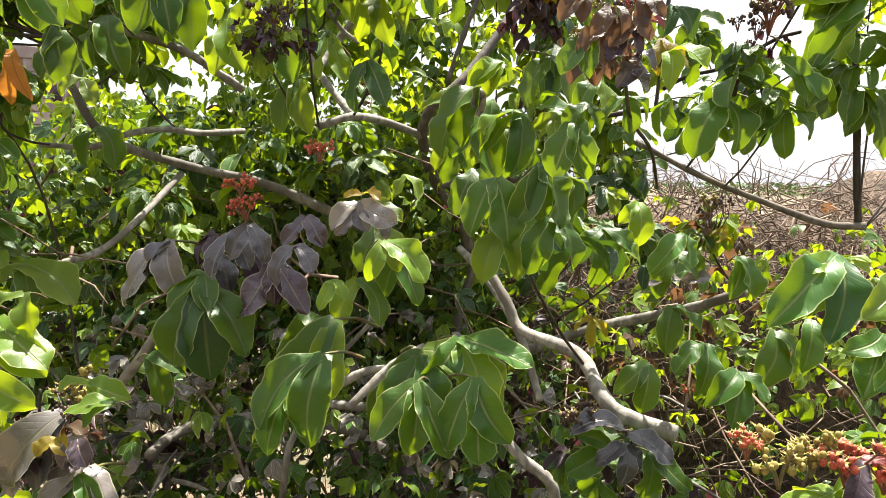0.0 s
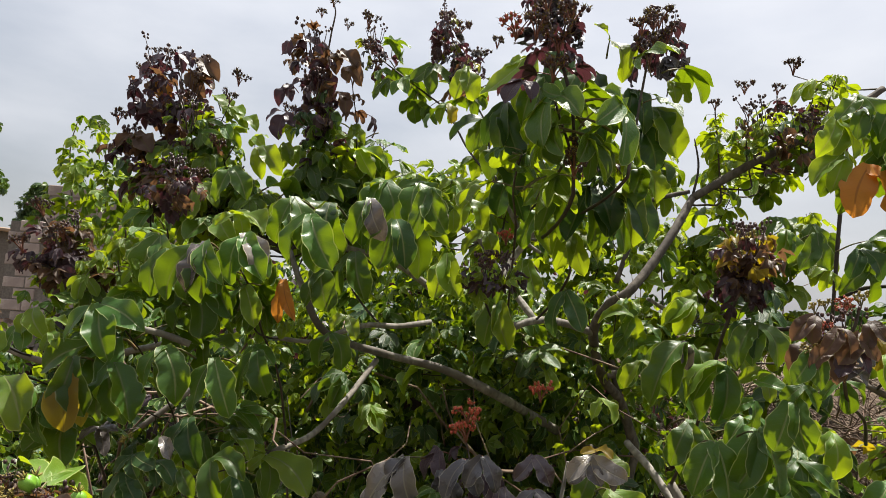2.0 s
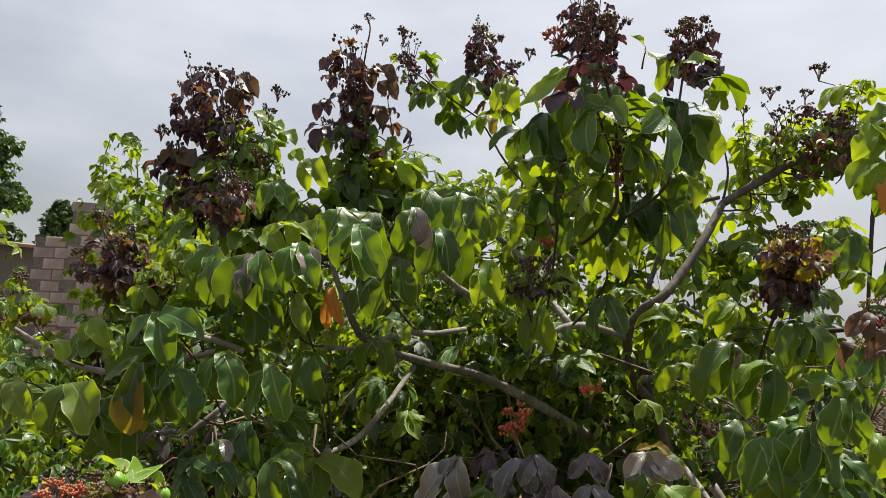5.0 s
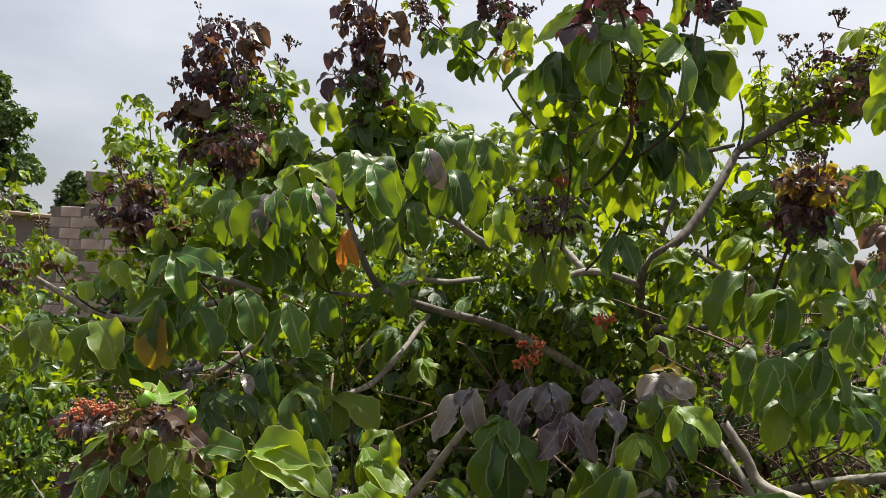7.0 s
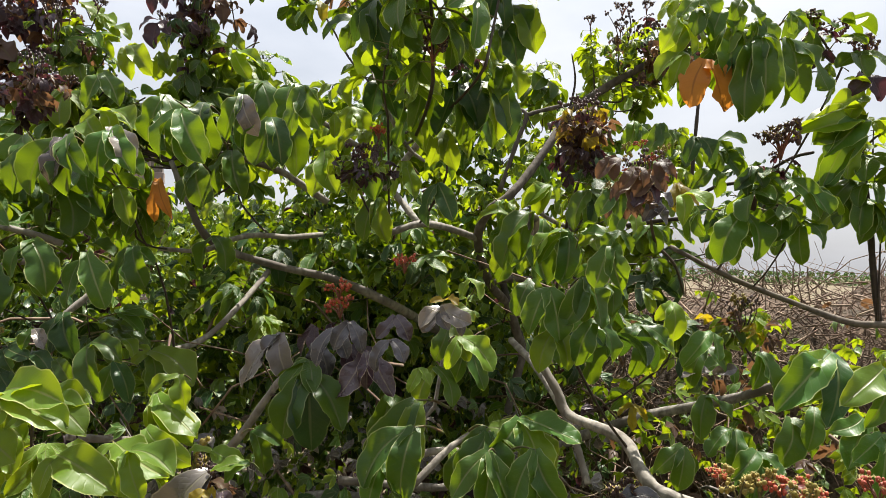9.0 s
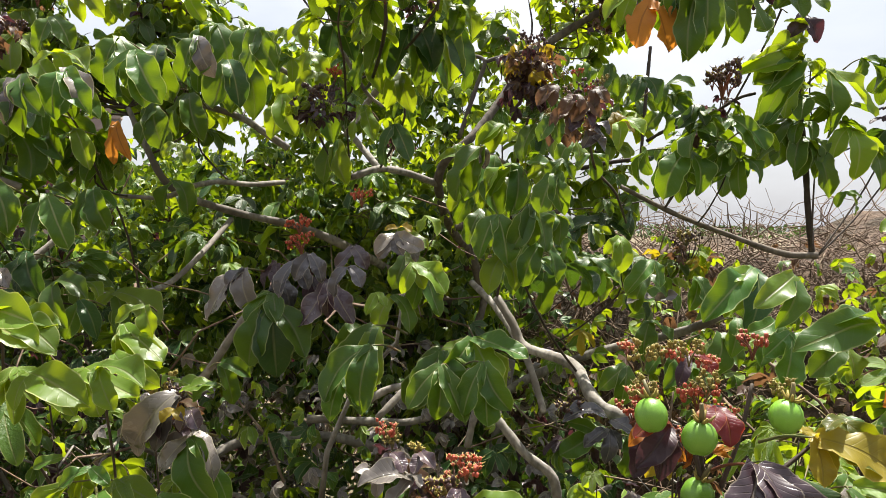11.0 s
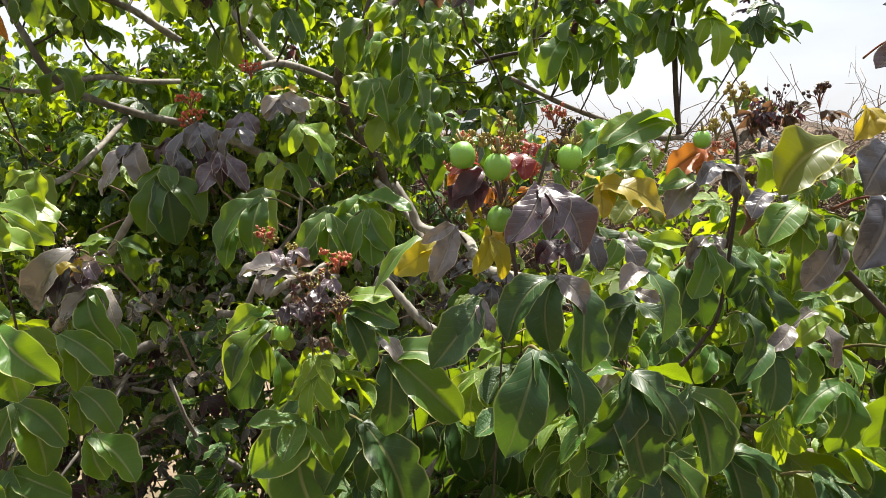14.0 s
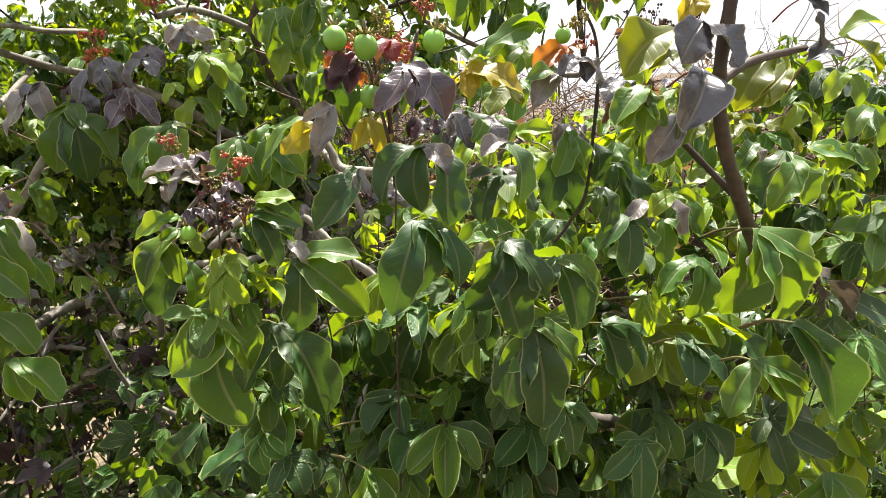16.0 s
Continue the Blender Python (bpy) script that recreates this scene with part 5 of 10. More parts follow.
stem(center, "branch", 0.004, 0.003, (0.438, 1.43, 1.682), (0.479, 1.4, 1.705), (0.518, 1.3, 1.708), (0.556, 1.2, 1.736), (0.575, 1.15, 1.739), bark=STEM)
stem(center, "branch", 0.005, 0.004, (0.263, 1.3, 1.605), (0.322, 1.25, 1.614), (0.387, 1.2, 1.618), bark=STEM)
flowers(center, (0.68, 1.57, 1.814), .045, "dark")
flowers(center, (0.639, 1.57, 1.831), .035, "dark")
flowers(center, (0.643, 1.1, 1.893), .045, "dark")
flowers(center, (0.6, 1.1, 1.935), .035, "dark")
flowers(center, (0.507, 1, 1.9), .03, "dark")
flowers(center, (0.14, 0.57, 1.601), .016, "red")
flowers(center, (0.157, 0.57, 1.616), .016, "red")
stem(center, "branch", 0.002, 0.0012, (0.16, 0.58, 1.569), (0.159, 0.575, 1.593), (0.166, 0.57, 1.61), (0.171, 0.57, 1.631), bark=STEM)
stem(center, "branch", 0.0016, 0.001, (0.159, 0.575, 1.59), (0.146, 0.57, 1.604), (0.134, 0.57, 1.621), bark=STEM)
flowers(center, (0.171, 0.57, 1.626), .016, "ochre")
flowers(center, (0.133, 0.57, 1.618), .014, "ochre")
palm(center, (0.638, 1.1, 1.873), ("wine", (0.6, 1.08, 1.827)), ("wine", (0.657, 1.08, 1.817)))
palm(center, (0.304, 0.85, 1.425), ("green", (0.259, 0.83, 1.377)), ("green", (0.31, 0.83, 1.384)))
palm(center, (0.379, 1, 1.362), ("green", (0.312, 1, 1.333)), ("green", (0.383, 0.98, 1.329)), face=(0,-.3,.95))
palm(center, (0.354, 0.8, 1.403), ("green", (0.367, 0.78, 1.353)), ("green", (0.337, 0.78, 1.355)))
palm(center, (0.353, 0.6, 1.429), ("green", (0.286, 0.57, 1.371)), ("dark", (0.334, 0.57, 1.355)), wide=.8)
palm(center, (0.352, 0.6, 1.419), ("lime", (0.313, 0.58, 1.374)), ("lime", (0.353, 0.584, 1.378)), ("lime", (0.306, 0.585, 1.416)))
palm(center, (0.35, 0.5, 1.428), ("lime", (0.299, 0.47, 1.397)), ("green", (0.324, 0.48, 1.377)), wide=.75)
palm(center, (0.332, 0.5, 1.382), ("green", (0.31, 0.48, 1.339)), ("green", (0.336, 0.483, 1.347)), ("green", (0.299, 0.488, 1.371)))
palm(center, (0.333, 0.47, 1.375), ("green", (0.321, 0.45, 1.327)), ("green", (0.356, 0.454, 1.355)), ("green", (0.303, 0.457, 1.353)))
palm(center, (0.335, 0.6, 1.371), ("green", (0.321, 0.58, 1.329)))
palm(center, (0.354, 0.7, 1.337), ("green", (0.327, 0.68, 1.281)), ("green", (0.368, 0.683, 1.292)))
palm(center, (0.322, 0.8, 1.297), ("green", (0.309, 0.78, 1.234)), ("green", (0.342, 0.787, 1.264)), ("green", (0.283, 0.785, 1.262)))
palm(center, (0.256, 0.8, 1.271), ("green", (0.244, 0.78, 1.216)), ("green", (0.212, 0.782, 1.238)))
palm(center, (0.297, 0.65, 1.308), ("green", (0.281, 0.62, 1.26)), ("green", (0.317, 0.627, 1.285)), ("green", (0.26, 0.626, 1.279)))
palm(center, (0.314, 0.9, 1.323), ("green", (0.301, 0.88, 1.26)), ("green", (0.346, 0.884, 1.287)))
palm(center, (0.09, 1, 1.458), ("green", (0.077, 0.98, 1.368)), ("green", (0.116, 0.986, 1.402)))
palm(center, (0.142, 0.95, 1.419), ("green", (0.142, 0.93, 1.327)), ("green", (0.197, 0.936, 1.386)), ("green", (0.096, 0.936, 1.371)))
palm(center, (0.165, 1, 1.469), ("green", (0.182, 0.98, 1.414)), ("green", (0.2, 0.987, 1.456)), ("green", (0.137, 0.982, 1.423)))
palm(center, (0.24, 1, 1.476), ("lime", (0.25, 0.98, 1.439)), ("lime", (0.268, 0.982, 1.461)), face=(0,-.9,.2))
palm(center, (0.286, 1, 1.458), ("lime", (0.282, 0.98, 1.394)), ("lime", (0.256, 0.987, 1.427)))
palm(center, (0.226, 0.95, 1.422), ("green", (0.212, 0.93, 1.341)), ("green", (0.271, 0.935, 1.384)), ("green", (0.189, 0.937, 1.382)))
palm(center, (0.24, 0.95, 1.409), ("lime", (0.241, 0.93, 1.349)), ("lime", (0.277, 0.932, 1.376)))
palm(center, (0.109, 1, 1.429), ("green", (0.119, 0.98, 1.346)), ("green", (0.148, 0.985, 1.383)))
palm(center, (0.022, 1.2, 1.548), ("green", (-0.011, 1.2, 1.478)), ("green", (0.038, 1.2, 1.496)))
palm(center, (0.073, 1.1, 1.568), ("green", (0.064, 1.08, 1.483)), ("green", (0.029, 1.085, 1.52)))
palm(center, (0.099, 1.1, 1.568), ("green", (0.089, 1.08, 1.489)), ("green", (0.13, 1.087, 1.528)), ("green", (0.059, 1.085, 1.522)))
palm(center, (0.073, 1.1, 1.557), ("lime", (0.043, 1.08, 1.504)), ("lime", (0.088, 1.083, 1.507)), ("lime", (0.032, 1.085, 1.534)))
palm(center, (0.009, 1.2, 1.617), ("green", (-0.024, 1.2, 1.547)), ("lime", (0.029, 1.2, 1.565)), ("lime", (-0.057, 1.2, 1.601)))
palm(center, (0.133, 0.9, 1.573), ("lime", (0.148, 0.88, 1.533)), ("lime", (0.164, 0.883, 1.559)), ("lime", (0.126, 0.886, 1.542)))
palm(center, (0.134, 0.8, 1.515), ("green", (0.127, 0.8, 1.468)), ("green", (0.104, 0.8, 1.499)))
palm(center, (0.121, 1.2, 1.665), ("lime", (0.077, 1.2, 1.647)))
palm(center, (0.033, 1.4, 1.7), ("lime", (0.086, 1.4, 1.681)), ("lime", (0.073, 1.4, 1.71)), ("lime", (0.052, 1.4, 1.669)))
palm(center, (-0.167, 1.5, 1.796), ("green", (-0.136, 1.5, 1.725)), ("green", (-0.123, 1.5, 1.767)), ("green", (-0.183, 1.5, 1.749)))
palm(center, (-0.036, 1.2, 1.837), ("lime", (-0.064, 1.2, 1.785)), ("lime", (-0.026, 1.2, 1.788)), ("lime", (-0.084, 1.2, 1.832)))
palm(center, (-0.013, 1.2, 1.825), ("green", (0.006, 1.2, 1.756)), ("green", (0.034, 1.2, 1.8)), ("green", (-0.048, 1.2, 1.773)))
palm(left, (-0.41, 0.43, 1.377), ("lime", (-0.428, 0.41, 1.356)), ("lime", (-0.35, 0.41, 1.358)), ("lime", (-0.361, 0.43, 1.374)))
palm(left, (-0.393, 0.6, 1.347), ("lime", (-0.385, 0.58, 1.316)), ("lime", (-0.329, 0.57, 1.317)))
palm(left, (-0.83, 1, 1.318), ("lime", (-0.844, 0.98, 1.276)), ("lime", (-0.772, 0.98, 1.274)))
palm(left, (-0.761, 1, 1.328), ("lime", (-0.761, 0.98, 1.28)))
palm(left, (-0.728, 1, 1.339), ("lime", (-0.69, 0.98, 1.272)), ("lime", (-0.668, 0.986, 1.322)))
palm(left, (-0.464, 0.45, 1.344), ("lime", (-0.434, 0.43, 1.31)), ("lime", (-0.427, 0.437, 1.336)))
flowers(left, (-0.409, 0.74, 1.208), .045, "ochre")
palm(center, (-0.006, 0.62, 1.322), ("green", (-0.032, 0.59, 1.261)), ("green", (0.01, 0.59, 1.262)))
palm(center, (0.029, 0.64, 1.335), ("lime", (0.055, 0.61, 1.264)), ("green", (0.097, 0.613, 1.316)), ("green", (-0.009, 0.614, 1.278)))
palm(center, (-0.354, 0.8, 1.263), ("green", (-0.334, 0.8, 1.199)), ("green", (-0.308, 0.8, 1.241)))
palm(center, (0.207, 0.9, 1.305), ("yellow", (0.205, 0.89, 1.265)), ("yellow", (0.225, 0.892, 1.279)), ("yellow", (0.182, 0.893, 1.287)), wide=.7)
palm(center, (0.222, 0.75, 1.204), ("purple", (0.268, 0.73, 1.177)), ("purple", (0.156, 0.74, 1.208)), face=(0,-.3,.95))
palm(center, (0.221, 0.75, 1.191), ("purple", (0.213, 0.73, 1.15)), ("purple", (0.236, 0.736, 1.168)), ("purple", (0.184, 0.733, 1.172)))
palm(center, (0.206, 0.76, 1.183), ("green", (0.154, 0.75, 1.152)), ("green", (0.165, 0.753, 1.199)))
palm(center, (0.251, 0.76, 1.178), ("green", (0.296, 0.75, 1.137)), ("green", (0.244, 0.751, 1.124)))
flowers(center, (0.17, 0.76, 1.192), .04, "dark")
flowers(center, (0.311, 0.8, 1.223), .022, "red")
palm(front, (0.573, 0.5, 1.002), ("lime", (0.601, 0.48, 0.987)), ("lime", (0.581, 0.483, 0.975)), wide=0.95)
palm(front, (0.625, 0.5, 0.967), ("lime", (0.561, 0.48, 0.954)), ("lime", (0.608, 0.483, 0.927)), ("lime", (0.566, 0.482, 1.004)), wide=0.95)
palm(front, (0.563, 0.5, 1.051), ("lime", (0.522, 0.48, 1.031)), ("lime", (0.562, 0.487, 1.029)), wide=0.95)
flowers(front, (-0.031, 0.31, 1.313), .016, "red")
flowers(front, (-0.026, 0.31, 1.308), .014, "ochre")
flowers(front, (0.029, 0.3, 1.29), .021, "red")
flowers(front, (0.02, 0.315, 1.283), .013, "red")
flowers(front, (-0.009, 0.31, 1.303), .012, "ochre")
flowers(front, (0.009, 0.31, 1.267), .014, "ochre")
flowers(front, (0.013, 0.31, 1.26), .03, "dark")
flowers(front, (0.028, 0.31, 1.244), .025, "dark")
flowers(front, (0.126, 0.19, 1.372), .018, "red")
flowers(front, (0.12, 0.19, 1.367), .014, "red")
flowers(front, (0.143, 0.2, 1.352), .013, "red")
flowers(front, (0.154, 0.19, 1.374), .018, "red")
flowers(front, (0.168, 0.19, 1.366), .014, "red")
flowers(front, (0.124, 0.18, 1.381), .014, "ochre")
flowers(front, (0.155, 0.18, 1.385), .014, "ochre")
flowers(front, (0.147, 0.18, 1.358), .012, "ochre")
flowers(front, (0.192, 0.18, 1.384), .012, "ochre")
flowers(front, (0.186, 0.2, 1.402), .016, "red")
flowers(front, (0.152, 0.2, 1.398), .014, "ochre")
flowers(front, (0.13, 0.25, 1.392), .011, "red")
flowers(front, (0.139, 0.245, 1.385), .017, "ochre")
flowers(front, (0.152, 0.25, 1.387), .015, "ochre")
flowers(front, (0.164, 0.25, 1.384), .018, "red")
flowers(front, (0.177, 0.25, 1.382), .015, "red")
palm(front, (0.168, 0.25, 1.395), ("wine", (0.158, 0.238, 1.378)), ("red", (0.18, 0.24, 1.382)), face=(0, -.3, .95), wide=.8)
flowers(front, (0.323, 0.25, 1.394), .02, "ochre")
flowers(front, (0.343, 0.26, 1.415), .022, "ochre")
flowers(front, (0.335, 0.26, 1.383), .014, "red")
flowers(front, (0.533, 0.5, 1.419), .024, "dark")
flowers(front, (0.505, 0.5, 1.412), .022, "red")
stem(front, "branch", 0.0013, 0.001, (0.153, 0.17, 1.322), (0.152, 0.165, 1.341), (0.146, 0.16, 1.36), (0.144, 0.16, 1.374), bark=STEM)
stem(front, "branch", 0.0013, 0.001, (0.157, 0.17, 1.337), (0.17, 0.175, 1.367), (0.178, 0.18, 1.394), bark=STEM)
stem(front, "branch", 0.0013, 0.001, (0.176, 0.18, 1.336), (0.2, 0.185, 1.351), (0.221, 0.19, 1.367), bark=STEM)
stem(front, "branch", 0.0016, 0.0012, (0.345, 0.27, 1.309), (0.348, 0.265, 1.348), (0.344, 0.26, 1.394), (0.331, 0.26, 1.422), bark=STEM)
# dark tones put shade into the colour of these low inner shoots
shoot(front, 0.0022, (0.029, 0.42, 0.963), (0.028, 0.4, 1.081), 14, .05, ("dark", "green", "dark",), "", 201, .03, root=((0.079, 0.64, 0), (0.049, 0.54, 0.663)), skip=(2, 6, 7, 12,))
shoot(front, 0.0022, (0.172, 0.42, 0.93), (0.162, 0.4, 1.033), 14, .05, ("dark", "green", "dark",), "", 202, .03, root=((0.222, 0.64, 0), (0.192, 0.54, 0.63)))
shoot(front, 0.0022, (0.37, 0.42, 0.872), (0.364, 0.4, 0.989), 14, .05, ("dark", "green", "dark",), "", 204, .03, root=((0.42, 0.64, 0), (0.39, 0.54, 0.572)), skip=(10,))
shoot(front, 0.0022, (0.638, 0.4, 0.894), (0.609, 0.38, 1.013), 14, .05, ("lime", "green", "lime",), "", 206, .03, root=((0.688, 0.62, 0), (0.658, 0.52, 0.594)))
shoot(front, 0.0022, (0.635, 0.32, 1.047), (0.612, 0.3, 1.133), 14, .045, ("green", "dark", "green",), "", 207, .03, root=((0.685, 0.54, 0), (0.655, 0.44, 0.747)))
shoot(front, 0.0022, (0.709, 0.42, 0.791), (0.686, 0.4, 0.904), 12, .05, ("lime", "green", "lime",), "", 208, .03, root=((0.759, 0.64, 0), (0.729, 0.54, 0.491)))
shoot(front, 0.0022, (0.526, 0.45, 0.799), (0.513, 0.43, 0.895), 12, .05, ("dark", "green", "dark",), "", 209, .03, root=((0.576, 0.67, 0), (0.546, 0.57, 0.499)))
shoot(front, 0.0022, (0.089, 0.4, 1.152), (0.088, 0.38, 1.218), 12, .042, ("green", "lime", "green",), "", 210, .03, root=((0.139, 0.62, 0), (0.109, 0.52, 0.852)), skip=(0, 1, 3, 4, 6, 7, 8, 9, 10, 11,))
shoot(front, 0.0022, (0.672, 0.3, 1.153), (0.646, 0.28, 1.236), 14, .042, ("green", "dark", "green",), "", 213, .03, root=((0.722, 0.52, 0), (0.692, 0.42, 0.853)))
palm(center, (-0.55, 0.86, 1.638), ("orange", (-0.552, 0.85, 1.569)), ("orange", (-0.52, 0.85, 1.572)), wide=.62)
palm(center, (-0.547, 0.87, 1.571), ("lime", (-0.547, 0.86, 1.543)), ("lime", (-0.535, 0.864, 1.555)), ("lime", (-0.557, 0.864, 1.558)))
shoot(center, 0.005, (-0.799, 0.78, 1.596), (-0.894, 0.73, 1.71), 26, .03, ("bronze", "bronze", "wine", "bronze", "bronze",), "dark", 12, .03, root=((-0.728, 0.75, 1.552), (-0.763, 0.765, 1.569)))
shoot(center, 0.004, (-0.834, 0.78, 1.614), (-0.87, 0.75, 1.676), 26, .032, ("bronze", "wine", "bronze", "lime",), "dark", 160, .03, root=((-0.728, 0.75, 1.552), (-0.781, 0.765, 1.575)))
shoot(center, 0.004, (-0.838, 0.76, 1.593), (-0.913, 0.72, 1.652), 22, .03, ("wine", "bronze", "bronze", "bronze",), "dark", 161, .03, root=((-0.728, 0.75, 1.552), (-0.783, 0.755, 1.566)))
shoot(center, 0.004, (-0.8, 0.78, 1.605), (-0.823, 0.75, 1.648), 22, .034, ("lime", "bronze", "lime",), "", 162, .03, root=((-0.728, 0.75, 1.552), (-0.764, 0.765, 1.573)))
shoot(center, 0.004, (-0.796, 0.78, 1.558), (-0.778, 0.76, 1.65), 16, .04, ("lime", "green", "lime",), "", 163, .03, root=((-0.728, 0.75, 1.552), (-0.762, 0.765, 1.551)))
shoot(center, 0.005, (-0.913, 1.15, 1.762), (-0.875, 1.12, 1.884), 20, .05, ("green", "wine", "green",), "", 164, .03, root=((-0.679, 1.13, 1.71), (-0.796, 1.14, 1.722)))
shoot(center, 0.005, (-0.952, 1.1, 1.754), (-0.961, 1.1, 1.868), 22, .045, ("wine", "wine", "green",), "", 165, .03, root=((-0.865, 1.052, 1.51), (-0.908, 1.076, 1.616)))
shoot(center, 0.005, (-0.998, 1.1, 1.792), (-1.053, 1.12, 1.928), 18, .045, ("wine", "wine", "bronze",), "", 166, .03, root=((-0.898, 1.036, 1.502), (-0.948, 1.068, 1.628)))
shoot(center, 0.005, (-0.872, 1.15, 1.801), (-0.839, 1.15, 1.942), 18, .05, ("green", "lime", "lime",), "", 167, .03, root=((-0.679, 1.13, 1.71), (-0.776, 1.14, 1.743)))
shoot(center, 0.005, (-0.758, 1.15, 1.762), (-0.806, 1.15, 1.864), 18, .055, ("green", "lime", "green",), "", 168, .03, root=((-0.679, 1.13, 1.71), (-0.718, 1.14, 1.73)))
shoot(center, 0.005, (-0.661, 1.2, 1.809), (-0.682, 1.2, 1.951), 22, .05, ("green", "wine", "green", "lime",), "", 169, .03, root=((-0.679, 1.13, 1.71), (-0.67, 1.165, 1.752)))
shoot(center, 0.005, (-0.605, 1.2, 1.783), (-0.562, 1.25, 1.922), 20, .055, ("green", "lime", "green",), "", 170, .03, root=((-0.679, 1.13, 1.71), (-0.642, 1.165, 1.739)))
shoot(center, 0.005, (-0.761, 1.35, 1.696), (-0.708, 1.35, 1.838), 20, .06, ("green", "green",), "", 171, .03, root=((-0.661, 1.136, 1.666), (-0.711, 1.243, 1.667)))
shoot(center, 0.005, (-0.526, 1.1, 1.672), (-0.539, 1.12, 1.792), 20, .06, ("green", "green", "lime",), "", 172, .03, root=((-0.639, 1.146, 1.618), (-0.583, 1.123, 1.637)), skip=(0, 1, 3, 5, 6, 8,))
shoot(center, 0.005, (-0.349, 1.75, 1.746), (-0.338, 1.75, 1.913), 20, .06, ("green", "lime",), "", 174, .03, root=((-0.295, 1.39, 1.726), (-0.322, 1.57, 1.714)))
shoot(center, 0.005, (-0.187, 0.9, 1.746), (-0.178, 0.85, 1.841), 18, .055, ("green", "lime", "green",), "", 175, .03, root=((-0.235, 1.2, 1.575), (-0.211, 1.05, 1.64)), skip=(0, 2, 3, 5, 10, 12,))
shoot(center, 0.005, (0.347, 1.75, 1.968), (0.4, 1.75, 2.088), 22, .05, ("bronze", "lime", "lime", "green",), "", 179, .03, root=((0.199, 1.544, 1.941), (0.273, 1.647, 1.939)))
shoot(center, 0.005, (-0.67, 1, 1.55), (-0.675, 1, 1.637), 16, .055, ("green", "green",), "", 184, .03, root=((-0.676, 1.122, 1.53), (-0.673, 1.061, 1.533)), skip=(0, 6,))
shoot(center, 0.005, (-0.767, 0.9, 1.564), (-0.762, 0.9, 1.647), 16, .055, ("green", "green",), "", 185, .03, root=((-0.679, 0.792, 1.534), (-0.723, 0.846, 1.541)))
palm(center, (-1.074, 1.12, 1.954), ("bronze", (-1.1, 1.1, 1.916)), ("bronze", (-1.046, 1.1, 1.902)), ("bronze", (-1.01, 1.1, 1.908)))
stem(center, "trunk", 0.022, 0.014, (0.13, 1.62, 0.0), (0.10, 1.66, 0.35), (0.08, 1.65, 0.75), (0.13, 1.65, 1.1))
palm(center, (0.683, 1.1, 1.774), ("green", (0.686, 1.08, 1.644)), ("lime", (0.757, 1.08, 1.676)), wide=0.72)
palm(center, (0.726, 1.1, 1.664), ("lime", (0.733, 1.08, 1.567)), ("lime", (0.785, 1.083, 1.612)), ("lime", (0.691, 1.086, 1.604)), wide=0.95)
palm(center, (0.76, 1.1, 1.632), ("green", (0.774, 1.08, 1.542)), ("green", (0.81, 1.086, 1.61)), wide=0.95)
palm(center, (0.663, 1.1, 1.626), ("green", (0.622, 1.08, 1.565)), ("green", (0.688, 1.08, 1.532)), wide=0.95)
palm(center, (0.638, 1.1, 1.789), ("lime", (0.501, 1.05, 1.756)), ("green", (0.552, 1.06, 1.713)), ("green", (0.555, 1.07, 1.657)), wide=0.72)
palm(center, (0.603, 1.1, 1.66), ("green", (0.583, 1.08, 1.59)), ("green", (0.617, 1.085, 1.611)), ("green", (0.559, 1.087, 1.636)), wide=0.95)
palm(center, (0.576, 1.1, 1.651), ("lime", (0.56, 1.08, 1.584)), ("lime", (0.529, 1.085, 1.623)), wide=0.95)
palm(center, (0.47, 1, 1.666), ("green", (0.427, 0.98, 1.617)), ("green", (0.514, 0.98, 1.602)), wide=0.95)
palm(center, (0.456, 1, 1.61), ("green", (0.443, 0.98, 1.554)), ("green", (0.478, 0.987, 1.584)), ("green", (0.418, 0.985, 1.583)), wide=0.95)
palm(center, (0.49, 1, 1.595), ("green", (0.484, 0.98, 1.527)), ("green", (0.523, 0.984, 1.556)), ("green", (0.44, 0.983, 1.559)), wide=0.95)
palm(center, (0.4, 1, 1.609), ("green", (0.355, 0.98, 1.521)), ("green", (0.414, 0.98, 1.53)), wide=0.95)
palm(center, (0.455, 1.3, 1.768), ("green", (0.507, 1.3, 1.713)), ("green", (0.506, 1.3, 1.757)), ("green", (0.444, 1.3, 1.718)), wide=0.95)
palm(center, (0.443, 1.3, 1.731), ("green", (0.395, 1.3, 1.68)), ("green", (0.45, 1.3, 1.668)), wide=0.95)
palm(center, (0.727, 1.1, 1.545), ("green", (0.745, 1.1, 1.501)), ("green", (0.754, 1.1, 1.53)), ("green", (0.709, 1.1, 1.515)), wide=0.95)
palm(center, (0.841, 1.2, 1.819), ("green", (0.878, 1.2, 1.762)), ("green", (0.833, 1.2, 1.767)), wide=0.95)
palm(center, (0.806, 1.2, 1.819), ("green", (0.833, 1.2, 1.75)), ("green", (0.852, 1.2, 1.791)), ("green", (0.796, 1.2, 1.775)), wide=0.95)
palm(center, (0.733, 0.9, 1.488), ("green", (0.68, 0.88, 1.465)), ("green", (0.713, 0.88, 1.43)), wide=0.95)
palm(center, (0.705, 0.9, 1.484), ("lime", (0.662, 0.88, 1.474)), ("lime", (0.681, 0.883, 1.459)), wide=0.95)
shoot(center, 0.004, (0.855, 1.15, 1.617), (0.86, 1.15, 1.729), 16, .045, ("wine", "dark", "green",), "dark", 301, .04, root=((0.678, 1.1, 1.424), (0.766, 1.125, 1.505)))
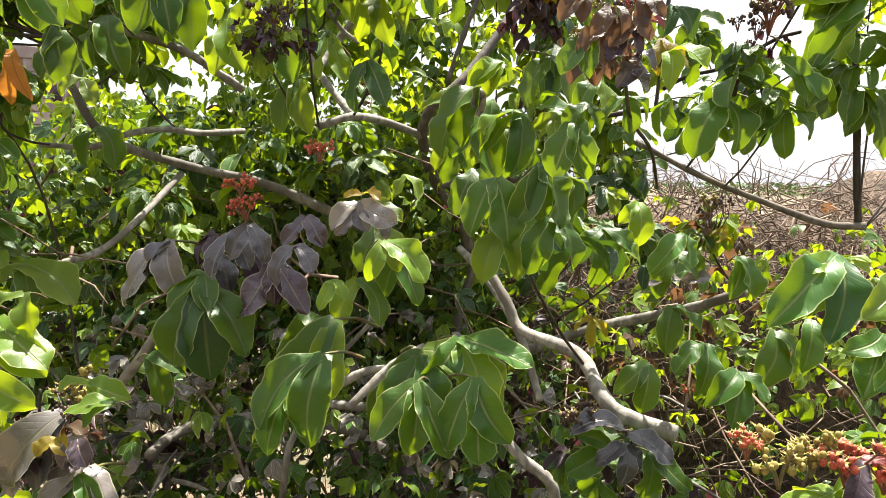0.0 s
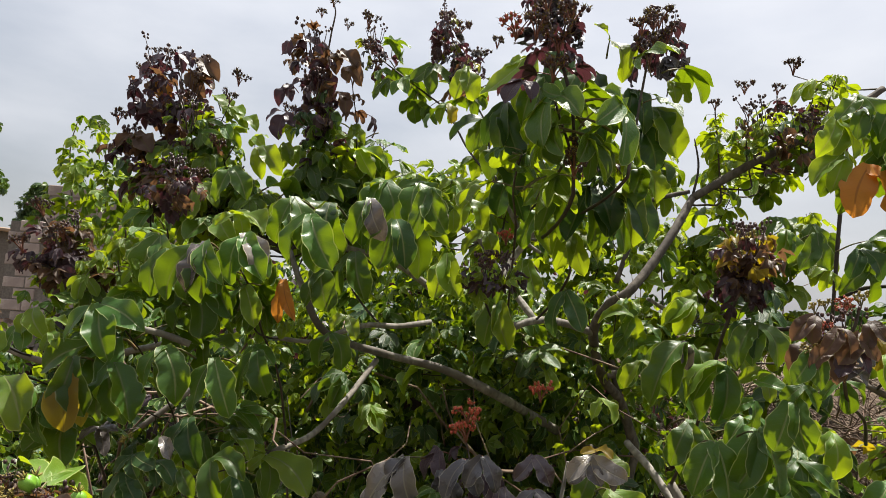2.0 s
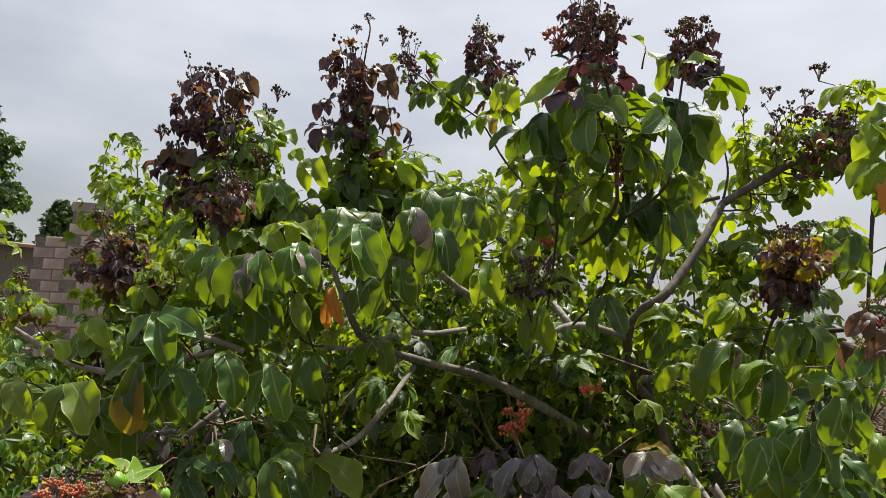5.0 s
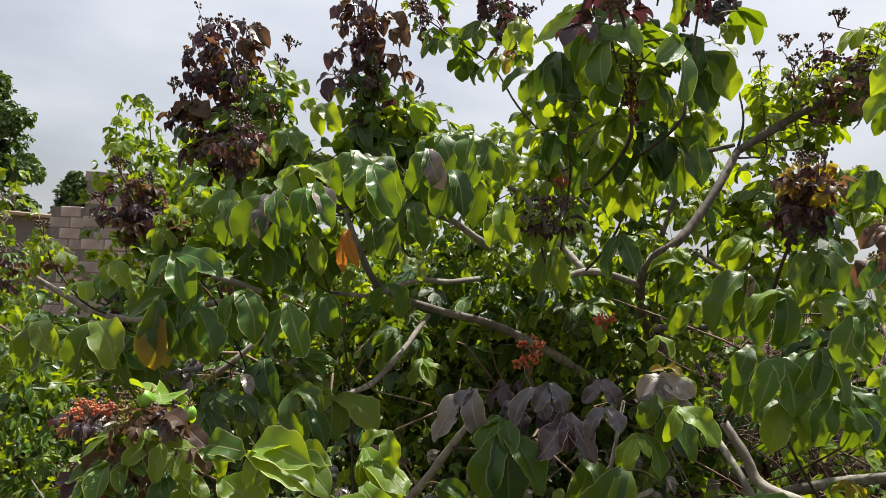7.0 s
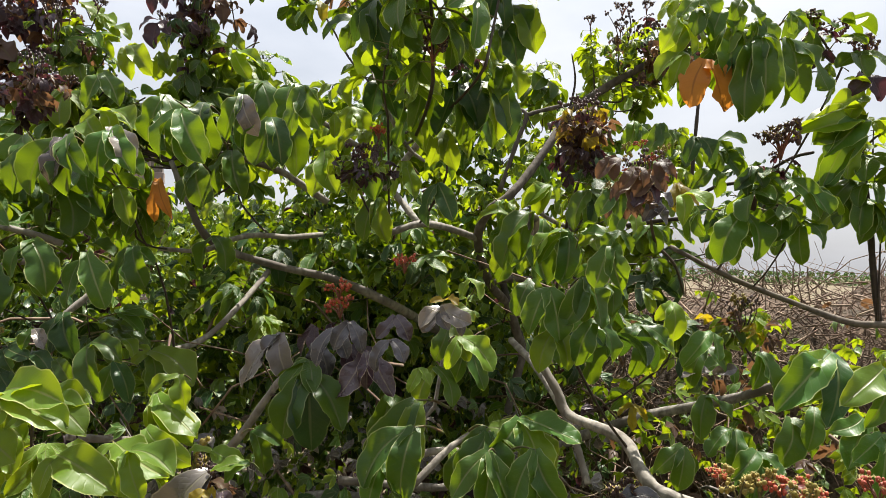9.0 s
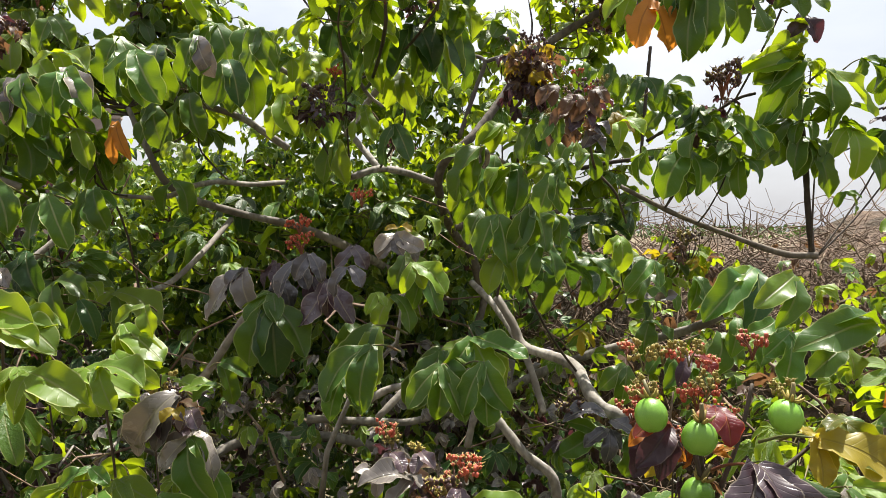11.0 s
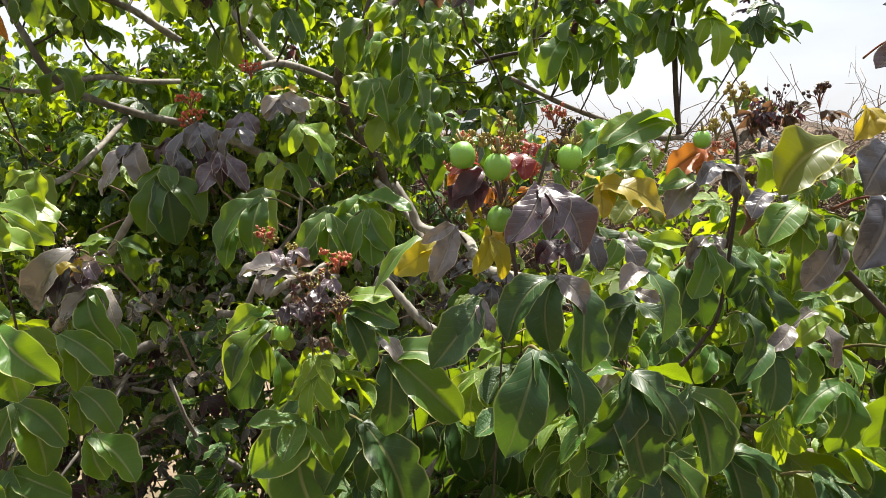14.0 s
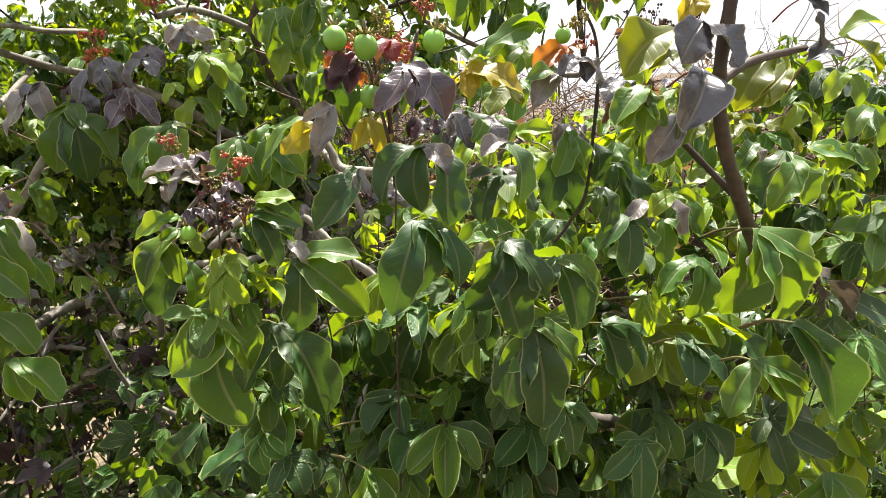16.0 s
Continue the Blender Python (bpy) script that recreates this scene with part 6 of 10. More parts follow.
shoot(center, 0.004, (0.902, 1.2, 1.74), (0.907, 1.2, 1.854), 16, .045, ("wine", "dark", "green",), "dark", 302, .04, root=((0.678, 1.1, 1.424), (0.79, 1.15, 1.558)))
shoot(center, 0.004, (0.467, 1, 1.574), (0.457, 1, 1.704), 16, .05, ("wine", "green", "green",), "dark", 303, .04, root=((0.476, 1.168, 1.484), (0.472, 1.084, 1.518)))
shoot(center, 0.004, (0.416, 1.1, 1.573), (0.424, 1.1, 1.649), 12, .05, ("green", "green",), "", 304, .04, root=((0.414, 1.184, 1.513), (0.415, 1.142, 1.537)))
shoot(center, 0.004, (0.668, 1.1, 1.641), (0.655, 1.1, 1.791), 14, .05, ("lime", "green", "green",), "", 305, .04, root=((0.667, 1.104, 1.425), (0.667, 1.102, 1.52)))
flowers(center, (0.457, 1, 1.699), .06, "dark")
flowers(center, (0.862, 1.15, 1.707), .06, "dark")
palm(center, (-1.064, 1.18, 2.161), ("wine", (-1.124, 1.165, 2.104)), ("wine", (-1.099, 1.165, 2.097)))
palm(center, (-1.032, 1.18, 2.161), ("wine", (-0.977, 1.165, 2.119)), ("wine", (-1.002, 1.165, 2.112)))
palm(center, (-0.978, 1.18, 2.152), ("bronze", (-0.905, 1.165, 2.085)), ("bronze", (-0.937, 1.165, 2.095)))
palm(center, (-0.99, 1.18, 2.119), ("bronze", (-0.92, 1.165, 2.069)), ("bronze", (-0.946, 1.165, 2.057)))
palm(center, (-1.082, 1.18, 2.101), ("bronze", (-1.04, 1.165, 2.047)), ("bronze", (-1.079, 1.165, 2.06)), ("orange", (-1.027, 1.165, 2.045)))
palm(center, (-1.119, 1.18, 2.059), ("wine", (-1.127, 1.165, 2.015)), ("wine", (-1.091, 1.165, 2.012)))
palm(center, (-1.079, 1.18, 2.051), ("wine", (-1.095, 1.165, 2.004)), ("wine", (-1.051, 1.165, 1.996)))
palm(center, (-1.054, 1.18, 2.043), ("wine", (-1.011, 1.165, 1.988)), ("wine", (-0.984, 1.165, 2.006)))
palm(center, (-0.922, 1.18, 2.061), ("lime", (-0.863, 1.165, 2.03)), ("lime", (-0.88, 1.165, 2.013)))
palm(center, (-0.884, 1.18, 2.03), ("lime", (-0.841, 1.165, 1.989)), ("lime", (-0.833, 1.167, 2.013)), ("lime", (-0.877, 1.17, 1.995)))
palm(center, (-0.847, 1.18, 2.007), ("lime", (-0.8, 1.165, 1.978)), ("lime", (-0.825, 1.165, 1.97)))
palm(center, (-0.866, 1.18, 1.982), ("lime", (-0.838, 1.165, 1.937)), ("lime", (-0.825, 1.169, 1.971)), ("lime", (-0.873, 1.167, 1.945)))
palm(center, (-0.811, 1.18, 1.966), ("lime", (-0.777, 1.165, 1.935)), ("lime", (-0.772, 1.167, 1.961)), ("lime", (-0.808, 1.168, 1.937)))
palm(center, (-0.952, 1.18, 2.021), ("green", (-0.964, 1.165, 1.972)), ("green", (-0.922, 1.165, 1.966)))
palm(center, (-1.016, 1.18, 1.98), ("wine", (-1.037, 1.165, 1.935)), ("wine", (-0.994, 1.165, 1.93)))
palm(center, (-0.916, 1.18, 1.977), ("green", (-0.91, 1.165, 1.924)), ("green", (-0.874, 1.165, 1.935)))
palm(center, (-0.989, 1.18, 1.957), ("bronze", (-1, 1.165, 1.915)), ("bronze", (-0.959, 1.165, 1.911)))
palm(center, (-1.135, 1.18, 1.967), ("bronze", (-1.171, 1.165, 1.929)), ("bronze", (-1.122, 1.165, 1.915)))
palm(center, (-1.11, 1.18, 1.959), ("bronze", (-1.068, 1.165, 1.91)))
palm(center, (-1.143, 1.18, 1.918), ("dark", (-1.144, 1.165, 1.864)), ("dark", (-1.112, 1.165, 1.868)))
palm(center, (-0.719, 1.18, 2.185), ("wine", (-0.756, 1.165, 2.145)), ("wine", (-0.735, 1.165, 2.14)), ("wine", (-0.705, 1.165, 2.148)), ("wine", (-0.663, 1.165, 2.153)))
palm(center, (-0.742, 1.18, 2.141), ("bronze", (-0.718, 1.165, 2.096)), ("bronze", (-0.748, 1.165, 2.122)))
palm(center, (-0.711, 1.18, 2.144), ("bronze", (-0.677, 1.165, 2.102)), ("bronze", (-0.692, 1.165, 2.133)))
palm(center, (-0.628, 1.18, 2.156), ("bronze", (-0.571, 1.165, 2.106)), ("bronze", (-0.59, 1.165, 2.126)))
palm(center, (-0.648, 1.18, 2.147), ("bronze", (-0.624, 1.165, 2.096)), ("bronze", (-0.611, 1.169, 2.124)), ("bronze", (-0.658, 1.169, 2.112)))
palm(center, (-0.608, 1.18, 2.12), ("bronze", (-0.562, 1.165, 2.069)), ("bronze", (-0.591, 1.165, 2.076)))
palm(center, (-0.708, 1.18, 2.097), ("wine", (-0.73, 1.165, 2.062)), ("wine", (-0.681, 1.165, 2.052)))
palm(center, (-0.738, 1.18, 2.084), ("wine", (-0.753, 1.165, 2.029)), ("wine", (-0.724, 1.165, 2.036)))
palm(center, (-0.668, 1.18, 2.102), ("wine", (-0.627, 1.165, 2.053)), ("wine", (-0.661, 1.165, 2.051)))
palm(center, (-0.623, 1.18, 2.065), ("bronze", (-0.596, 1.165, 2.004)), ("bronze", (-0.629, 1.165, 2.013)))
palm(center, (-0.681, 1.18, 2.047), ("bronze", (-0.65, 1.165, 2.01)), ("bronze", (-0.696, 1.165, 2.01)))
palm(center, (-0.717, 1.18, 1.994), ("lime", (-0.743, 1.165, 1.954)), ("lime", (-0.714, 1.165, 1.945)))
palm(center, (-0.735, 1.18, 1.95), ("lime", (-0.737, 1.165, 1.887)), ("lime", (-0.708, 1.165, 1.895)))
palm(center, (-0.698, 1.18, 1.945), ("lime", (-0.721, 1.165, 1.906)), ("lime", (-0.689, 1.165, 1.895)))
palm(center, (-0.741, 1.18, 2.019), ("wine", (-0.748, 1.165, 1.954)), ("wine", (-0.707, 1.17, 1.979)), ("wine", (-0.783, 1.168, 1.998)))
palm(center, (-0.627, 1.18, 2.022), ("green", (-0.612, 1.165, 1.977)), ("green", (-0.638, 1.165, 1.986)))
palm(center, (-0.575, 1.18, 1.992), ("lime", (-0.548, 1.165, 1.948)), ("lime", (-0.58, 1.165, 1.952)))
palm(center, (-0.67, 1.18, 1.999), ("wine", (-0.673, 1.165, 1.944)), ("wine", (-0.639, 1.165, 1.943)))
palm(center, (-0.694, 1.18, 2.015), ("dark", (-0.701, 1.165, 1.974)), ("dark", (-0.66, 1.165, 1.976)))
palm(front, (-0.004, 0.55, 1.32), ("green", (-0.039, 0.535, 1.274)), ("green", (-0.008, 0.535, 1.263)), ("green", (0.025, 0.535, 1.262)), wide=0.95)
palm(front, (0.043, 0.55, 1.324), ("green", (0.021, 0.535, 1.268)), ("green", (0.073, 0.535, 1.275)), ("green", (0.047, 0.535, 1.257)), wide=0.95)
palm(front, (-0.082, 0.55, 1.341), ("green", (-0.131, 0.535, 1.28)), ("green", (-0.091, 0.535, 1.267)), wide=0.95)
palm(front, (-0.113, 0.55, 1.305), ("green", (-0.126, 0.535, 1.258)), ("green", (-0.086, 0.535, 1.272)), wide=0.95)
shoot(center, 0.004, (0.005, 1.86, 1.722), (-0.035, 1.86, 1.983), 26, .068, ("lime", "green", "lime",), "", 401, .03, root=((-0.015, 1.78, 1.501), (-0.005, 1.82, 1.598)))
shoot(center, 0.004, (0.177, 1.86, 1.639), (0.19, 1.86, 1.862), 26, .068, ("lime", "green", "lime",), "", 402, .03, root=((0.191, 1.7, 1.618), (0.184, 1.78, 1.619)))
shoot(center, 0.004, (0.276, 1.86, 1.76), (0.305, 1.86, 1.983), 26, .068, ("lime", "green", "lime",), "", 403, .03, root=((0.191, 1.7, 1.618), (0.233, 1.78, 1.675)))
shoot(center, 0.004, (0.377, 1.86, 1.643), (0.407, 1.86, 1.847), 26, .068, ("lime", "green", "lime",), "", 404, .03, root=((0.191, 1.7, 1.618), (0.284, 1.78, 1.616)))
shoot(center, 0.004, (-0.347, 1.86, 1.806), (-0.317, 1.86, 2.018), 26, .068, ("lime", "green", "lime",), "", 405, .03, root=((-0.337, 1.45, 1.779), (-0.342, 1.655, 1.768)))
shoot(center, 0.004, (-0.457, 1.86, 1.876), (-0.498, 1.86, 2.072), 26, .068, ("lime", "green", "lime",), "", 406, .03, root=((-0.337, 1.45, 1.779), (-0.397, 1.655, 1.801)))
shoot(center, 0.004, (-0.169, 1.86, 1.755), (-0.175, 1.86, 1.983), 26, .068, ("lime", "green", "lime",), "", 407, .03, root=((-0.015, 1.78, 1.501), (-0.092, 1.82, 1.61)))
shoot(center, 0.004, (0.474, 1.86, 1.762), (0.504, 1.86, 1.932), 26, .068, ("lime", "green", "lime",), "", 408, .03, root=((0.191, 1.7, 1.618), (0.332, 1.78, 1.669)))
shoot(center, 0.004, (-0.208, 1.86, 1.93), (-0.249, 1.86, 2.142), 26, .068, ("lime", "green", "lime",), "", 409, .03, root=((0.044, 1.538, 1.887), (-0.082, 1.699, 1.884)))
shoot(center, 0.004, (0.103, 1.86, 1.931), (0.082, 1.86, 2.139), 26, .068, ("lime", "green", "lime",), "", 410, .03, root=((0.048, 1.54, 1.901), (0.076, 1.7, 1.896)))
shoot(center, 0.004, (-0.602, 1.86, 1.875), (-0.644, 1.86, 2.055), 26, .068, ("lime", "green", "lime",), "", 411, .03, root=((-0.337, 1.45, 1.779), (-0.47, 1.655, 1.797)))
shoot(center, 0.004, (0.322, 1.86, 1.983), (0.335, 1.86, 2.155), 26, .068, ("lime", "green", "lime",), "", 412, .03, root=((0.221, 1.546, 1.955), (0.271, 1.703, 1.949)))
shoot(center, 0.004, (-0.053, 1.86, 2.018), (-0.075, 1.86, 2.229), 26, .068, ("lime", "green", "lime",), "", 413, .03, root=((0.013, 1.55, 1.921), (-0.02, 1.705, 1.949)))
shoot(center, 0.004, (0.263, 1.86, 1.504), (0.277, 1.86, 1.675), 26, .068, ("lime", "green", "lime",), "", 414, .03, root=((0.162, 1.65, 1.488), (0.213, 1.755, 1.482)))
shoot(center, 0.004, (0.445, 1.86, 1.509), (0.459, 1.86, 1.661), 26, .068, ("lime", "green", "lime",), "", 415, .03, root=((0.267, 1.65, 1.521), (0.356, 1.755, 1.498)))
shoot(center, 0.004, (0.061, 1.86, 1.516), (0.075, 1.86, 1.672), 26, .068, ("lime", "green", "lime",), "", 416, .03, root=((-0.007, 1.778, 1.475), (0.027, 1.819, 1.489)))
shoot(front, 0.0022, (0.791, 0.5, 1.267), (0.773, 0.5, 1.38), 18, .042, ("green", "dark", "green",), "", 461, .03, root=((0.841, 0.72, 0), (0.811, 0.62, 0.967)))
shoot(front, 0.0022, (0.888, 0.55, 1.277), (0.881, 0.55, 1.405), 18, .042, ("green", "dark", "green",), "", 462, .03, root=((0.938, 0.77, 0), (0.908, 0.67, 0.977)))
shoot(front, 0.0022, (0.719, 0.5, 1.323), (0.709, 0.5, 1.41), 18, .042, ("green", "dark", "green",), "", 463, .03, root=((0.769, 0.72, 0), (0.739, 0.62, 1.023)))
shoot(front, 0.0022, (0.868, 0.5, 1.192), (0.855, 0.5, 1.279), 18, .042, ("green", "dark", "green",), "", 464, .03, root=((0.918, 0.72, 0), (0.888, 0.62, 0.892)))
shoot(front, 0.0022, (0.732, 0.45, 1.161), (0.717, 0.45, 1.251), 18, .042, ("green", "dark", "green",), "", 465, .03, root=((0.782, 0.67, 0), (0.752, 0.57, 0.861)))
palm(left, (-0.569, 0.42, 1.376), ("bronze", (-0.579, 0.408, 1.357)), ("bronze", (-0.553, 0.408, 1.351)), ("bronze", (-0.541, 0.408, 1.363)))
palm(left, (-0.604, 0.42, 1.365), ("bronze", (-0.617, 0.408, 1.347)), ("bronze", (-0.593, 0.408, 1.344)))
palm(left, (-0.538, 0.42, 1.41), ("bronze", (-0.503, 0.408, 1.404)), ("bronze", (-0.542, 0.408, 1.408)))
palm(left, (-0.51, 0.42, 1.4), ("bronze", (-0.477, 0.408, 1.387)), ("bronze", (-0.495, 0.408, 1.39)))
palm(left, (-0.546, 0.42, 1.399), ("purple", (-0.52, 0.408, 1.389)), ("purple", (-0.543, 0.408, 1.386)))
palm(left, (-0.501, 0.42, 1.38), ("bronze", (-0.474, 0.408, 1.365)), ("bronze", (-0.498, 0.408, 1.368)))
palm(left, (-0.514, 0.42, 1.379), ("bronze", (-0.52, 0.408, 1.373)), ("bronze", (-0.511, 0.41, 1.368)))
palm(left, (-0.586, 0.42, 1.356), ("bronze", (-0.59, 0.408, 1.332)), ("bronze", (-0.568, 0.408, 1.34)))
palm(left, (-0.55, 0.42, 1.362), ("bronze", (-0.544, 0.408, 1.343)), ("bronze", (-0.526, 0.408, 1.35)))
palm(left, (-0.531, 0.42, 1.354), ("dark", (-0.536, 0.408, 1.324)), ("dark", (-0.513, 0.408, 1.329)))
palm(left, (-0.575, 0.42, 1.336), ("dark", (-0.584, 0.408, 1.313)), ("dark", (-0.554, 0.408, 1.317)))
palm(left, (-0.605, 0.42, 1.338), ("dark", (-0.617, 0.408, 1.314)), ("dark", (-0.588, 0.408, 1.32)))
palm(left, (-0.506, 0.42, 1.352), ("lime", (-0.504, 0.408, 1.319)), ("lime", (-0.476, 0.408, 1.33)), ("lime", (-0.484, 0.408, 1.34)))
palm(left, (-0.468, 0.42, 1.356), ("lime", (-0.471, 0.408, 1.382)), ("lime", (-0.413, 0.408, 1.329)), ("lime", (-0.44, 0.408, 1.33)))
palm(left, (-0.438, 0.42, 1.383), ("lime", (-0.39, 0.408, 1.396)), ("lime", (-0.371, 0.408, 1.384)), ("lime", (-0.364, 0.408, 1.36)), ("lime", (-0.434, 0.408, 1.357)))
palm(left, (-0.491, 0.42, 1.381), ("green", (-0.447, 0.408, 1.376)), ("green", (-0.436, 0.408, 1.387)))
palm(left, (-0.668, 0.7, 1.382), ("dark", (-0.689, 0.688, 1.354)), ("dark", (-0.649, 0.688, 1.354)), ("dark", (-0.622, 0.688, 1.371)))
palm(left, (-0.633, 0.7, 1.378), ("dark", (-0.619, 0.688, 1.347)), ("dark", (-0.593, 0.688, 1.353)))
palm(left, (-0.679, 0.7, 1.351), ("dark", (-0.673, 0.688, 1.316)), ("dark", (-0.643, 0.688, 1.322)))
palm(left, (-0.594, 0.7, 1.37), ("green", (-0.606, 0.688, 1.337)), ("green", (-0.563, 0.688, 1.341)))
palm(left, (-0.549, 0.7, 1.392), ("green", (-0.522, 0.688, 1.33)), ("green", (-0.493, 0.688, 1.369)))
palm(left, (-0.57, 0.7, 1.334), ("dark", (-0.578, 0.688, 1.31)), ("dark", (-0.537, 0.688, 1.314)))
flowers(left, (-0.586, 0.42, 1.414), .014, "dark")
flowers(left, (-0.569, 0.41, 1.396), .012, "ochre")
flowers(left, (-0.552, 0.41, 1.389), .010, "ochre")
flowers(left, (-0.633, 0.42, 1.401), .016, "red")
flowers(left, (-0.612, 0.42, 1.398), .015, "red")
flowers(left, (-0.684, 0.7, 1.389), .02, "ochre")
flowers(left, (-0.592, 0.4, 1.316), .014, "red")
flowers(left, (-0.58, 0.4, 1.328), .012, "red")
fruit(left, (-0.558, 0.42, 1.422), 0.015, (20,0))
palm(center, (0.13, 0.5, 1.607), ("bronze", (0.114, 0.49, 1.583)), ("bronze", (0.135, 0.49, 1.583)))
palm(center, (0.146, 0.5, 1.604), ("bronze", (0.127, 0.49, 1.578)), ("bronze", (0.155, 0.49, 1.583)))
palm(center, (0.113, 0.5, 1.616), ("bronze", (0.093, 0.49, 1.595)), ("bronze", (0.107, 0.49, 1.592)))
palm(center, (0.138, 0.5, 1.592), ("wine", (0.127, 0.49, 1.567)), ("wine", (0.147, 0.49, 1.571)))
palm(center, (0.126, 0.5, 1.589), ("bronze", (0.106, 0.49, 1.57)), ("bronze", (0.127, 0.49, 1.563)))
palm(center, (0.113, 0.5, 1.588), ("green", (0.094, 0.49, 1.56)), ("green", (0.114, 0.49, 1.557)))
palm(center, (0.154, 0.5, 1.614), ("bronze", (0.163, 0.49, 1.596)), ("bronze", (0.147, 0.49, 1.591)))
flowers(center, (0.134, 0.5, 1.624), .010, "red")
flowers(center, (0.12, 0.5, 1.62), .010, "ochre")
shoot(center, 0.003, (-0.861, 0.8, 1.36), (-0.889, 0.8, 1.451), 16, .058, ("dark", "green", "green",), "", 501, .03, root=((-0.965, 1.1, 1.329), (-0.913, 0.95, 1.326)), skip=(2,))
shoot(center, 0.003, (-0.729, 0.85, 1.309), (-0.75, 0.85, 1.405), 16, .058, ("dark", "green", "green",), "", 502, .03, root=((-0.597, 0.97, 1.343), (-0.663, 0.91, 1.315)), skip=(2, 4, 6, 7, 10, 11, 12, 13, 14, 15,))
shoot(center, 0.003, (-0.688, 0.92, 1.338), (-0.707, 0.92, 1.434), 16, .058, ("dark", "green", "green",), "", 503, .03, root=((-0.597, 0.97, 1.343), (-0.642, 0.945, 1.334)), skip=(4, 7, 10, 11, 12, 13, 14, 15,))
shoot(center, 0.003, (-0.819, 0.85, 1.432), (-0.839, 0.85, 1.518), 16, .058, ("dark", "green", "green",), "", 505, .03, root=((-0.597, 0.97, 1.343), (-0.708, 0.91, 1.372)), skip=(1, 3, 4, 5, 6, 7, 8, 9, 10, 11, 12, 13, 14,))
shoot(center, 0.003, (-0.926, 0.78, 1.394), (-0.948, 0.78, 1.476), 16, .058, ("dark", "green", "green",), "", 506, .03, root=((-0.965, 1.1, 1.329), (-0.946, 0.94, 1.342)), skip=(6, 9, 12, 13, 14, 15,))
palm(center, (0.282, 0.97, 1.928), ("lime", (0.251, 0.958, 1.868)), ("lime", (0.3, 0.958, 1.862)))
palm(center, (0.312, 0.97, 1.966), ("green", (0.278, 0.958, 1.923)), ("green", (0.33, 0.958, 1.9)))
palm(center, (0.354, 0.97, 1.943), ("green", (0.33, 0.958, 1.889)), ("green", (0.37, 0.958, 1.883)))
palm(center, (0.395, 0.97, 1.875), ("green", (0.361, 0.958, 1.833)), ("green", (0.392, 0.958, 1.806)), ("green", (0.412, 0.958, 1.828)))
palm(center, (0.402, 0.97, 1.814), ("green", (0.375, 0.958, 1.752)), ("green", (0.407, 0.958, 1.768)))
palm(center, (0.294, 0.97, 1.871), ("lime", (0.245, 0.958, 1.823)), ("lime", (0.271, 0.958, 1.812)))
palm(center, (0.323, 0.97, 1.943), ("green", (0.305, 0.958, 1.89)), ("green", (0.335, 0.958, 1.889)))
palm(center, (0.383, 0.97, 1.959), ("green", (0.36, 0.958, 1.905)), ("green", (0.404, 0.958, 1.904)))
palm(center, (0.213, 0.97, 1.757), ("green", (0.199, 0.958, 1.705)), ("green", (0.216, 0.958, 1.705)))
palm(center, (0.256, 0.97, 1.753), ("green", (0.228, 0.958, 1.694)), ("green", (0.269, 0.958, 1.695)))
palm(center, (0.313, 0.97, 1.731), ("dark", (0.295, 0.958, 1.685)), ("dark", (0.339, 0.958, 1.686)))
palm(center, (0.405, 0.97, 1.683), ("dark", (0.371, 0.958, 1.643)), ("dark", (0.39, 0.958, 1.633)), ("dark", (0.415, 0.958, 1.645)))
palm(center, (0.375, 0.97, 1.909), ("lime", (0.351, 0.958, 1.861)), ("lime", (0.387, 0.96, 1.869)))
palm(center, (0.409, 0.97, 1.925), ("green", (0.385, 0.958, 1.866)), ("green", (0.415, 0.958, 1.861)))
palm(center, (0.365, 0.97, 1.865), ("dark", (0.342, 0.958, 1.817)), ("dark", (0.376, 0.958, 1.811)))
shoot(center, 0.003, (-0.605, 1.55, 1.473), (-0.596, 1.55, 1.624), 18, .06, ("green", "green", "dark", "lime",), "", 541, .03, root=((-0.373, 1.44, 1.453), (-0.489, 1.495, 1.448)))
shoot(center, 0.003, (-0.433, 1.5, 1.422), (-0.425, 1.5, 1.587), 18, .06, ("green", "green", "dark", "lime",), "", 542, .03, root=((-0.321, 1.48, 1.426), (-0.377, 1.49, 1.417)))
shoot(center, 0.003, (-0.251, 1.5, 1.458), (-0.246, 1.5, 1.624), 18, .06, ("green", "green", "dark", "lime",), "", 543, .03, root=((-0.294, 1.5, 1.413), (-0.273, 1.5, 1.431)))
shoot(center, 0.003, (0.191, 1.2, 1.362), (0.187, 1.2, 1.497), 18, .06, ("green", "green", "dark", "lime",), "", 546, .03, root=((0.079, 1.094, 1.327), (0.135, 1.147, 1.335)), skip=(9, 10, 11, 12, 13, 14, 15, 16, 17,))
shoot(center, 0.003, (0.322, 1.3, 1.413), (0.315, 1.3, 1.544), 18, .06, ("green", "green", "dark", "lime",), "", 550, .03, root=((0.118, 1.34, 1.22), (0.22, 1.32, 1.3)), skip=(8,))
shoot(center, 0.003, (-0.623, 1.4, 1.36), (-0.609, 1.4, 1.488), 18, .06, ("green", "green", "dark", "lime",), "", 551, .03, root=((-0.568, 1.16, 1.388), (-0.596, 1.28, 1.359)))
shoot(front, 0.0022, (0.096, 0.36, 0.976), (0.094, 0.36, 1.075), 14, .05, ("green", "dark", "green",), "", 571, .03, root=((0.146, 0.58, 0), (0.116, 0.48, 0.676)), skip=(1, 2, 4, 5, 6, 7, 8, 9, 10, 11, 12,))
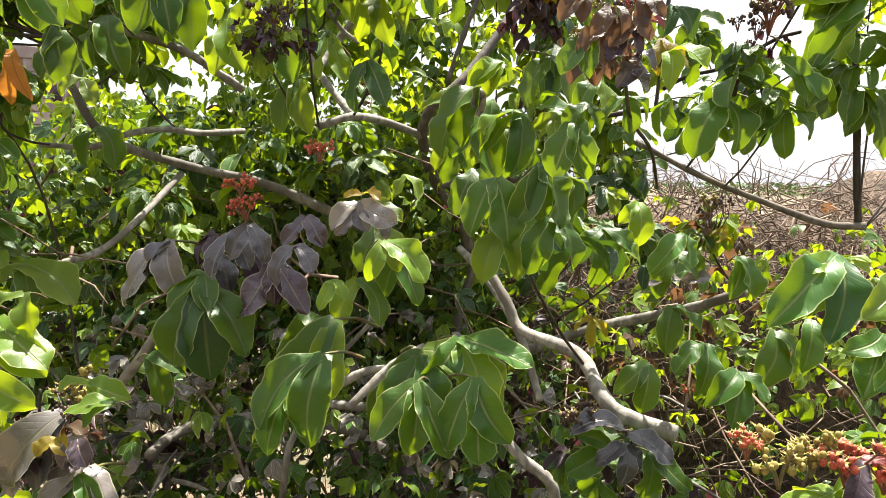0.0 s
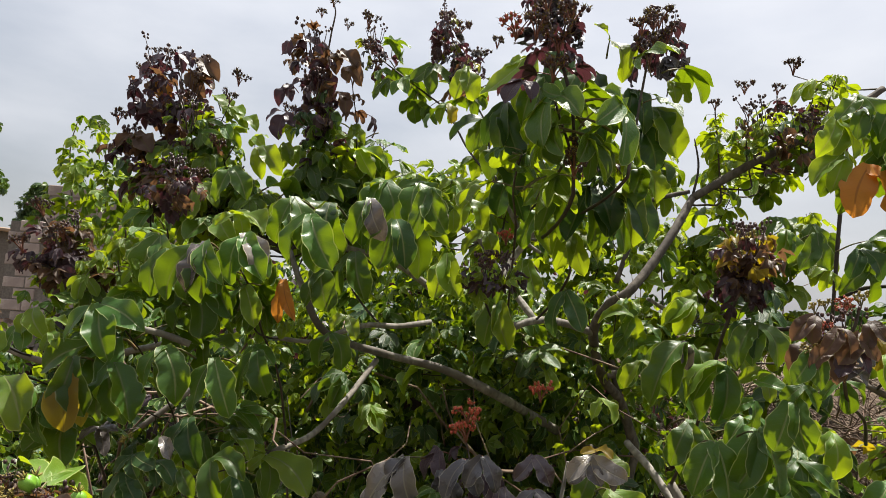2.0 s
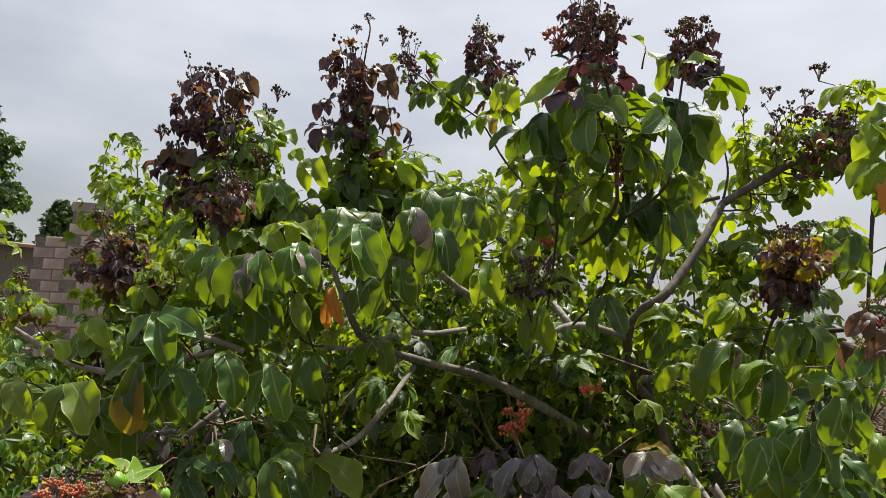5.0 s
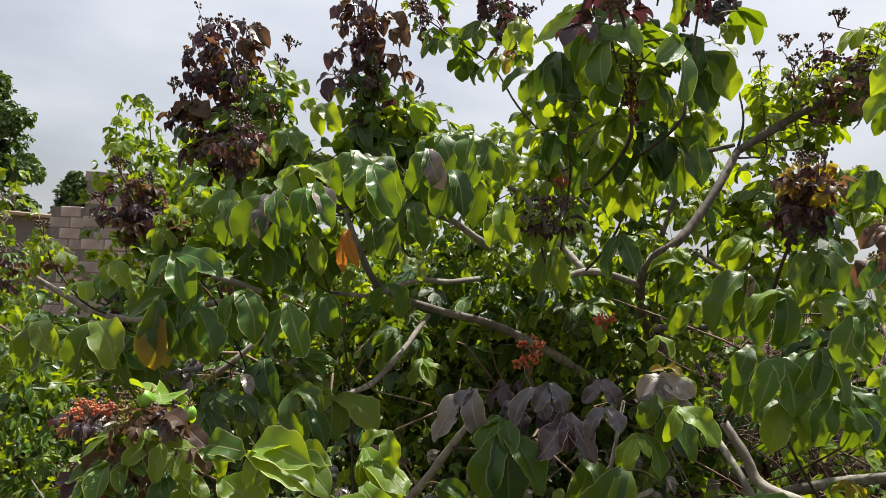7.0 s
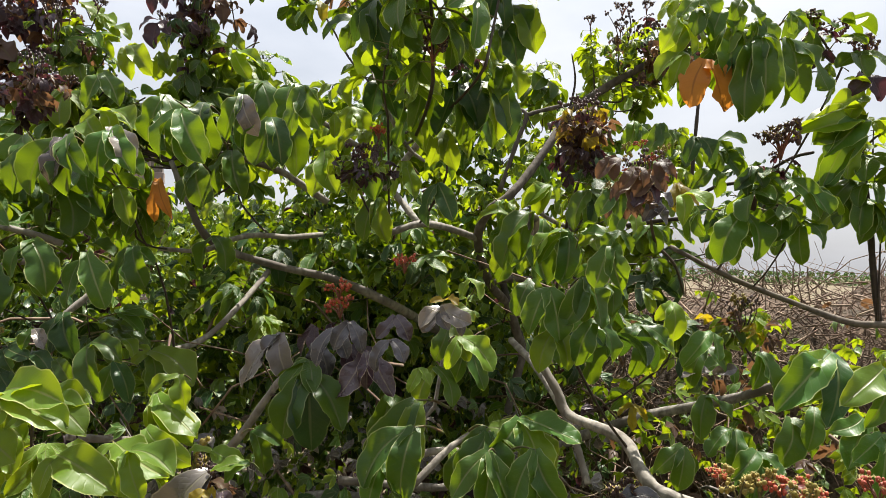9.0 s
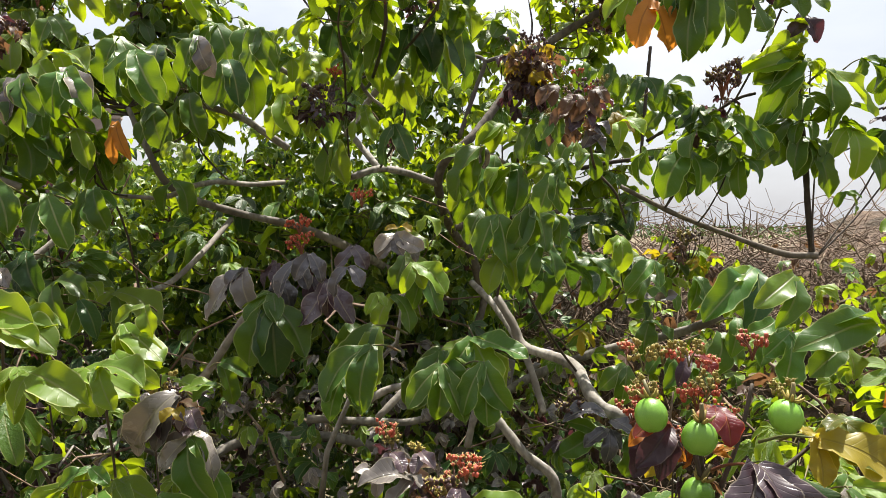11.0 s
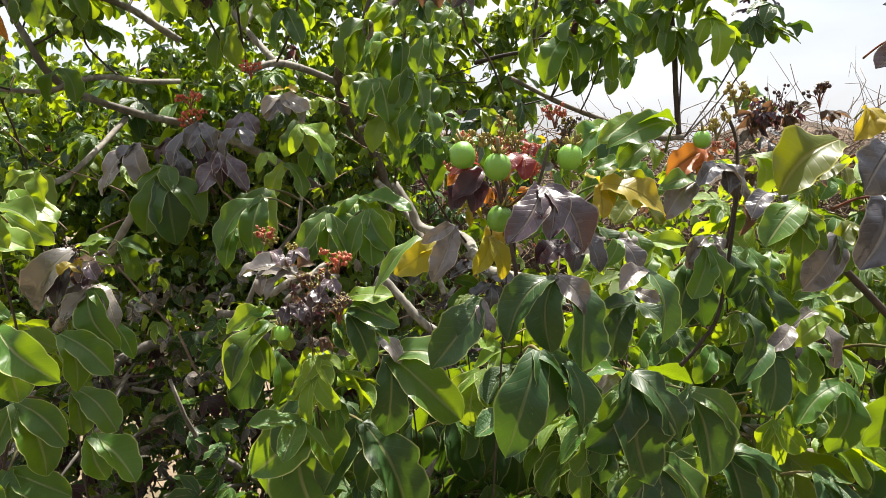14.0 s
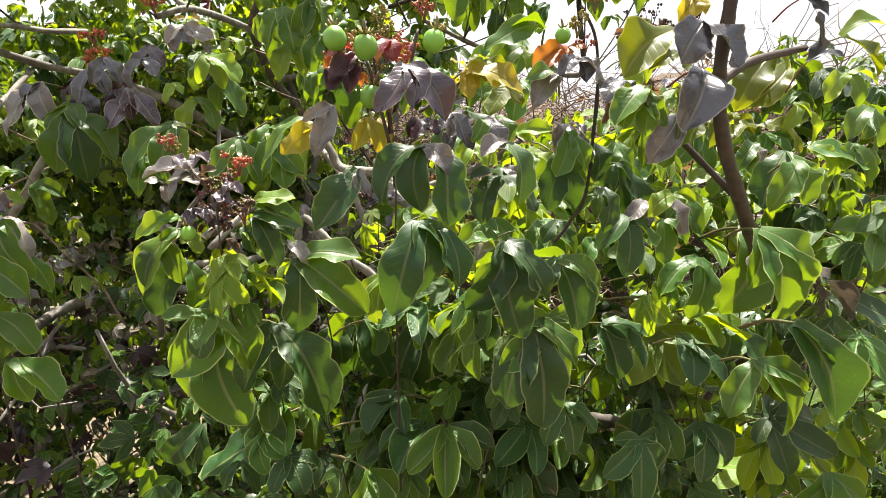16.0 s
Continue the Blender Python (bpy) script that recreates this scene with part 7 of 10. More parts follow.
shoot(front, 0.0022, (0.152, 0.4, 0.947), (0.152, 0.4, 1.04), 14, .05, ("green", "dark", "green",), "", 572, .03, root=((0.202, 0.62, 0), (0.172, 0.52, 0.647)), skip=(1, 4,))
shoot(front, 0.0022, (0.201, 0.36, 0.969), (0.203, 0.36, 1.046), 14, .05, ("green", "dark", "green",), "", 573, .03, root=((0.251, 0.58, 0), (0.221, 0.48, 0.669)))
shoot(front, 0.0022, (0.266, 0.4, 0.939), (0.26, 0.4, 1.046), 14, .05, ("green", "dark", "green",), "", 574, .03, root=((0.316, 0.62, 0), (0.286, 0.52, 0.639)))
shoot(front, 0.0022, (0.309, 0.36, 0.962), (0.306, 0.36, 1.052), 14, .05, ("green", "dark", "green",), "", 575, .03, root=((0.359, 0.58, 0), (0.329, 0.48, 0.662)))
shoot(front, 0.0022, (0.382, 0.4, 0.931), (0.382, 0.4, 1.015), 14, .05, ("green", "dark", "green",), "", 576, .03, root=((0.432, 0.62, 0), (0.402, 0.52, 0.631)), skip=(3, 4, 6, 8, 9, 11, 12,))
shoot(front, 0.0022, (0.419, 0.36, 0.954), (0.41, 0.36, 1.057), 14, .05, ("green", "dark", "green",), "", 577, .03, root=((0.469, 0.58, 0), (0.439, 0.48, 0.654)), skip=(0, 7, 10,))
# lowest shoots, toned dark in place of shade
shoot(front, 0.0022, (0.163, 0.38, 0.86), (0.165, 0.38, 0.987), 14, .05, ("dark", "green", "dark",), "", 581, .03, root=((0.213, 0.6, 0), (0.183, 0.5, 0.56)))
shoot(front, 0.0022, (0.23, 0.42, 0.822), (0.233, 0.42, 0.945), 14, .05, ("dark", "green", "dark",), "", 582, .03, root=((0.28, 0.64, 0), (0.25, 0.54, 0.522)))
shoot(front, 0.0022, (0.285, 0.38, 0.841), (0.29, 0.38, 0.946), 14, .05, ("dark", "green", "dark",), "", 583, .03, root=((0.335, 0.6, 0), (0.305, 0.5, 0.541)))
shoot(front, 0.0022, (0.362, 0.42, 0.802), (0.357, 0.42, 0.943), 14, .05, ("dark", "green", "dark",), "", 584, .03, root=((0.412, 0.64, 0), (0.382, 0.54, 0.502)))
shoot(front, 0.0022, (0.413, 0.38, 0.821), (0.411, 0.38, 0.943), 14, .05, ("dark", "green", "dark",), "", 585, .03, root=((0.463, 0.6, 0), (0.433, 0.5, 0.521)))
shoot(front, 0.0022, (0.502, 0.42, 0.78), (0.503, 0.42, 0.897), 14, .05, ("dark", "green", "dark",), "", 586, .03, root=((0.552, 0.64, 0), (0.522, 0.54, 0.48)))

palm(front, (-0.041, 0.33, 1.284), ("mauve", (-0.056, 0.318, 1.288)), ("mauve", (-0.007, 0.318, 1.284)), ("mauve", (-0.039, 0.318, 1.269)))
palm(front, (-0.037, 0.34, 1.291), ("wine", (-0.042, 0.328, 1.306)), ("wine", (-0.025, 0.328, 1.304)))
palm(front, (-0.011, 0.33, 1.284), ("bronze", (-0.017, 0.318, 1.299)), ("bronze", (0.007, 0.318, 1.296)), ("bronze", (0.001, 0.318, 1.281)))
palm(front, (-0.008, 0.33, 1.256), ("wine", (-0.024, 0.318, 1.253)), ("bronze", (-0.013, 0.318, 1.265)), ("wine", (0.003, 0.318, 1.249)))
palm(front, (-0.033, 0.33, 1.254), ("lime", (-0.069, 0.318, 1.236)), ("green", (-0.051, 0.318, 1.253)))
palm(front, (-0.038, 0.34, 1.241), ("lime", (-0.074, 0.328, 1.183)), ("green", (-0.053, 0.328, 1.232)))
palm(front, (-0.051, 0.34, 1.23), ("dark", (-0.07, 0.328, 1.19)), ("green", (-0.037, 0.328, 1.191)))
palm(front, (0.033, 0.33, 1.262), ("lime", (0.074, 0.318, 1.266)), ("dark", (0.056, 0.318, 1.256)))
palm(front, (0.035, 0.33, 1.254), ("dark", (0.079, 0.318, 1.239)), ("dark", (0.069, 0.318, 1.25)))
palm(front, (0.033, 0.33, 1.249), ("dark", (0.054, 0.318, 1.202)), ("dark", (0.07, 0.318, 1.224)))
palm(front, (0.022, 0.34, 1.239), ("lime", (0.044, 0.328, 1.205)), ("dark", (0.032, 0.328, 1.216)))
palm(front, (-0.024, 0.33, 1.241), ("lime", (-0.031, 0.318, 1.23)), ("lime", (-0.014, 0.318, 1.221)))
palm(front, (-0.039, 0.36, 1.208), ("dark", (-0.07, 0.348, 1.157)), ("green", (-0.036, 0.348, 1.158)))
palm(front, (0.002, 0.37, 1.204), ("green", (-0.016, 0.358, 1.162)), ("dark", (0.022, 0.358, 1.162)))
palm(front, (-0.006, 0.35, 1.172), ("green", (-0.06, 0.338, 1.097)), ("green", (0.016, 0.338, 1.095)), ("dark", (-0.031, 0.338, 1.112)))
palm(front, (-0.021, 0.385, 1.13), ("green", (-0.057, 0.373, 1.061)), ("green", (-0.022, 0.373, 1.049)), ("green", (0.001, 0.373, 1.024)))
palm(front, (0.041, 0.37, 1.131), ("dark", (0.002, 0.358, 1.064)), ("dark", (0.082, 0.358, 1.031)), ("dark", (0.04, 0.358, 1.062)))
palm(front, (0.069, 0.35, 1.203), ("dark", (0.066, 0.338, 1.129)), ("green", (0.133, 0.338, 1.143)), ("green", (0.132, 0.338, 1.198)))
palm(front, (0.06, 0.35, 1.221), ("mauve", (0.08, 0.338, 1.199)), ("dark", (0.048, 0.338, 1.197)))
palm(front, (-0.015, 0.4, 1.125), ("green", (0.021, 0.388, 1.069)), ("green", (0.047, 0.388, 1.067)))
palm(front, (0.114, 0.16, 1.343), ("mauve", (0.1, 0.148, 1.309)), ("mauve", (0.094, 0.15, 1.334)), wide=0.8)
palm(front, (0.093, 0.16, 1.336), ("green", (0.065, 0.15, 1.302)), wide=0.5)
palm(front, (0.108, 0.165, 1.332), ("yellow", (0.077, 0.165, 1.312)), ("yellow", (0.092, 0.165, 1.323)))
palm(front, (0.137, 0.17, 1.334), ("yellow", (0.126, 0.158, 1.312)), ("yellow", (0.145, 0.158, 1.309)))
palm(front, (0.164, 0.14, 1.366), ("damson", (0.141, 0.124, 1.334)), ("damson", (0.187, 0.124, 1.330)), ("damson", (0.164, 0.118, 1.337)), wide=0.95, face=(0.1, -0.35, 0.93))
palm(front, (0.212, 0.185, 1.365), ("yellow", (0.253, 0.173, 1.345)), ("yellow", (0.211, 0.173, 1.343)), ("yellow", (0.199, 0.173, 1.37)))
palm(front, (0.176, 0.16, 1.328), ("wine", (0.166, 0.148, 1.32)), ("wine", (0.185, 0.148, 1.321)))
palm(front, (0.121, 0.17, 1.375), ("wine", (0.113, 0.158, 1.351)), ("wine", (0.126, 0.158, 1.35)), ("orange", (0.11, 0.158, 1.367)))
palm(front, (0.151, 0.17, 1.385), ("wine", (0.158, 0.158, 1.373)), ("orange", (0.145, 0.158, 1.369)))
palm(front, (0.172, 0.135, 1.314), ("dark", (0.141, 0.123, 1.278)), ("dark", (0.167, 0.123, 1.271)), ("mauve", (0.193, 0.123, 1.291)))
palm(front, (0.186, 0.13, 1.31), ("dark", (0.183, 0.118, 1.261)))
palm(front, (0.128, 0.14, 1.3), ("dark", (0.097, 0.128, 1.262)), ("mauve", (0.134, 0.128, 1.282)), ("dark", (0.113, 0.128, 1.276)))
palm(front, (0.232, 0.17, 1.288), ("dark", (0.215, 0.158, 1.254)), ("dark", (0.256, 0.158, 1.261)), ("dark", (0.207, 0.158, 1.287)))
palm(front, (0.24, 0.19, 1.292), ("mauve", (0.254, 0.178, 1.286)), ("dark", (0.226, 0.178, 1.273)))
palm(front, (0.17, 0.17, 1.258), ("dark", (0.145, 0.158, 1.191)), ("dark", (0.192, 0.158, 1.204)), ("dark", (0.166, 0.158, 1.206)))
palm(front, (0.187, 0.165, 1.252), ("dark", (0.198, 0.153, 1.211)))
palm(front, (0.24, 0.19, 1.234), ("dark", (0.247, 0.178, 1.159)), ("dark", (0.204, 0.178, 1.186)), ("dark", (0.274, 0.178, 1.185)))
palm(front, (0.231, 0.19, 1.232), ("mauve", (0.213, 0.178, 1.225)), ("green", (0.204, 0.178, 1.236)))
palm(front, (0.286, 0.2, 1.216), ("dark", (0.298, 0.188, 1.157)), ("green", (0.315, 0.188, 1.184)), ("dark", (0.266, 0.188, 1.187)))
palm(front, (0.227, 0.24, 1.178), ("dark", (0.231, 0.228, 1.132)), ("green", (0.212, 0.228, 1.14)))
palm(front, (0.27, 0.22, 1.157), ("dark", (0.274, 0.208, 1.066)), ("dark", (0.242, 0.208, 1.086)), ("green", (0.31, 0.208, 1.113)))
palm(front, (0.259, 0.26, 1.07), ("dark", (0.241, 0.248, 1.048)), ("dark", (0.263, 0.248, 1.051)))
palm(front, (0.323, 0.3, 1.041), ("dark", (0.332, 0.288, 0.99)), ("dark", (0.356, 0.288, 1.012)), ("dark", (0.301, 0.288, 1.003)))
palm(front, (0.359, 0.28, 1.13), ("dark", (0.397, 0.268, 1.082)), ("dark", (0.372, 0.268, 1.075)), ("dark", (0.402, 0.268, 1.113)))
palm(front, (0.324, 0.2, 1.272), ("dark", (0.321, 0.188, 1.236)), ("green", (0.329, 0.188, 1.249)))
palm(front, (0.35, 0.21, 1.245), ("dark", (0.344, 0.198, 1.195)), ("green", (0.369, 0.198, 1.218)), ("dark", (0.321, 0.198, 1.22)))
palm(front, (0.407, 0.25, 1.233), ("green", (0.4, 0.238, 1.194)), ("green", (0.422, 0.238, 1.21)))
palm(front, (0.461, 0.28, 1.187), ("green", (0.414, 0.268, 1.153)), ("green", (0.445, 0.268, 1.129)), ("green", (0.471, 0.268, 1.152)))
palm(front, (0.525, 0.3, 1.21), ("green", (0.488, 0.288, 1.125)), ("green", (0.524, 0.288, 1.122)))
palm(front, (0.438, 0.16, 1.235), ("green", (0.456, 0.148, 1.163)), ("green", (0.424, 0.148, 1.19)), ("green", (0.474, 0.148, 1.186)))
palm(front, (0.431, 0.28, 1.252), ("mauve", (0.404, 0.268, 1.24)), ("green", (0.441, 0.268, 1.222)), ("lime", (0.448, 0.268, 1.244)))
palm(front, (0.367, 0.13, 1.388), ("purple", (0.386, 0.118, 1.355)), ("purple", (0.344, 0.118, 1.36)), wide=1.45)
palm(front, (0.373, 0.14, 1.358), ("purple", (0.353, 0.128, 1.314)), wide=1.25)
palm(front, (0.503, 0.2, 1.365), ("purple", (0.498, 0.188, 1.402)), ("purple", (0.527, 0.188, 1.366)), wide=.85)
palm(front, (0.376, 0.16, 1.411), ("yellow", (0.358, 0.148, 1.39)), ("yellow", (0.379, 0.148, 1.395)), wide=1.2)
palm(front, (0.434, 0.12, 1.401), ("purple", (0.467, 0.108, 1.395)), ("purple", (0.446, 0.108, 1.387)), wide=1.1)
palm(front, (0.386, 0.2, 1.393), ("olive", (0.337, 0.188, 1.356)), wide=1.15)
palm(front, (0.402, 0.22, 1.376), ("olive", (0.368, 0.208, 1.363)), ("olive", (0.4, 0.208, 1.36)))
palm(front, (0.504, 0.25, 1.375), ("olive", (0.467, 0.238, 1.331)), ("olive", (0.514, 0.238, 1.362)), wide=1.1)
palm(front, (0.531, 0.26, 1.365), ("olive", (0.482, 0.248, 1.328)), ("olive", (0.498, 0.248, 1.333)))
palm(front, (0.549, 0.22, 1.386), ("olive", (0.581, 0.208, 1.353)), ("lime", (0.581, 0.208, 1.396)), wide=1.15)
palm(front, (0.534, 0.25, 1.333), ("lime", (0.512, 0.238, 1.308)), ("lime", (0.544, 0.238, 1.295)), wide=.85)
palm(front, (0.494, 0.25, 1.314), ("olive", (0.533, 0.238, 1.289)), ("olive", (0.459, 0.238, 1.302)), wide=.9)
palm(front, (0.474, 0.26, 1.326), ("olive", (0.491, 0.248, 1.306)), ("olive", (0.471, 0.248, 1.309)))
palm(front, (0.588, 0.3, 1.29), ("lime", (0.616, 0.288, 1.259)), ("green", (0.649, 0.288, 1.264)))
palm(front, (0.563, 0.3, 1.286), ("dark", (0.532, 0.288, 1.229)), ("green", (0.574, 0.288, 1.238)), wide=1.15)
palm(front, (0.528, 0.3, 1.296), ("dark", (0.501, 0.288, 1.27)), ("mauve", (0.528, 0.288, 1.277)))
palm(front, (0.608, 0.3, 1.266), ("lime", (0.582, 0.288, 1.235)), ("green", (0.615, 0.288, 1.238)))
palm(front, (0.64, 0.3, 1.29), ("green", (0.649, 0.288, 1.246)), ("green", (0.618, 0.288, 1.265)))
palm(front, (0.627, 0.3, 1.36), ("lime", (0.594, 0.288, 1.333)), ("green", (0.632, 0.288, 1.326)), ("lime", (0.653, 0.288, 1.348)))
palm(front, (0.674, 0.32, 1.326), ("green", (0.64, 0.308, 1.292)), ("green", (0.681, 0.308, 1.285)))
palm(front, (0.361, 0.2, 1.35), ("green", (0.33, 0.188, 1.322)), ("olive", (0.366, 0.188, 1.328)), wide=1.2)
palm(front, (0.389, 0.2, 1.326), ("mauve", (0.356, 0.188, 1.289)), ("green", (0.383, 0.188, 1.301)), wide=1.1)
palm(front, (0.472, 0.3, 1.325), ("olive", (0.452, 0.288, 1.301)), ("olive", (0.473, 0.288, 1.294)))
palm(front, (0.371, 0.22, 1.256), ("mauve", (0.363, 0.208, 1.23)), ("mauve", (0.346, 0.208, 1.238)))
palm(front, (0.397, 0.22, 1.259), ("mauve", (0.402, 0.208, 1.226)), ("lime", (0.368, 0.208, 1.245)), wide=1.1)
palm(front, (0.339, 0.26, 1.307), ("green", (0.311, 0.248, 1.279)), ("dark", (0.339, 0.248, 1.272)))
palm(front, (0.387, 0.3, 1.277), ("dark", (0.367, 0.288, 1.252)), ("dark", (0.39, 0.288, 1.256)))
palm(front, (0.132, 0.165, 1.377), ("wine", (0.113, 0.153, 1.358)), ("red", (0.112, 0.153, 1.373)))
palm(front, (0.156, 0.165, 1.385), ("red", (0.146, 0.153, 1.375)), ("red", (0.157, 0.153, 1.369)), wide=1.2)
palm(front, (0.175, 0.165, 1.331), ("wine", (0.164, 0.153, 1.32)), ("wine", (0.182, 0.153, 1.322)), wide=1.3)
palm(front, (0.219, 0.19, 1.364), ("olive", (0.253, 0.178, 1.338)), ("yellow", (0.214, 0.178, 1.346)))
palm(front, (0.229, 0.19, 1.373), ("olive", (0.245, 0.178, 1.361)), ("olive", (0.214, 0.178, 1.37)))
palm(front, (0.265, 0.25, 1.358), ("olive", (0.241, 0.238, 1.333)), ("green", (0.271, 0.238, 1.338)))
palm(front, (0.213, 0.2, 1.337), ("mauve", (0.199, 0.188, 1.317)), ("dark", (0.22, 0.188, 1.314)), wide=1.4)
palm(front, (0.239, 0.2, 1.332), ("mauve", (0.227, 0.188, 1.315)), ("green", (0.242, 0.188, 1.308)), wide=1.2)
# upturned leaves whose pale lobes paint a sunlit gloss
palm(front, (0.382, 0.35, 1.119), ("mauve", (0.436, 0.338, 1.087)), ("dark", (0.412, 0.338, 1.115)), face=(0,.25,.95))
palm(front, (0.46, 0.36, 1.104), ("mauve", (0.471, 0.348, 1.077)), ("dark", (0.431, 0.348, 1.076)), face=(0,.25,.95))
palm(front, (0.509, 0.35, 1.103), ("mauve", (0.47, 0.338, 1.067)), ("lime", (0.482, 0.338, 1.092)), face=(0,.25,.95))
palm(front, (0.505, 0.34, 1.063), ("lime", (0.447, 0.328, 1.037)), ("lime", (0.478, 0.328, 1.047)), face=(0,.3,.9))
palm(front, (0.569, 0.27, 1.173), ("mauve", (0.616, 0.258, 1.115)), ("mauve", (0.576, 0.258, 1.122)), face=(0,.1,1))
palm(front, (0.518, 0.27, 1.195), ("mauve", (0.54, 0.258, 1.166)), ("mauve", (0.502, 0.258, 1.175)), face=(0,.1,1))
palm(front, (0.668, 0.3, 1.044), ("mauve", (0.623, 0.288, 1.042)), ("lime", (0.69, 0.288, 1.043)), face=(0,.25,.95))
palm(front, (0.643, 0.3, 1.004), ("lime", (0.613, 0.288, 0.986)), ("lime", (0.658, 0.288, 0.994)))
palm(front, (0.5, 0.2, 1.285), ("green", (0.466, 0.188, 1.245)), ("green", (0.502, 0.188, 1.248)))
palm(front, (0.359, 0.2, 1.347), ("green", (0.336, 0.188, 1.318)), ("green", (0.372, 0.188, 1.317)), ("green", (0.355, 0.188, 1.31)))
palm(front, (0.392, 0.22, 1.317), ("green", (0.363, 0.208, 1.283)), ("mauve", (0.407, 0.208, 1.297)), ("green", (0.383, 0.208, 1.284)))
palm(front, (0.199, 0.17, 1.334), ("purple", (0.206, 0.158, 1.311)), ("purple", (0.188, 0.158, 1.323)))
palm(front, (0.223, 0.18, 1.329), ("purple", (0.235, 0.168, 1.308)), ("green", (0.212, 0.168, 1.313)))
palm(front, (0.264, 0.24, 1.318), ("lime", (0.294, 0.228, 1.317)), ("lime", (0.275, 0.228, 1.308)))
palm(front, (0.312, 0.26, 1.299), ("dark", (0.294, 0.248, 1.248)), ("dark", (0.322, 0.248, 1.249)), ("dark", (0.339, 0.248, 1.28)))
palm(front, (0.316, 0.25, 1.316), ("mauve", (0.299, 0.238, 1.298)), ("mauve", (0.327, 0.238, 1.303)))
palm(front, (0.303, 0.24, 1.364), ("mauve", (0.276, 0.228, 1.337)), ("green", (0.271, 0.228, 1.361)))
palm(front, (0.317, 0.235, 1.377), ("purple", (0.297, 0.223, 1.36)), ("mauve", (0.333, 0.223, 1.349)), ("purple", (0.32, 0.223, 1.355)))
palm(front, (0.314, 0.25, 1.387), ("orange", (0.28, 0.238, 1.369)), ("orange", (0.326, 0.238, 1.383)), ("orange", (0.302, 0.238, 1.368)))
palm(front, (0.351, 0.26, 1.344), ("bronze", (0.346, 0.248, 1.322)), ("bronze", (0.356, 0.248, 1.332)))
palm(front, (0.463, 0.19, 1.112), ("green", (0.43, 0.178, 1.069)), ("green", (0.487, 0.178, 1.045)), ("green", (0.506, 0.178, 1.084)))
palm(front, (0.489, 0.18, 1.148), ("dark", (0.519, 0.168, 1.11)), ("dark", (0.523, 0.168, 1.06)), wide=0.8)
palm(front, (0.574, 0.45, 1.048), ("lime", (0.524, 0.438, 0.987)), ("lime", (0.56, 0.438, 1.008)))
palm(front, (0.527, 0.5, 1.043), ("green", (0.45, 0.488, 1.056)), ("green", (0.486, 0.488, 1.026)))
palm(front, (0.507, 0.3, 1.105), ("dark", (0.542, 0.288, 1.067)), ("dark", (0.492, 0.288, 1.068)))
palm(front, (0.498, 0.5, 1.084), ("dark", (0.47, 0.488, 1.039)), ("yellow", (0.481, 0.488, 1.066)))
palm(front, (0.513, 0.5, 1.114), ("dark", (0.55, 0.488, 1.099)), ("green", (0.532, 0.488, 1.062)))
palm(front, (0.467, 0.28, 1.274), ("lime", (0.438, 0.268, 1.261)), ("green", (0.463, 0.268, 1.247)))
palm(front, (0.522, 0.3, 1.248), ("green", (0.498, 0.288, 1.221)), ("green", (0.533, 0.288, 1.227)))
palm(front, (0.418, 0.35, 1.265), ("dark", (0.404, 0.338, 1.229)), ("dark", (0.435, 0.338, 1.234)))
palm(front, (0.377, 0.35, 1.202), ("green", (0.357, 0.338, 1.17)), ("green", (0.387, 0.338, 1.174)))
palm(front, (0.306, 0.32, 1.295), ("green", (0.288, 0.308, 1.27)), ("lime", (0.318, 0.308, 1.284)))
palm(front, (0.381, 0.3, 1.303), ("green", (0.36, 0.288, 1.279)), ("green", (0.395, 0.288, 1.282)))
palm(front, (0.332, 0.33, 1.226), ("dark", (0.311, 0.318, 1.207)), ("dark", (0.346, 0.318, 1.202)))
palm(front, (0.241, 0.3, 1.309), ("lime", (0.222, 0.288, 1.285)), ("lime", (0.25, 0.288, 1.286)))
palm(front, (0.472, 0.32, 1.326), ("green", (0.448, 0.308, 1.295)), ("lime", (0.477, 0.308, 1.299)))
palm(front, (0.462, 0.4, 1.284), ("green", (0.438, 0.388, 1.249)), ("lime", (0.477, 0.388, 1.253)))
# inner leaves: shade is given by the dark leaf tone
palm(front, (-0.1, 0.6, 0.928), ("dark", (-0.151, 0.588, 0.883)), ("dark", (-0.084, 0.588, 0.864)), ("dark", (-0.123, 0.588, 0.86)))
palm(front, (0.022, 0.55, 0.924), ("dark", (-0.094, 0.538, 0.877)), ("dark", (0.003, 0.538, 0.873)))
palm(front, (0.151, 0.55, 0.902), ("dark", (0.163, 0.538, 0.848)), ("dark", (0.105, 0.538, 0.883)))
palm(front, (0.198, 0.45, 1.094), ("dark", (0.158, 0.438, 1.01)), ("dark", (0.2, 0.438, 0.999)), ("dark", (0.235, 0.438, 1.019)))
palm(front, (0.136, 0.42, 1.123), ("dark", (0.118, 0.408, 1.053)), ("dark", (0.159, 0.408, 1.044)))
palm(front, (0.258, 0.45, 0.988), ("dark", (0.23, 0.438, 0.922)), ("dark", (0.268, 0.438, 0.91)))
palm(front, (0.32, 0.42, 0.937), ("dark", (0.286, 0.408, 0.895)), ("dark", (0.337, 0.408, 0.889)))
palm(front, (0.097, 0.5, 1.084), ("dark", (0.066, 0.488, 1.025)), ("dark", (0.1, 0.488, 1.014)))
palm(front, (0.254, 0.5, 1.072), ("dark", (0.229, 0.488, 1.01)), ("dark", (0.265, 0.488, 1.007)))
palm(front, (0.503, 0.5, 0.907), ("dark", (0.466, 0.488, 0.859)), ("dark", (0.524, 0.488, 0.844)))
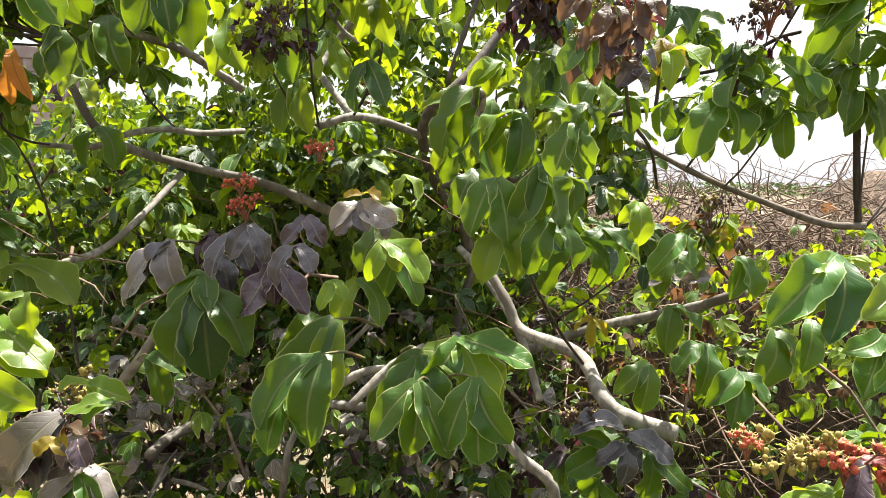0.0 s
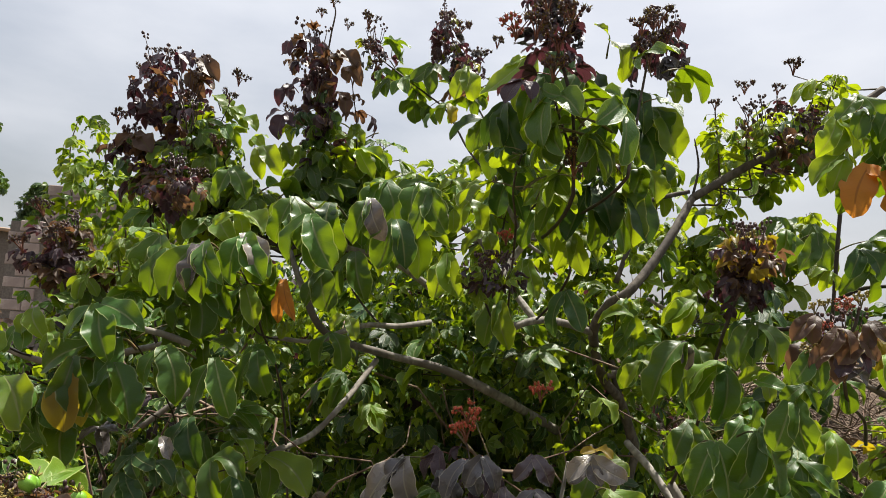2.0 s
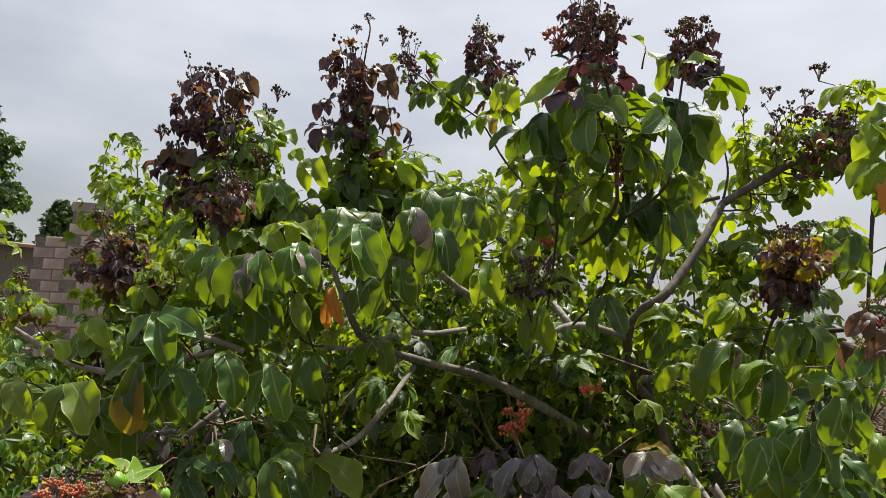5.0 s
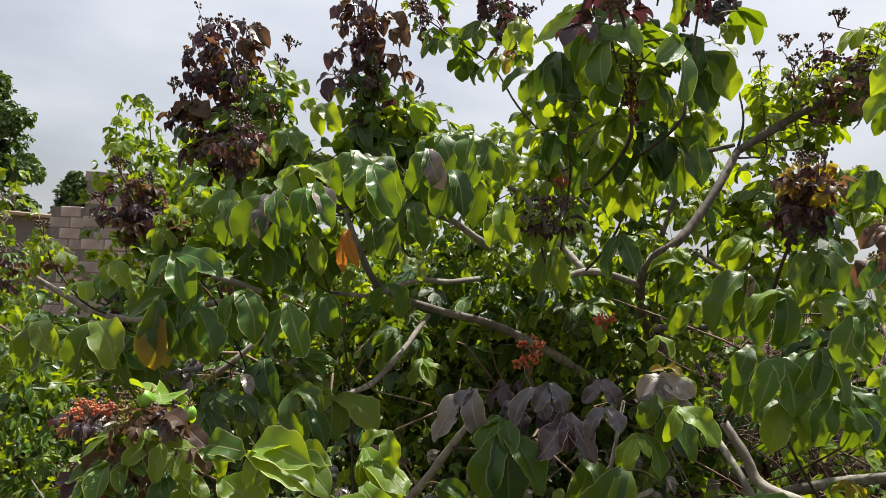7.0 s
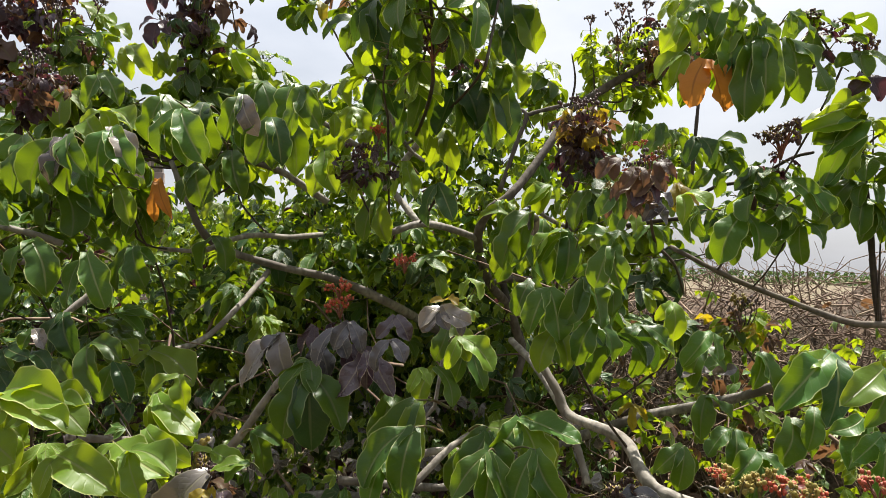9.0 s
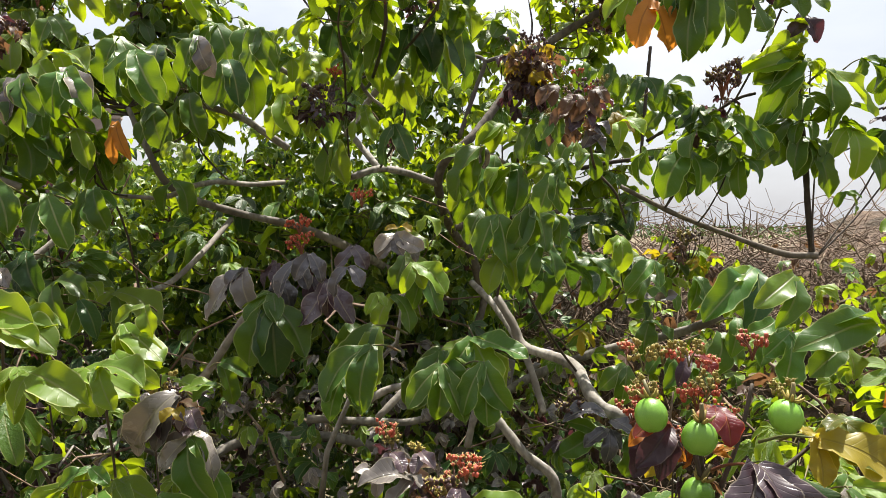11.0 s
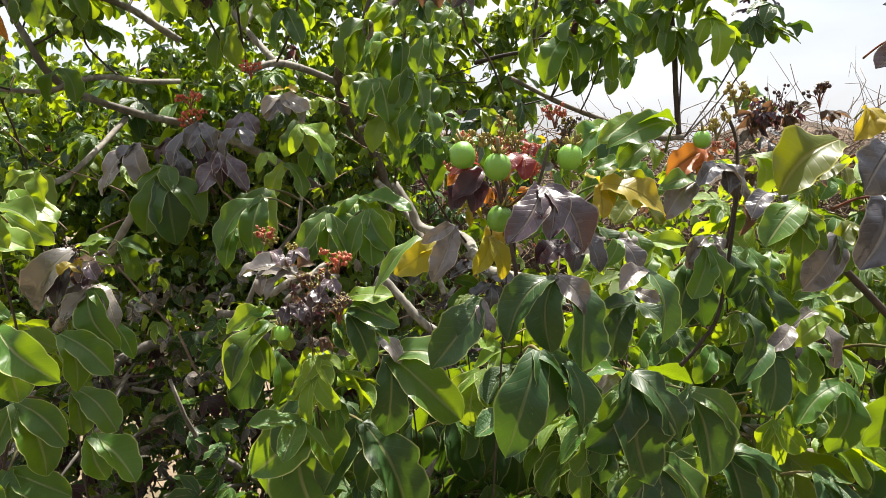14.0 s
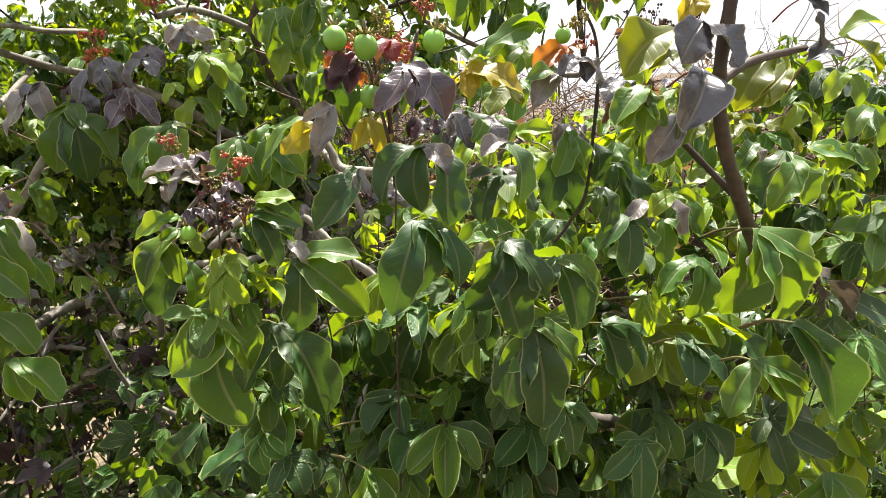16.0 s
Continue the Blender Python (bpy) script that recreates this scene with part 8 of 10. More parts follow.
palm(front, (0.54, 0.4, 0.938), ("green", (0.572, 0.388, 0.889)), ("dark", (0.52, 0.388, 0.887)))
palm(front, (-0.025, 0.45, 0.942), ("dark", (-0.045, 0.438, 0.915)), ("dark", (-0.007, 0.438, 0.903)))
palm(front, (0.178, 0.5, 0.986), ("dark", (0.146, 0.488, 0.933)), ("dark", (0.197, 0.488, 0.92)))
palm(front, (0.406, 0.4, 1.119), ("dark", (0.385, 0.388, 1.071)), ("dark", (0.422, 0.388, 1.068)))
palm(front, (0.156, 0.27, 1.334), ("yellow", (0.145, 0.258, 1.313)), ("yellow", (0.159, 0.258, 1.311)))
palm(front, (0.208, 0.2, 1.321), ("purple", (0.217, 0.188, 1.308)), ("purple", (0.197, 0.188, 1.306)))
palm(front, (0.232, 0.15, 1.314), ("dark", (0.236, 0.138, 1.27)), ("mauve", (0.211, 0.138, 1.303)))
palm(front, (0.311, 0.3, 1.409), ("green", (0.251, 0.288, 1.394)), ("green", (0.275, 0.288, 1.407)))
palm(front, (0.29, 0.3, 1.394), ("green", (0.261, 0.288, 1.374)), ("lime", (0.29, 0.288, 1.372)))
palm(front, (0.411, 0.35, 1.384), ("lime", (0.432, 0.338, 1.36)), ("lime", (0.411, 0.338, 1.346)))
palm(front, (0.382, 0.3, 1.294), ("dark", (0.366, 0.288, 1.255)), ("dark", (0.4, 0.288, 1.26)))
palm(front, (0.36, 0.25, 1.287), ("dark", (0.347, 0.238, 1.231)), ("dark", (0.377, 0.238, 1.235)))
palm(front, (0.313, 0.24, 1.322), ("mauve", (0.294, 0.228, 1.304)), ("mauve", (0.321, 0.228, 1.312)))
palm(front, (0.304, 0.22, 1.317), ("green", (0.289, 0.208, 1.281)), ("green", (0.315, 0.208, 1.285)))
palm(front, (0.351, 0.22, 1.356), ("purple", (0.33, 0.208, 1.338)), ("purple", (0.355, 0.208, 1.342)))
palm(left, (-0.307, 0.4, 1.228), ("green", (-0.286, 0.388, 1.157)), ("green", (-0.247, 0.388, 1.176)), ("green", (-0.321, 0.388, 1.185)))
palm(left, (-0.305, 0.33, 1.239), ("green", (-0.279, 0.318, 1.163)), ("green", (-0.315, 0.32, 1.191)), wide=0.85)
palm(left, (-0.275, 0.45, 1.207), ("green", (-0.257, 0.438, 1.147)), ("green", (-0.22, 0.438, 1.165)))
palm(left, (-0.324, 0.42, 1.245), ("green", (-0.349, 0.408, 1.231)), ("green", (-0.299, 0.408, 1.234)))
palm(left, (-0.392, 0.52, 1.316), ("lime", (-0.368, 0.508, 1.266)), ("lime", (-0.325, 0.508, 1.285)), ("lime", (-0.406, 0.508, 1.288)))
palm(left, (-0.426, 0.5, 1.321), ("lime", (-0.383, 0.488, 1.272)), ("lime", (-0.405, 0.488, 1.284)))
palm(left, (-0.37, 0.54, 1.328), ("lime", (-0.315, 0.528, 1.296)), ("lime", (-0.338, 0.528, 1.278)))
palm(left, (-0.297, 0.4, 1.153), ("green", (-0.267, 0.388, 1.081)), ("green", (-0.322, 0.388, 1.097)), ("green", (-0.247, 0.388, 1.111)))
palm(left, (-0.378, 0.42, 1.122), ("green", (-0.346, 0.408, 1.081)), ("lime", (-0.371, 0.408, 1.073)))
palm(left, (-0.266, 0.45, 1.147), ("green", (-0.221, 0.438, 1.103)), ("green", (-0.255, 0.438, 1.1)))
palm(left, (-0.259, 0.46, 1.091), ("green", (-0.21, 0.448, 1.041)), ("green", (-0.24, 0.448, 1.045)))
palm(left, (-0.367, 0.6, 1.375), ("lime", (-0.35, 0.588, 1.332)), ("lime", (-0.396, 0.588, 1.353)))
palm(left, (-0.333, 0.55, 1.255), ("mauve", (-0.343, 0.538, 1.212)), ("mauve", (-0.363, 0.538, 1.233)))
palm(left, (-0.28, 0.53, 1.239), ("mauve", (-0.311, 0.518, 1.204)), ("green", (-0.256, 0.518, 1.217)), ("green", (-0.244, 0.518, 1.17)))
palm(left, (-0.303, 0.55, 1.271), ("bronze", (-0.325, 0.538, 1.26)), ("bronze", (-0.278, 0.538, 1.266)), ("orange", (-0.305, 0.538, 1.253)))
palm(left, (-0.308, 0.55, 1.251), ("wine", (-0.32, 0.538, 1.233)), ("wine", (-0.286, 0.538, 1.233)))
palm(left, (-0.258, 0.55, 1.295), ("lime", (-0.296, 0.538, 1.288)), ("green", (-0.281, 0.538, 1.276)))
palm(left, (-0.375, 0.45, 1.05), ("green", (-0.346, 0.438, 1.019)), ("green", (-0.388, 0.438, 1.019)))
palm(left, (-0.285, 0.6, 1.179), ("green", (-0.26, 0.588, 1.138)), ("green", (-0.296, 0.588, 1.142)))
palm(left, (-0.372, 0.45, 1.243), ("green", (-0.394, 0.438, 1.236)), ("lime", (-0.374, 0.438, 1.263)))
palm(center, (-0.168, 0.88, 2.006), ("lime", (-0.247, 0.868, 1.934)), ("lime", (-0.195, 0.868, 1.917)), ("lime", (-0.211, 0.868, 1.981)), wide=0.72)
palm(center, (-0.056, 0.9, 2.035), ("lime", (-0.033, 0.888, 1.964)), ("lime", (-0.082, 0.888, 2.055)))
palm(center, (-0.1, 0.88, 1.977), ("green", (-0.121, 0.868, 1.899)), ("green", (-0.081, 0.868, 1.896)))
palm(center, (-0.08, 0.88, 1.975), ("dark", (-0.042, 0.868, 1.875)), ("dark", (-0.058, 0.868, 1.91)), wide=0.72)
palm(center, (-0.158, 0.88, 1.975), ("green", (-0.183, 0.868, 1.883)), ("green", (-0.153, 0.868, 1.837)), ("dark", (-0.124, 0.868, 1.892)), wide=0.72)
palm(center, (-0.02, 0.9, 1.956), ("dark", (-0, 0.888, 1.882)), ("dark", (-0.032, 0.888, 1.893)))
palm(center, (0.034, 0.9, 1.967), ("lime", (0.061, 0.888, 1.929)), ("lime", (0.042, 0.888, 1.927)))
palm(center, (0.014, 0.92, 1.934), ("lime", (0.047, 0.908, 1.848)), ("green", (0.025, 0.908, 1.869)), ("lime", (0.014, 0.908, 1.896)))
palm(center, (-0.011, 0.92, 1.904), ("dark", (0.019, 0.908, 1.831)), ("green", (-0.01, 0.908, 1.835)))
palm(center, (-0.084, 0.9, 1.928), ("green", (-0.106, 0.888, 1.847)), ("dark", (-0.071, 0.888, 1.84)), ("green", (-0.051, 0.888, 1.828)), wide=0.72)
palm(center, (-0.212, 0.9, 1.938), ("dark", (-0.244, 0.888, 1.869)), ("dark", (-0.18, 0.888, 1.834)), ("green", (-0.214, 0.888, 1.843)), wide=0.72)
palm(center, (-0.15, 0.92, 1.933), ("lime", (-0.167, 0.908, 1.839)), ("dark", (-0.132, 0.908, 1.851)))
palm(center, (-0.215, 0.95, 1.887), ("green", (-0.239, 0.938, 1.819)), ("dark", (-0.191, 0.938, 1.799)))
palm(center, (-0.033, 0.95, 1.871), ("lime", (-0.02, 0.938, 1.798)), ("lime", (-0.044, 0.938, 1.816)))
palm(center, (-0.076, 0.95, 1.816), ("dark", (-0.11, 0.938, 1.723)), ("green", (-0.068, 0.938, 1.712)), ("dark", (-0.037, 0.938, 1.732)))
palm(center, (-0.031, 0.95, 1.817), ("dark", (-0.05, 0.938, 1.732)), ("dark", (0.012, 0.938, 1.722)), ("lime", (-0.014, 0.938, 1.715)))
palm(center, (-0.177, 0.97, 1.842), ("lime", (-0.196, 0.958, 1.774)), ("lime", (-0.149, 0.958, 1.774)))
palm(center, (-0.14, 0.97, 1.831), ("green", (-0.158, 0.958, 1.734)), ("green", (-0.116, 0.958, 1.727)), wide=0.72)
palm(center, (-0.215, 0.97, 1.832), ("dark", (-0.226, 0.958, 1.764)), ("dark", (-0.182, 0.958, 1.753)))
palm(center, (-0.101, 1, 1.749), ("lime", (-0.13, 0.988, 1.681)), ("lime", (-0.082, 0.988, 1.673)), ("lime", (-0.061, 0.988, 1.693)))
palm(center, (-0.255, 0.95, 1.928), ("dark", (-0.308, 0.938, 1.886)), ("green", (-0.271, 0.938, 1.868)))
palm(center, (-0.306, 0.9, 1.938), ("green", (-0.342, 0.888, 1.897)), ("lime", (-0.316, 0.888, 1.901)), ("yellow", (-0.296, 0.888, 1.9)))
palm(center, (-0.279, 0.9, 2), ("lime", (-0.26, 0.888, 1.941)), ("lime", (-0.296, 0.888, 1.943)))
palm(center, (-0.125, 0.9, 2.026), ("dark", (-0.15, 0.888, 1.966)), ("dark", (-0.115, 0.888, 1.955)))
palm(center, (-0.114, 0.9, 1.895), ("lime", (-0.13, 0.888, 1.837)), ("lime", (-0.096, 0.888, 1.836)))
palm(center, (0.001, 0.95, 1.85), ("green", (-0.021, 0.938, 1.783)), ("lime", (0.019, 0.938, 1.783)))
palm(center, (-0.158, 1, 1.786), ("green", (-0.185, 0.988, 1.715)), ("lime", (-0.137, 0.988, 1.706)))
palm(center, (-0.047, 1, 1.786), ("lime", (-0.064, 0.988, 1.717)), ("green", (-0.02, 0.988, 1.712)))
palm(center, (-0.616, 0.72, 1.676), ("green", (-0.651, 0.708, 1.594)), ("green", (-0.595, 0.708, 1.592)), ("mauve", (-0.615, 0.708, 1.606)))
palm(center, (-0.604, 0.72, 1.681), ("mauve", (-0.612, 0.708, 1.621)), ("green", (-0.566, 0.708, 1.621)))
palm(center, (-0.561, 0.75, 1.698), ("green", (-0.57, 0.738, 1.622)), ("green", (-0.517, 0.738, 1.629)), ("mauve", (-0.527, 0.738, 1.637)))
palm(center, (-0.608, 0.8, 1.733), ("lime", (-0.636, 0.788, 1.713)), ("lime", (-0.552, 0.788, 1.701)), ("lime", (-0.586, 0.788, 1.689)))
palm(center, (-0.738, 0.8, 1.695), ("green", (-0.748, 0.788, 1.612)), ("green", (-0.7, 0.788, 1.622)))
palm(center, (-0.539, 0.85, 1.771), ("green", (-0.564, 0.838, 1.697)), ("green", (-0.517, 0.838, 1.686)))
palm(center, (-0.497, 0.9, 1.771), ("green", (-0.51, 0.888, 1.684)), ("green", (-0.469, 0.888, 1.674)), ("dark", (-0.499, 0.888, 1.704)))
palm(center, (-0.422, 0.95, 1.821), ("green", (-0.433, 0.938, 1.742)), ("green", (-0.392, 0.938, 1.73)), ("lime", (-0.451, 0.938, 1.783)))
palm(center, (-0.329, 0.9, 1.799), ("green", (-0.345, 0.888, 1.715)), ("green", (-0.293, 0.888, 1.723)))
palm(center, (-0.367, 0.95, 1.75), ("green", (-0.389, 0.938, 1.663)), ("green", (-0.348, 0.938, 1.652)))
palm(center, (-0.579, 0.9, 1.761), ("lime", (-0.596, 0.888, 1.714)), ("green", (-0.55, 0.888, 1.714)))
palm(center, (-0.494, 1, 1.888), ("lime", (-0.431, 0.988, 1.856)), ("lime", (-0.455, 0.988, 1.833)))
palm(center, (-0.447, 0.9, 1.691), ("green", (-0.464, 0.888, 1.613)), ("green", (-0.419, 0.888, 1.61)))
palm(center, (-0.483, 0.85, 1.665), ("green", (-0.499, 0.838, 1.595)), ("green", (-0.46, 0.838, 1.592)))
palm(center, (-0.305, 0.95, 1.699), ("lime", (-0.32, 0.938, 1.62)), ("lime", (-0.277, 0.938, 1.626)))
palm(center, (-0.253, 1, 1.696), ("green", (-0.269, 0.988, 1.625)), ("green", (-0.225, 0.988, 1.621)))
palm(center, (-0.222, 1, 1.627), ("green", (-0.242, 0.988, 1.548)), ("lime", (-0.199, 0.988, 1.545)))
palm(center, (-0.678, 0.8, 1.619), ("green", (-0.691, 0.788, 1.545)), ("green", (-0.644, 0.788, 1.538)))
palm(center, (-0.612, 0.85, 1.625), ("green", (-0.621, 0.838, 1.548)), ("lime", (-0.581, 0.838, 1.56)))
palm(center, (-0.191, 1.1, 1.708), ("lime", (-0.209, 1.088, 1.632)), ("lime", (-0.168, 1.088, 1.634)))
palm(center, (-0.318, 1.2, 1.838), ("lime", (-0.343, 1.188, 1.764)), ("lime", (-0.29, 1.188, 1.758)))
palm(center, (-0.285, 1.2, 1.934), ("lime", (-0.317, 1.188, 1.871)), ("lime", (-0.258, 1.188, 1.859)))
palm(center, (-0.442, 1.2, 1.889), ("lime", (-0.475, 1.188, 1.837)), ("lime", (-0.412, 1.188, 1.824)))
palm(center, (-0.296, 0.74, 1.412), ("mauve", (-0.347, 0.728, 1.339)), ("mauve", (-0.278, 0.728, 1.35)), ("purple", (-0.32, 0.728, 1.366)))
palm(center, (-0.25, 0.74, 1.4), ("purple", (-0.224, 0.728, 1.357)), ("purple", (-0.253, 0.728, 1.371)))
palm(center, (-0.165, 0.7, 1.397), ("damson", (-0.2, 0.688, 1.337)), ("damson", (-0.13, 0.688, 1.342)), ("damson", (-0.162, 0.688, 1.35)))
palm(center, (-0.242, 0.7, 1.367), ("green", (-0.271, 0.688, 1.284)), ("green", (-0.194, 0.688, 1.296)), ("dark", (-0.232, 0.688, 1.269)))
palm(center, (-0.095, 0.66, 1.346), ("green", (-0.149, 0.648, 1.267)), ("lime", (-0.102, 0.648, 1.263)))
palm(center, (-0.008, 0.64, 1.322), ("green", (-0.047, 0.628, 1.247)), ("green", (0.011, 0.628, 1.241)), ("lime", (0.072, 0.628, 1.262)))
palm(center, (-0.063, 0.6, 1.464), ("mauve", (-0.084, 0.588, 1.44)), ("mauve", (-0.027, 0.588, 1.448)), ("purple", (-0.051, 0.588, 1.439)))
palm(center, (-0.059, 0.6, 1.472), ("yellow", (-0.073, 0.588, 1.469)), ("yellow", (-0.041, 0.588, 1.467)))
palm(center, (-0.124, 0.66, 1.447), ("damson", (-0.145, 0.648, 1.42)), ("damson", (-0.104, 0.648, 1.418)))
palm(center, (-0.185, 0.68, 1.436), ("purple", (-0.202, 0.668, 1.401)), ("purple", (-0.166, 0.668, 1.399)))
palm(center, (-0.058, 0.7, 1.439), ("green", (-0.077, 0.688, 1.389)), ("lime", (-0.034, 0.688, 1.391)))
palm(center, (-0.037, 0.72, 1.416), ("green", (-0.056, 0.708, 1.359)), ("green", (-0.013, 0.708, 1.353)))
palm(center, (-0.139, 0.72, 1.338), ("green", (-0.157, 0.708, 1.274)), ("green", (-0.113, 0.708, 1.277)))
palm(center, (-0.078, 0.7, 1.381), ("lime", (-0.097, 0.688, 1.332)), ("green", (-0.054, 0.688, 1.331)))
palm(center, (-0.554, 0.86, 1.362), ("lime", (-0.577, 0.848, 1.342)), ("green", (-0.542, 0.848, 1.3)), ("lime", (-0.473, 0.848, 1.312)))
palm(center, (0.304, 0.87, 1.398), ("green", (0.276, 0.858, 1.342)), ("green", (0.335, 0.858, 1.362)))
palm(center, (0.314, 0.87, 1.362), ("mauve", (0.266, 0.858, 1.355)), ("mauve", (0.345, 0.858, 1.372)))
palm(left, (-0.41, 0.44, 1.369), ("lime", (-0.444, 0.428, 1.347)), ("lime", (-0.362, 0.428, 1.348)), ("lime", (-0.359, 0.428, 1.378)), ("lime", (-0.427, 0.428, 1.382)))
palm(left, (-0.382, 0.42, 1.333), ("lime", (-0.39, 0.408, 1.301)), ("lime", (-0.317, 0.408, 1.306)))
palm(left, (-0.316, 0.42, 1.34), ("lime", (-0.295, 0.408, 1.303)), ("lime", (-0.267, 0.408, 1.325)), ("lime", (-0.316, 0.408, 1.327)))
palm(left, (-0.393, 0.6, 1.352), ("lime", (-0.394, 0.588, 1.311)), ("lime", (-0.342, 0.588, 1.301)))
palm(left, (-0.37, 0.7, 1.259), ("lime", (-0.4, 0.688, 1.246)), ("lime", (-0.319, 0.688, 1.248)), ("lime", (-0.348, 0.688, 1.238)))
stem(front, "branch", 0.009, 0.0075, (0.436, 0.5, 0.918), (0.478, 0.5, 0.907), (0.516, 0.5, 0.888), (0.551, 0.5, 0.843), (0.581, 0.5, 0.798), (0.63, 0.52, 0.711), bark=SHADED_BARK)
stem(front, "branch", 0.004, 0.004, (0.758, 0.5, 0.826), (0.748, 0.5, 0.786), (0.735, 0.5, 0.737), (0.748, 0.52, 0.634), bark=BARK)
stem(front, "branch", 0.0034, 0.0034, (0.555, 0.52, 0.824), (0.553, 0.52, 0.788), (0.552, 0.52, 0.723), bark=BARK)
stem(front, "branch", 0.004, 0.003, (0.391, 0.15, 1.347), (0.432, 0.17, 1.364), (0.5, 0.2, 1.376), bark=STEM)
stem(front, "branch", 0.003, 0.0024, (0.442, 0.2, 1.258), (0.418, 0.2, 1.281), (0.385, 0.2, 1.313), bark=STEM)
palm(front, (-0.026, 0.3, 1.31), ("damson", (-0.032, 0.288, 1.298)), ("damson", (-0.015, 0.288, 1.299)), wide=1.3)
palm(front, (-0.004, 0.3, 1.311), ("damson", (-0.008, 0.288, 1.299)), ("damson", (0.007, 0.288, 1.303)), wide=1.3)
palm(front, (-0.012, 0.3, 1.264), ("damson", (-0.017, 0.288, 1.249)), ("damson", (0, 0.288, 1.253)), wide=1.3)
palm(front, (0.01, 0.3, 1.278), ("damson", (0.007, 0.288, 1.263)), ("damson", (0.021, 0.288, 1.268)), wide=1.2)
palm(front, (0.023, 0.3, 1.285), ("damson", (0.016, 0.288, 1.277)), ("damson", (0.031, 0.288, 1.275)), wide=1.2)
palm(front, (-0.009, 0.29, 1.296), ("mauve", (-0.046, 0.278, 1.294)), ("mauve", (-0.029, 0.278, 1.273)), ("mauve", (-0.002, 0.278, 1.294)), face=(0, -.2, .98))
palm(left, (-0.303, 0.55, 1.283), ("mauve", (-0.35, 0.538, 1.224)), ("purple", (-0.327, 0.538, 1.218)))
palm(left, (-0.277, 0.54, 1.242), ("mauve", (-0.313, 0.528, 1.2)), ("mauve", (-0.25, 0.528, 1.191)), ("mauve", (-0.279, 0.528, 1.207)), face=(0, -.3, .95))
palm(left, (-0.296, 0.53, 1.27), ("yellow", (-0.307, 0.518, 1.259)), ("yellow", (-0.281, 0.518, 1.261)), wide=1.3)
palm(left, (-0.278, 0.53, 1.272), ("damson", (-0.286, 0.518, 1.249)), ("damson", (-0.264, 0.518, 1.251)), wide=1.3)
tuft(left, (-0.665, 0.47, 1.382), 0.04, 0.025, 26, 0.022, ("bronze", "wine", "bronze", "mauve"), 60)
tuft(left, (-0.618, 0.47, 1.371), 0.045, 0.03, 34, 0.022, ("bronze", "wine", "bronze", "mauve"), 61)
tuft(left, (-0.575, 0.47, 1.382), 0.035, 0.025, 24, 0.022, ("bronze", "wine", "bronze", "mauve"), 62)
tuft(left, (-0.645, 0.47, 1.332), 0.04, 0.03, 30, 0.022, ("bronze", "wine", "bronze", "mauve"), 63)
tuft(left, (-0.59, 0.47, 1.335), 0.045, 0.03, 30, 0.022, ("bronze", "wine", "bronze", "mauve"), 64)
tuft(left, (-0.311, 0.56, 1.261), 0.03, 0.022, 26, 0.018, ("bronze", "wine", "damson"), 66)
palm(front, (0.369, 0.13, 1.45), ("damson", (0.346, 0.118, 1.429)), ("damson", (0.376, 0.118, 1.421)), wide=1.2)
palm(front, (0.378, 0.14, 1.457), ("purple", (0.357, 0.128, 1.467)), ("damson", (0.382, 0.128, 1.464)))
tuft(center, (-1.045, 1.15, 2.065), 0.066, 0.087, 37, 0.034, ("wine", "bronze", "wine", "wine"), 1)
tuft(center, (-0.967, 1.15, 2.04), 0.054, 0.087, 28, 0.034, ("bronze", "wine", "bronze", "lime"), 2)
tuft(center, (-1.08, 1.12, 1.927), 0.038, 0.036, 16, 0.036, ("wine", "wine", "bronze", "dark"), 3)
tuft(center, (-0.723, 0.8, 1.77), 0.039, 0.040, 31, 0.026, ("bronze", "wine", "bronze", "wine"), 4)
tuft(center, (-0.913, 1.1, 1.95), 0.057, 0.059, 22, 0.036, ("wine", "dark", "green", "green"), 5)
tuft(center, (-0.674, 1.15, 2.131), 0.048, 0.056, 21, 0.036, ("bronze", "wine", "bronze", "wine"), 6)
tuft(center, (-0.661, 1.15, 2.027), 0.051, 0.059, 28, 0.034, ("wine", "bronze", "dark", "green"), 7)
tuft(center, (-0.643, 1.15, 1.956), 0.054, 0.056, 24, 0.034, ("dark", "wine", "green", "green"), 8)
tuft(center, (-0.557, 1.2, 2.163), 0.032, 0.047, 27, 0.026, ("wine", "purple", "damson", "olive", "wine"), 9)
tuft(center, (-0.381, 1.15, 2.155), 0.038, 0.056, 31, 0.024, ("wine", "purple", "damson", "olive", "wine"), 10)
tuft(center, (-0.337, 1.15, 2.091), 0.059, 0.037, 27, 0.026, ("wine", "purple", "damson", "olive", "wine"), 11)
tuft(center, (-0.147, 0.95, 2.081), 0.042, 0.073, 62, 0.028, ("wine", "purple", "wine"), 12)
tuft(center, (-0.162, 0.95, 2.121), 0.036, 0.041, 31, 0.024, ("wine", "purple", "wine"), 13)
tuft(center, (0.018, 0.95, 2.042), 0.049, 0.047, 43, 0.026, ("wine", "purple", "wine"), 14)
tuft(center, (-0.072, 0.95, 1.837), 0.037, 0.031, 31, 0.022, ("wine", "wine", "dark"), 15)
tuft(center, (-0.213, 0.85, 1.653), 0.051, 0.028, 31, 0.022, ("wine", "dark", "wine", "lime"), 16)
tuft(center, (0.097, 0.68, 1.678), 0.037, 0.031, 37, 0.02, ("bronze", "bronze", "wine", "yellow"), 17)
tuft(center, (0.099, 0.7, 1.647), 0.035, 0.024, 24, 0.022, ("wine", "dark", "wine"), 18)
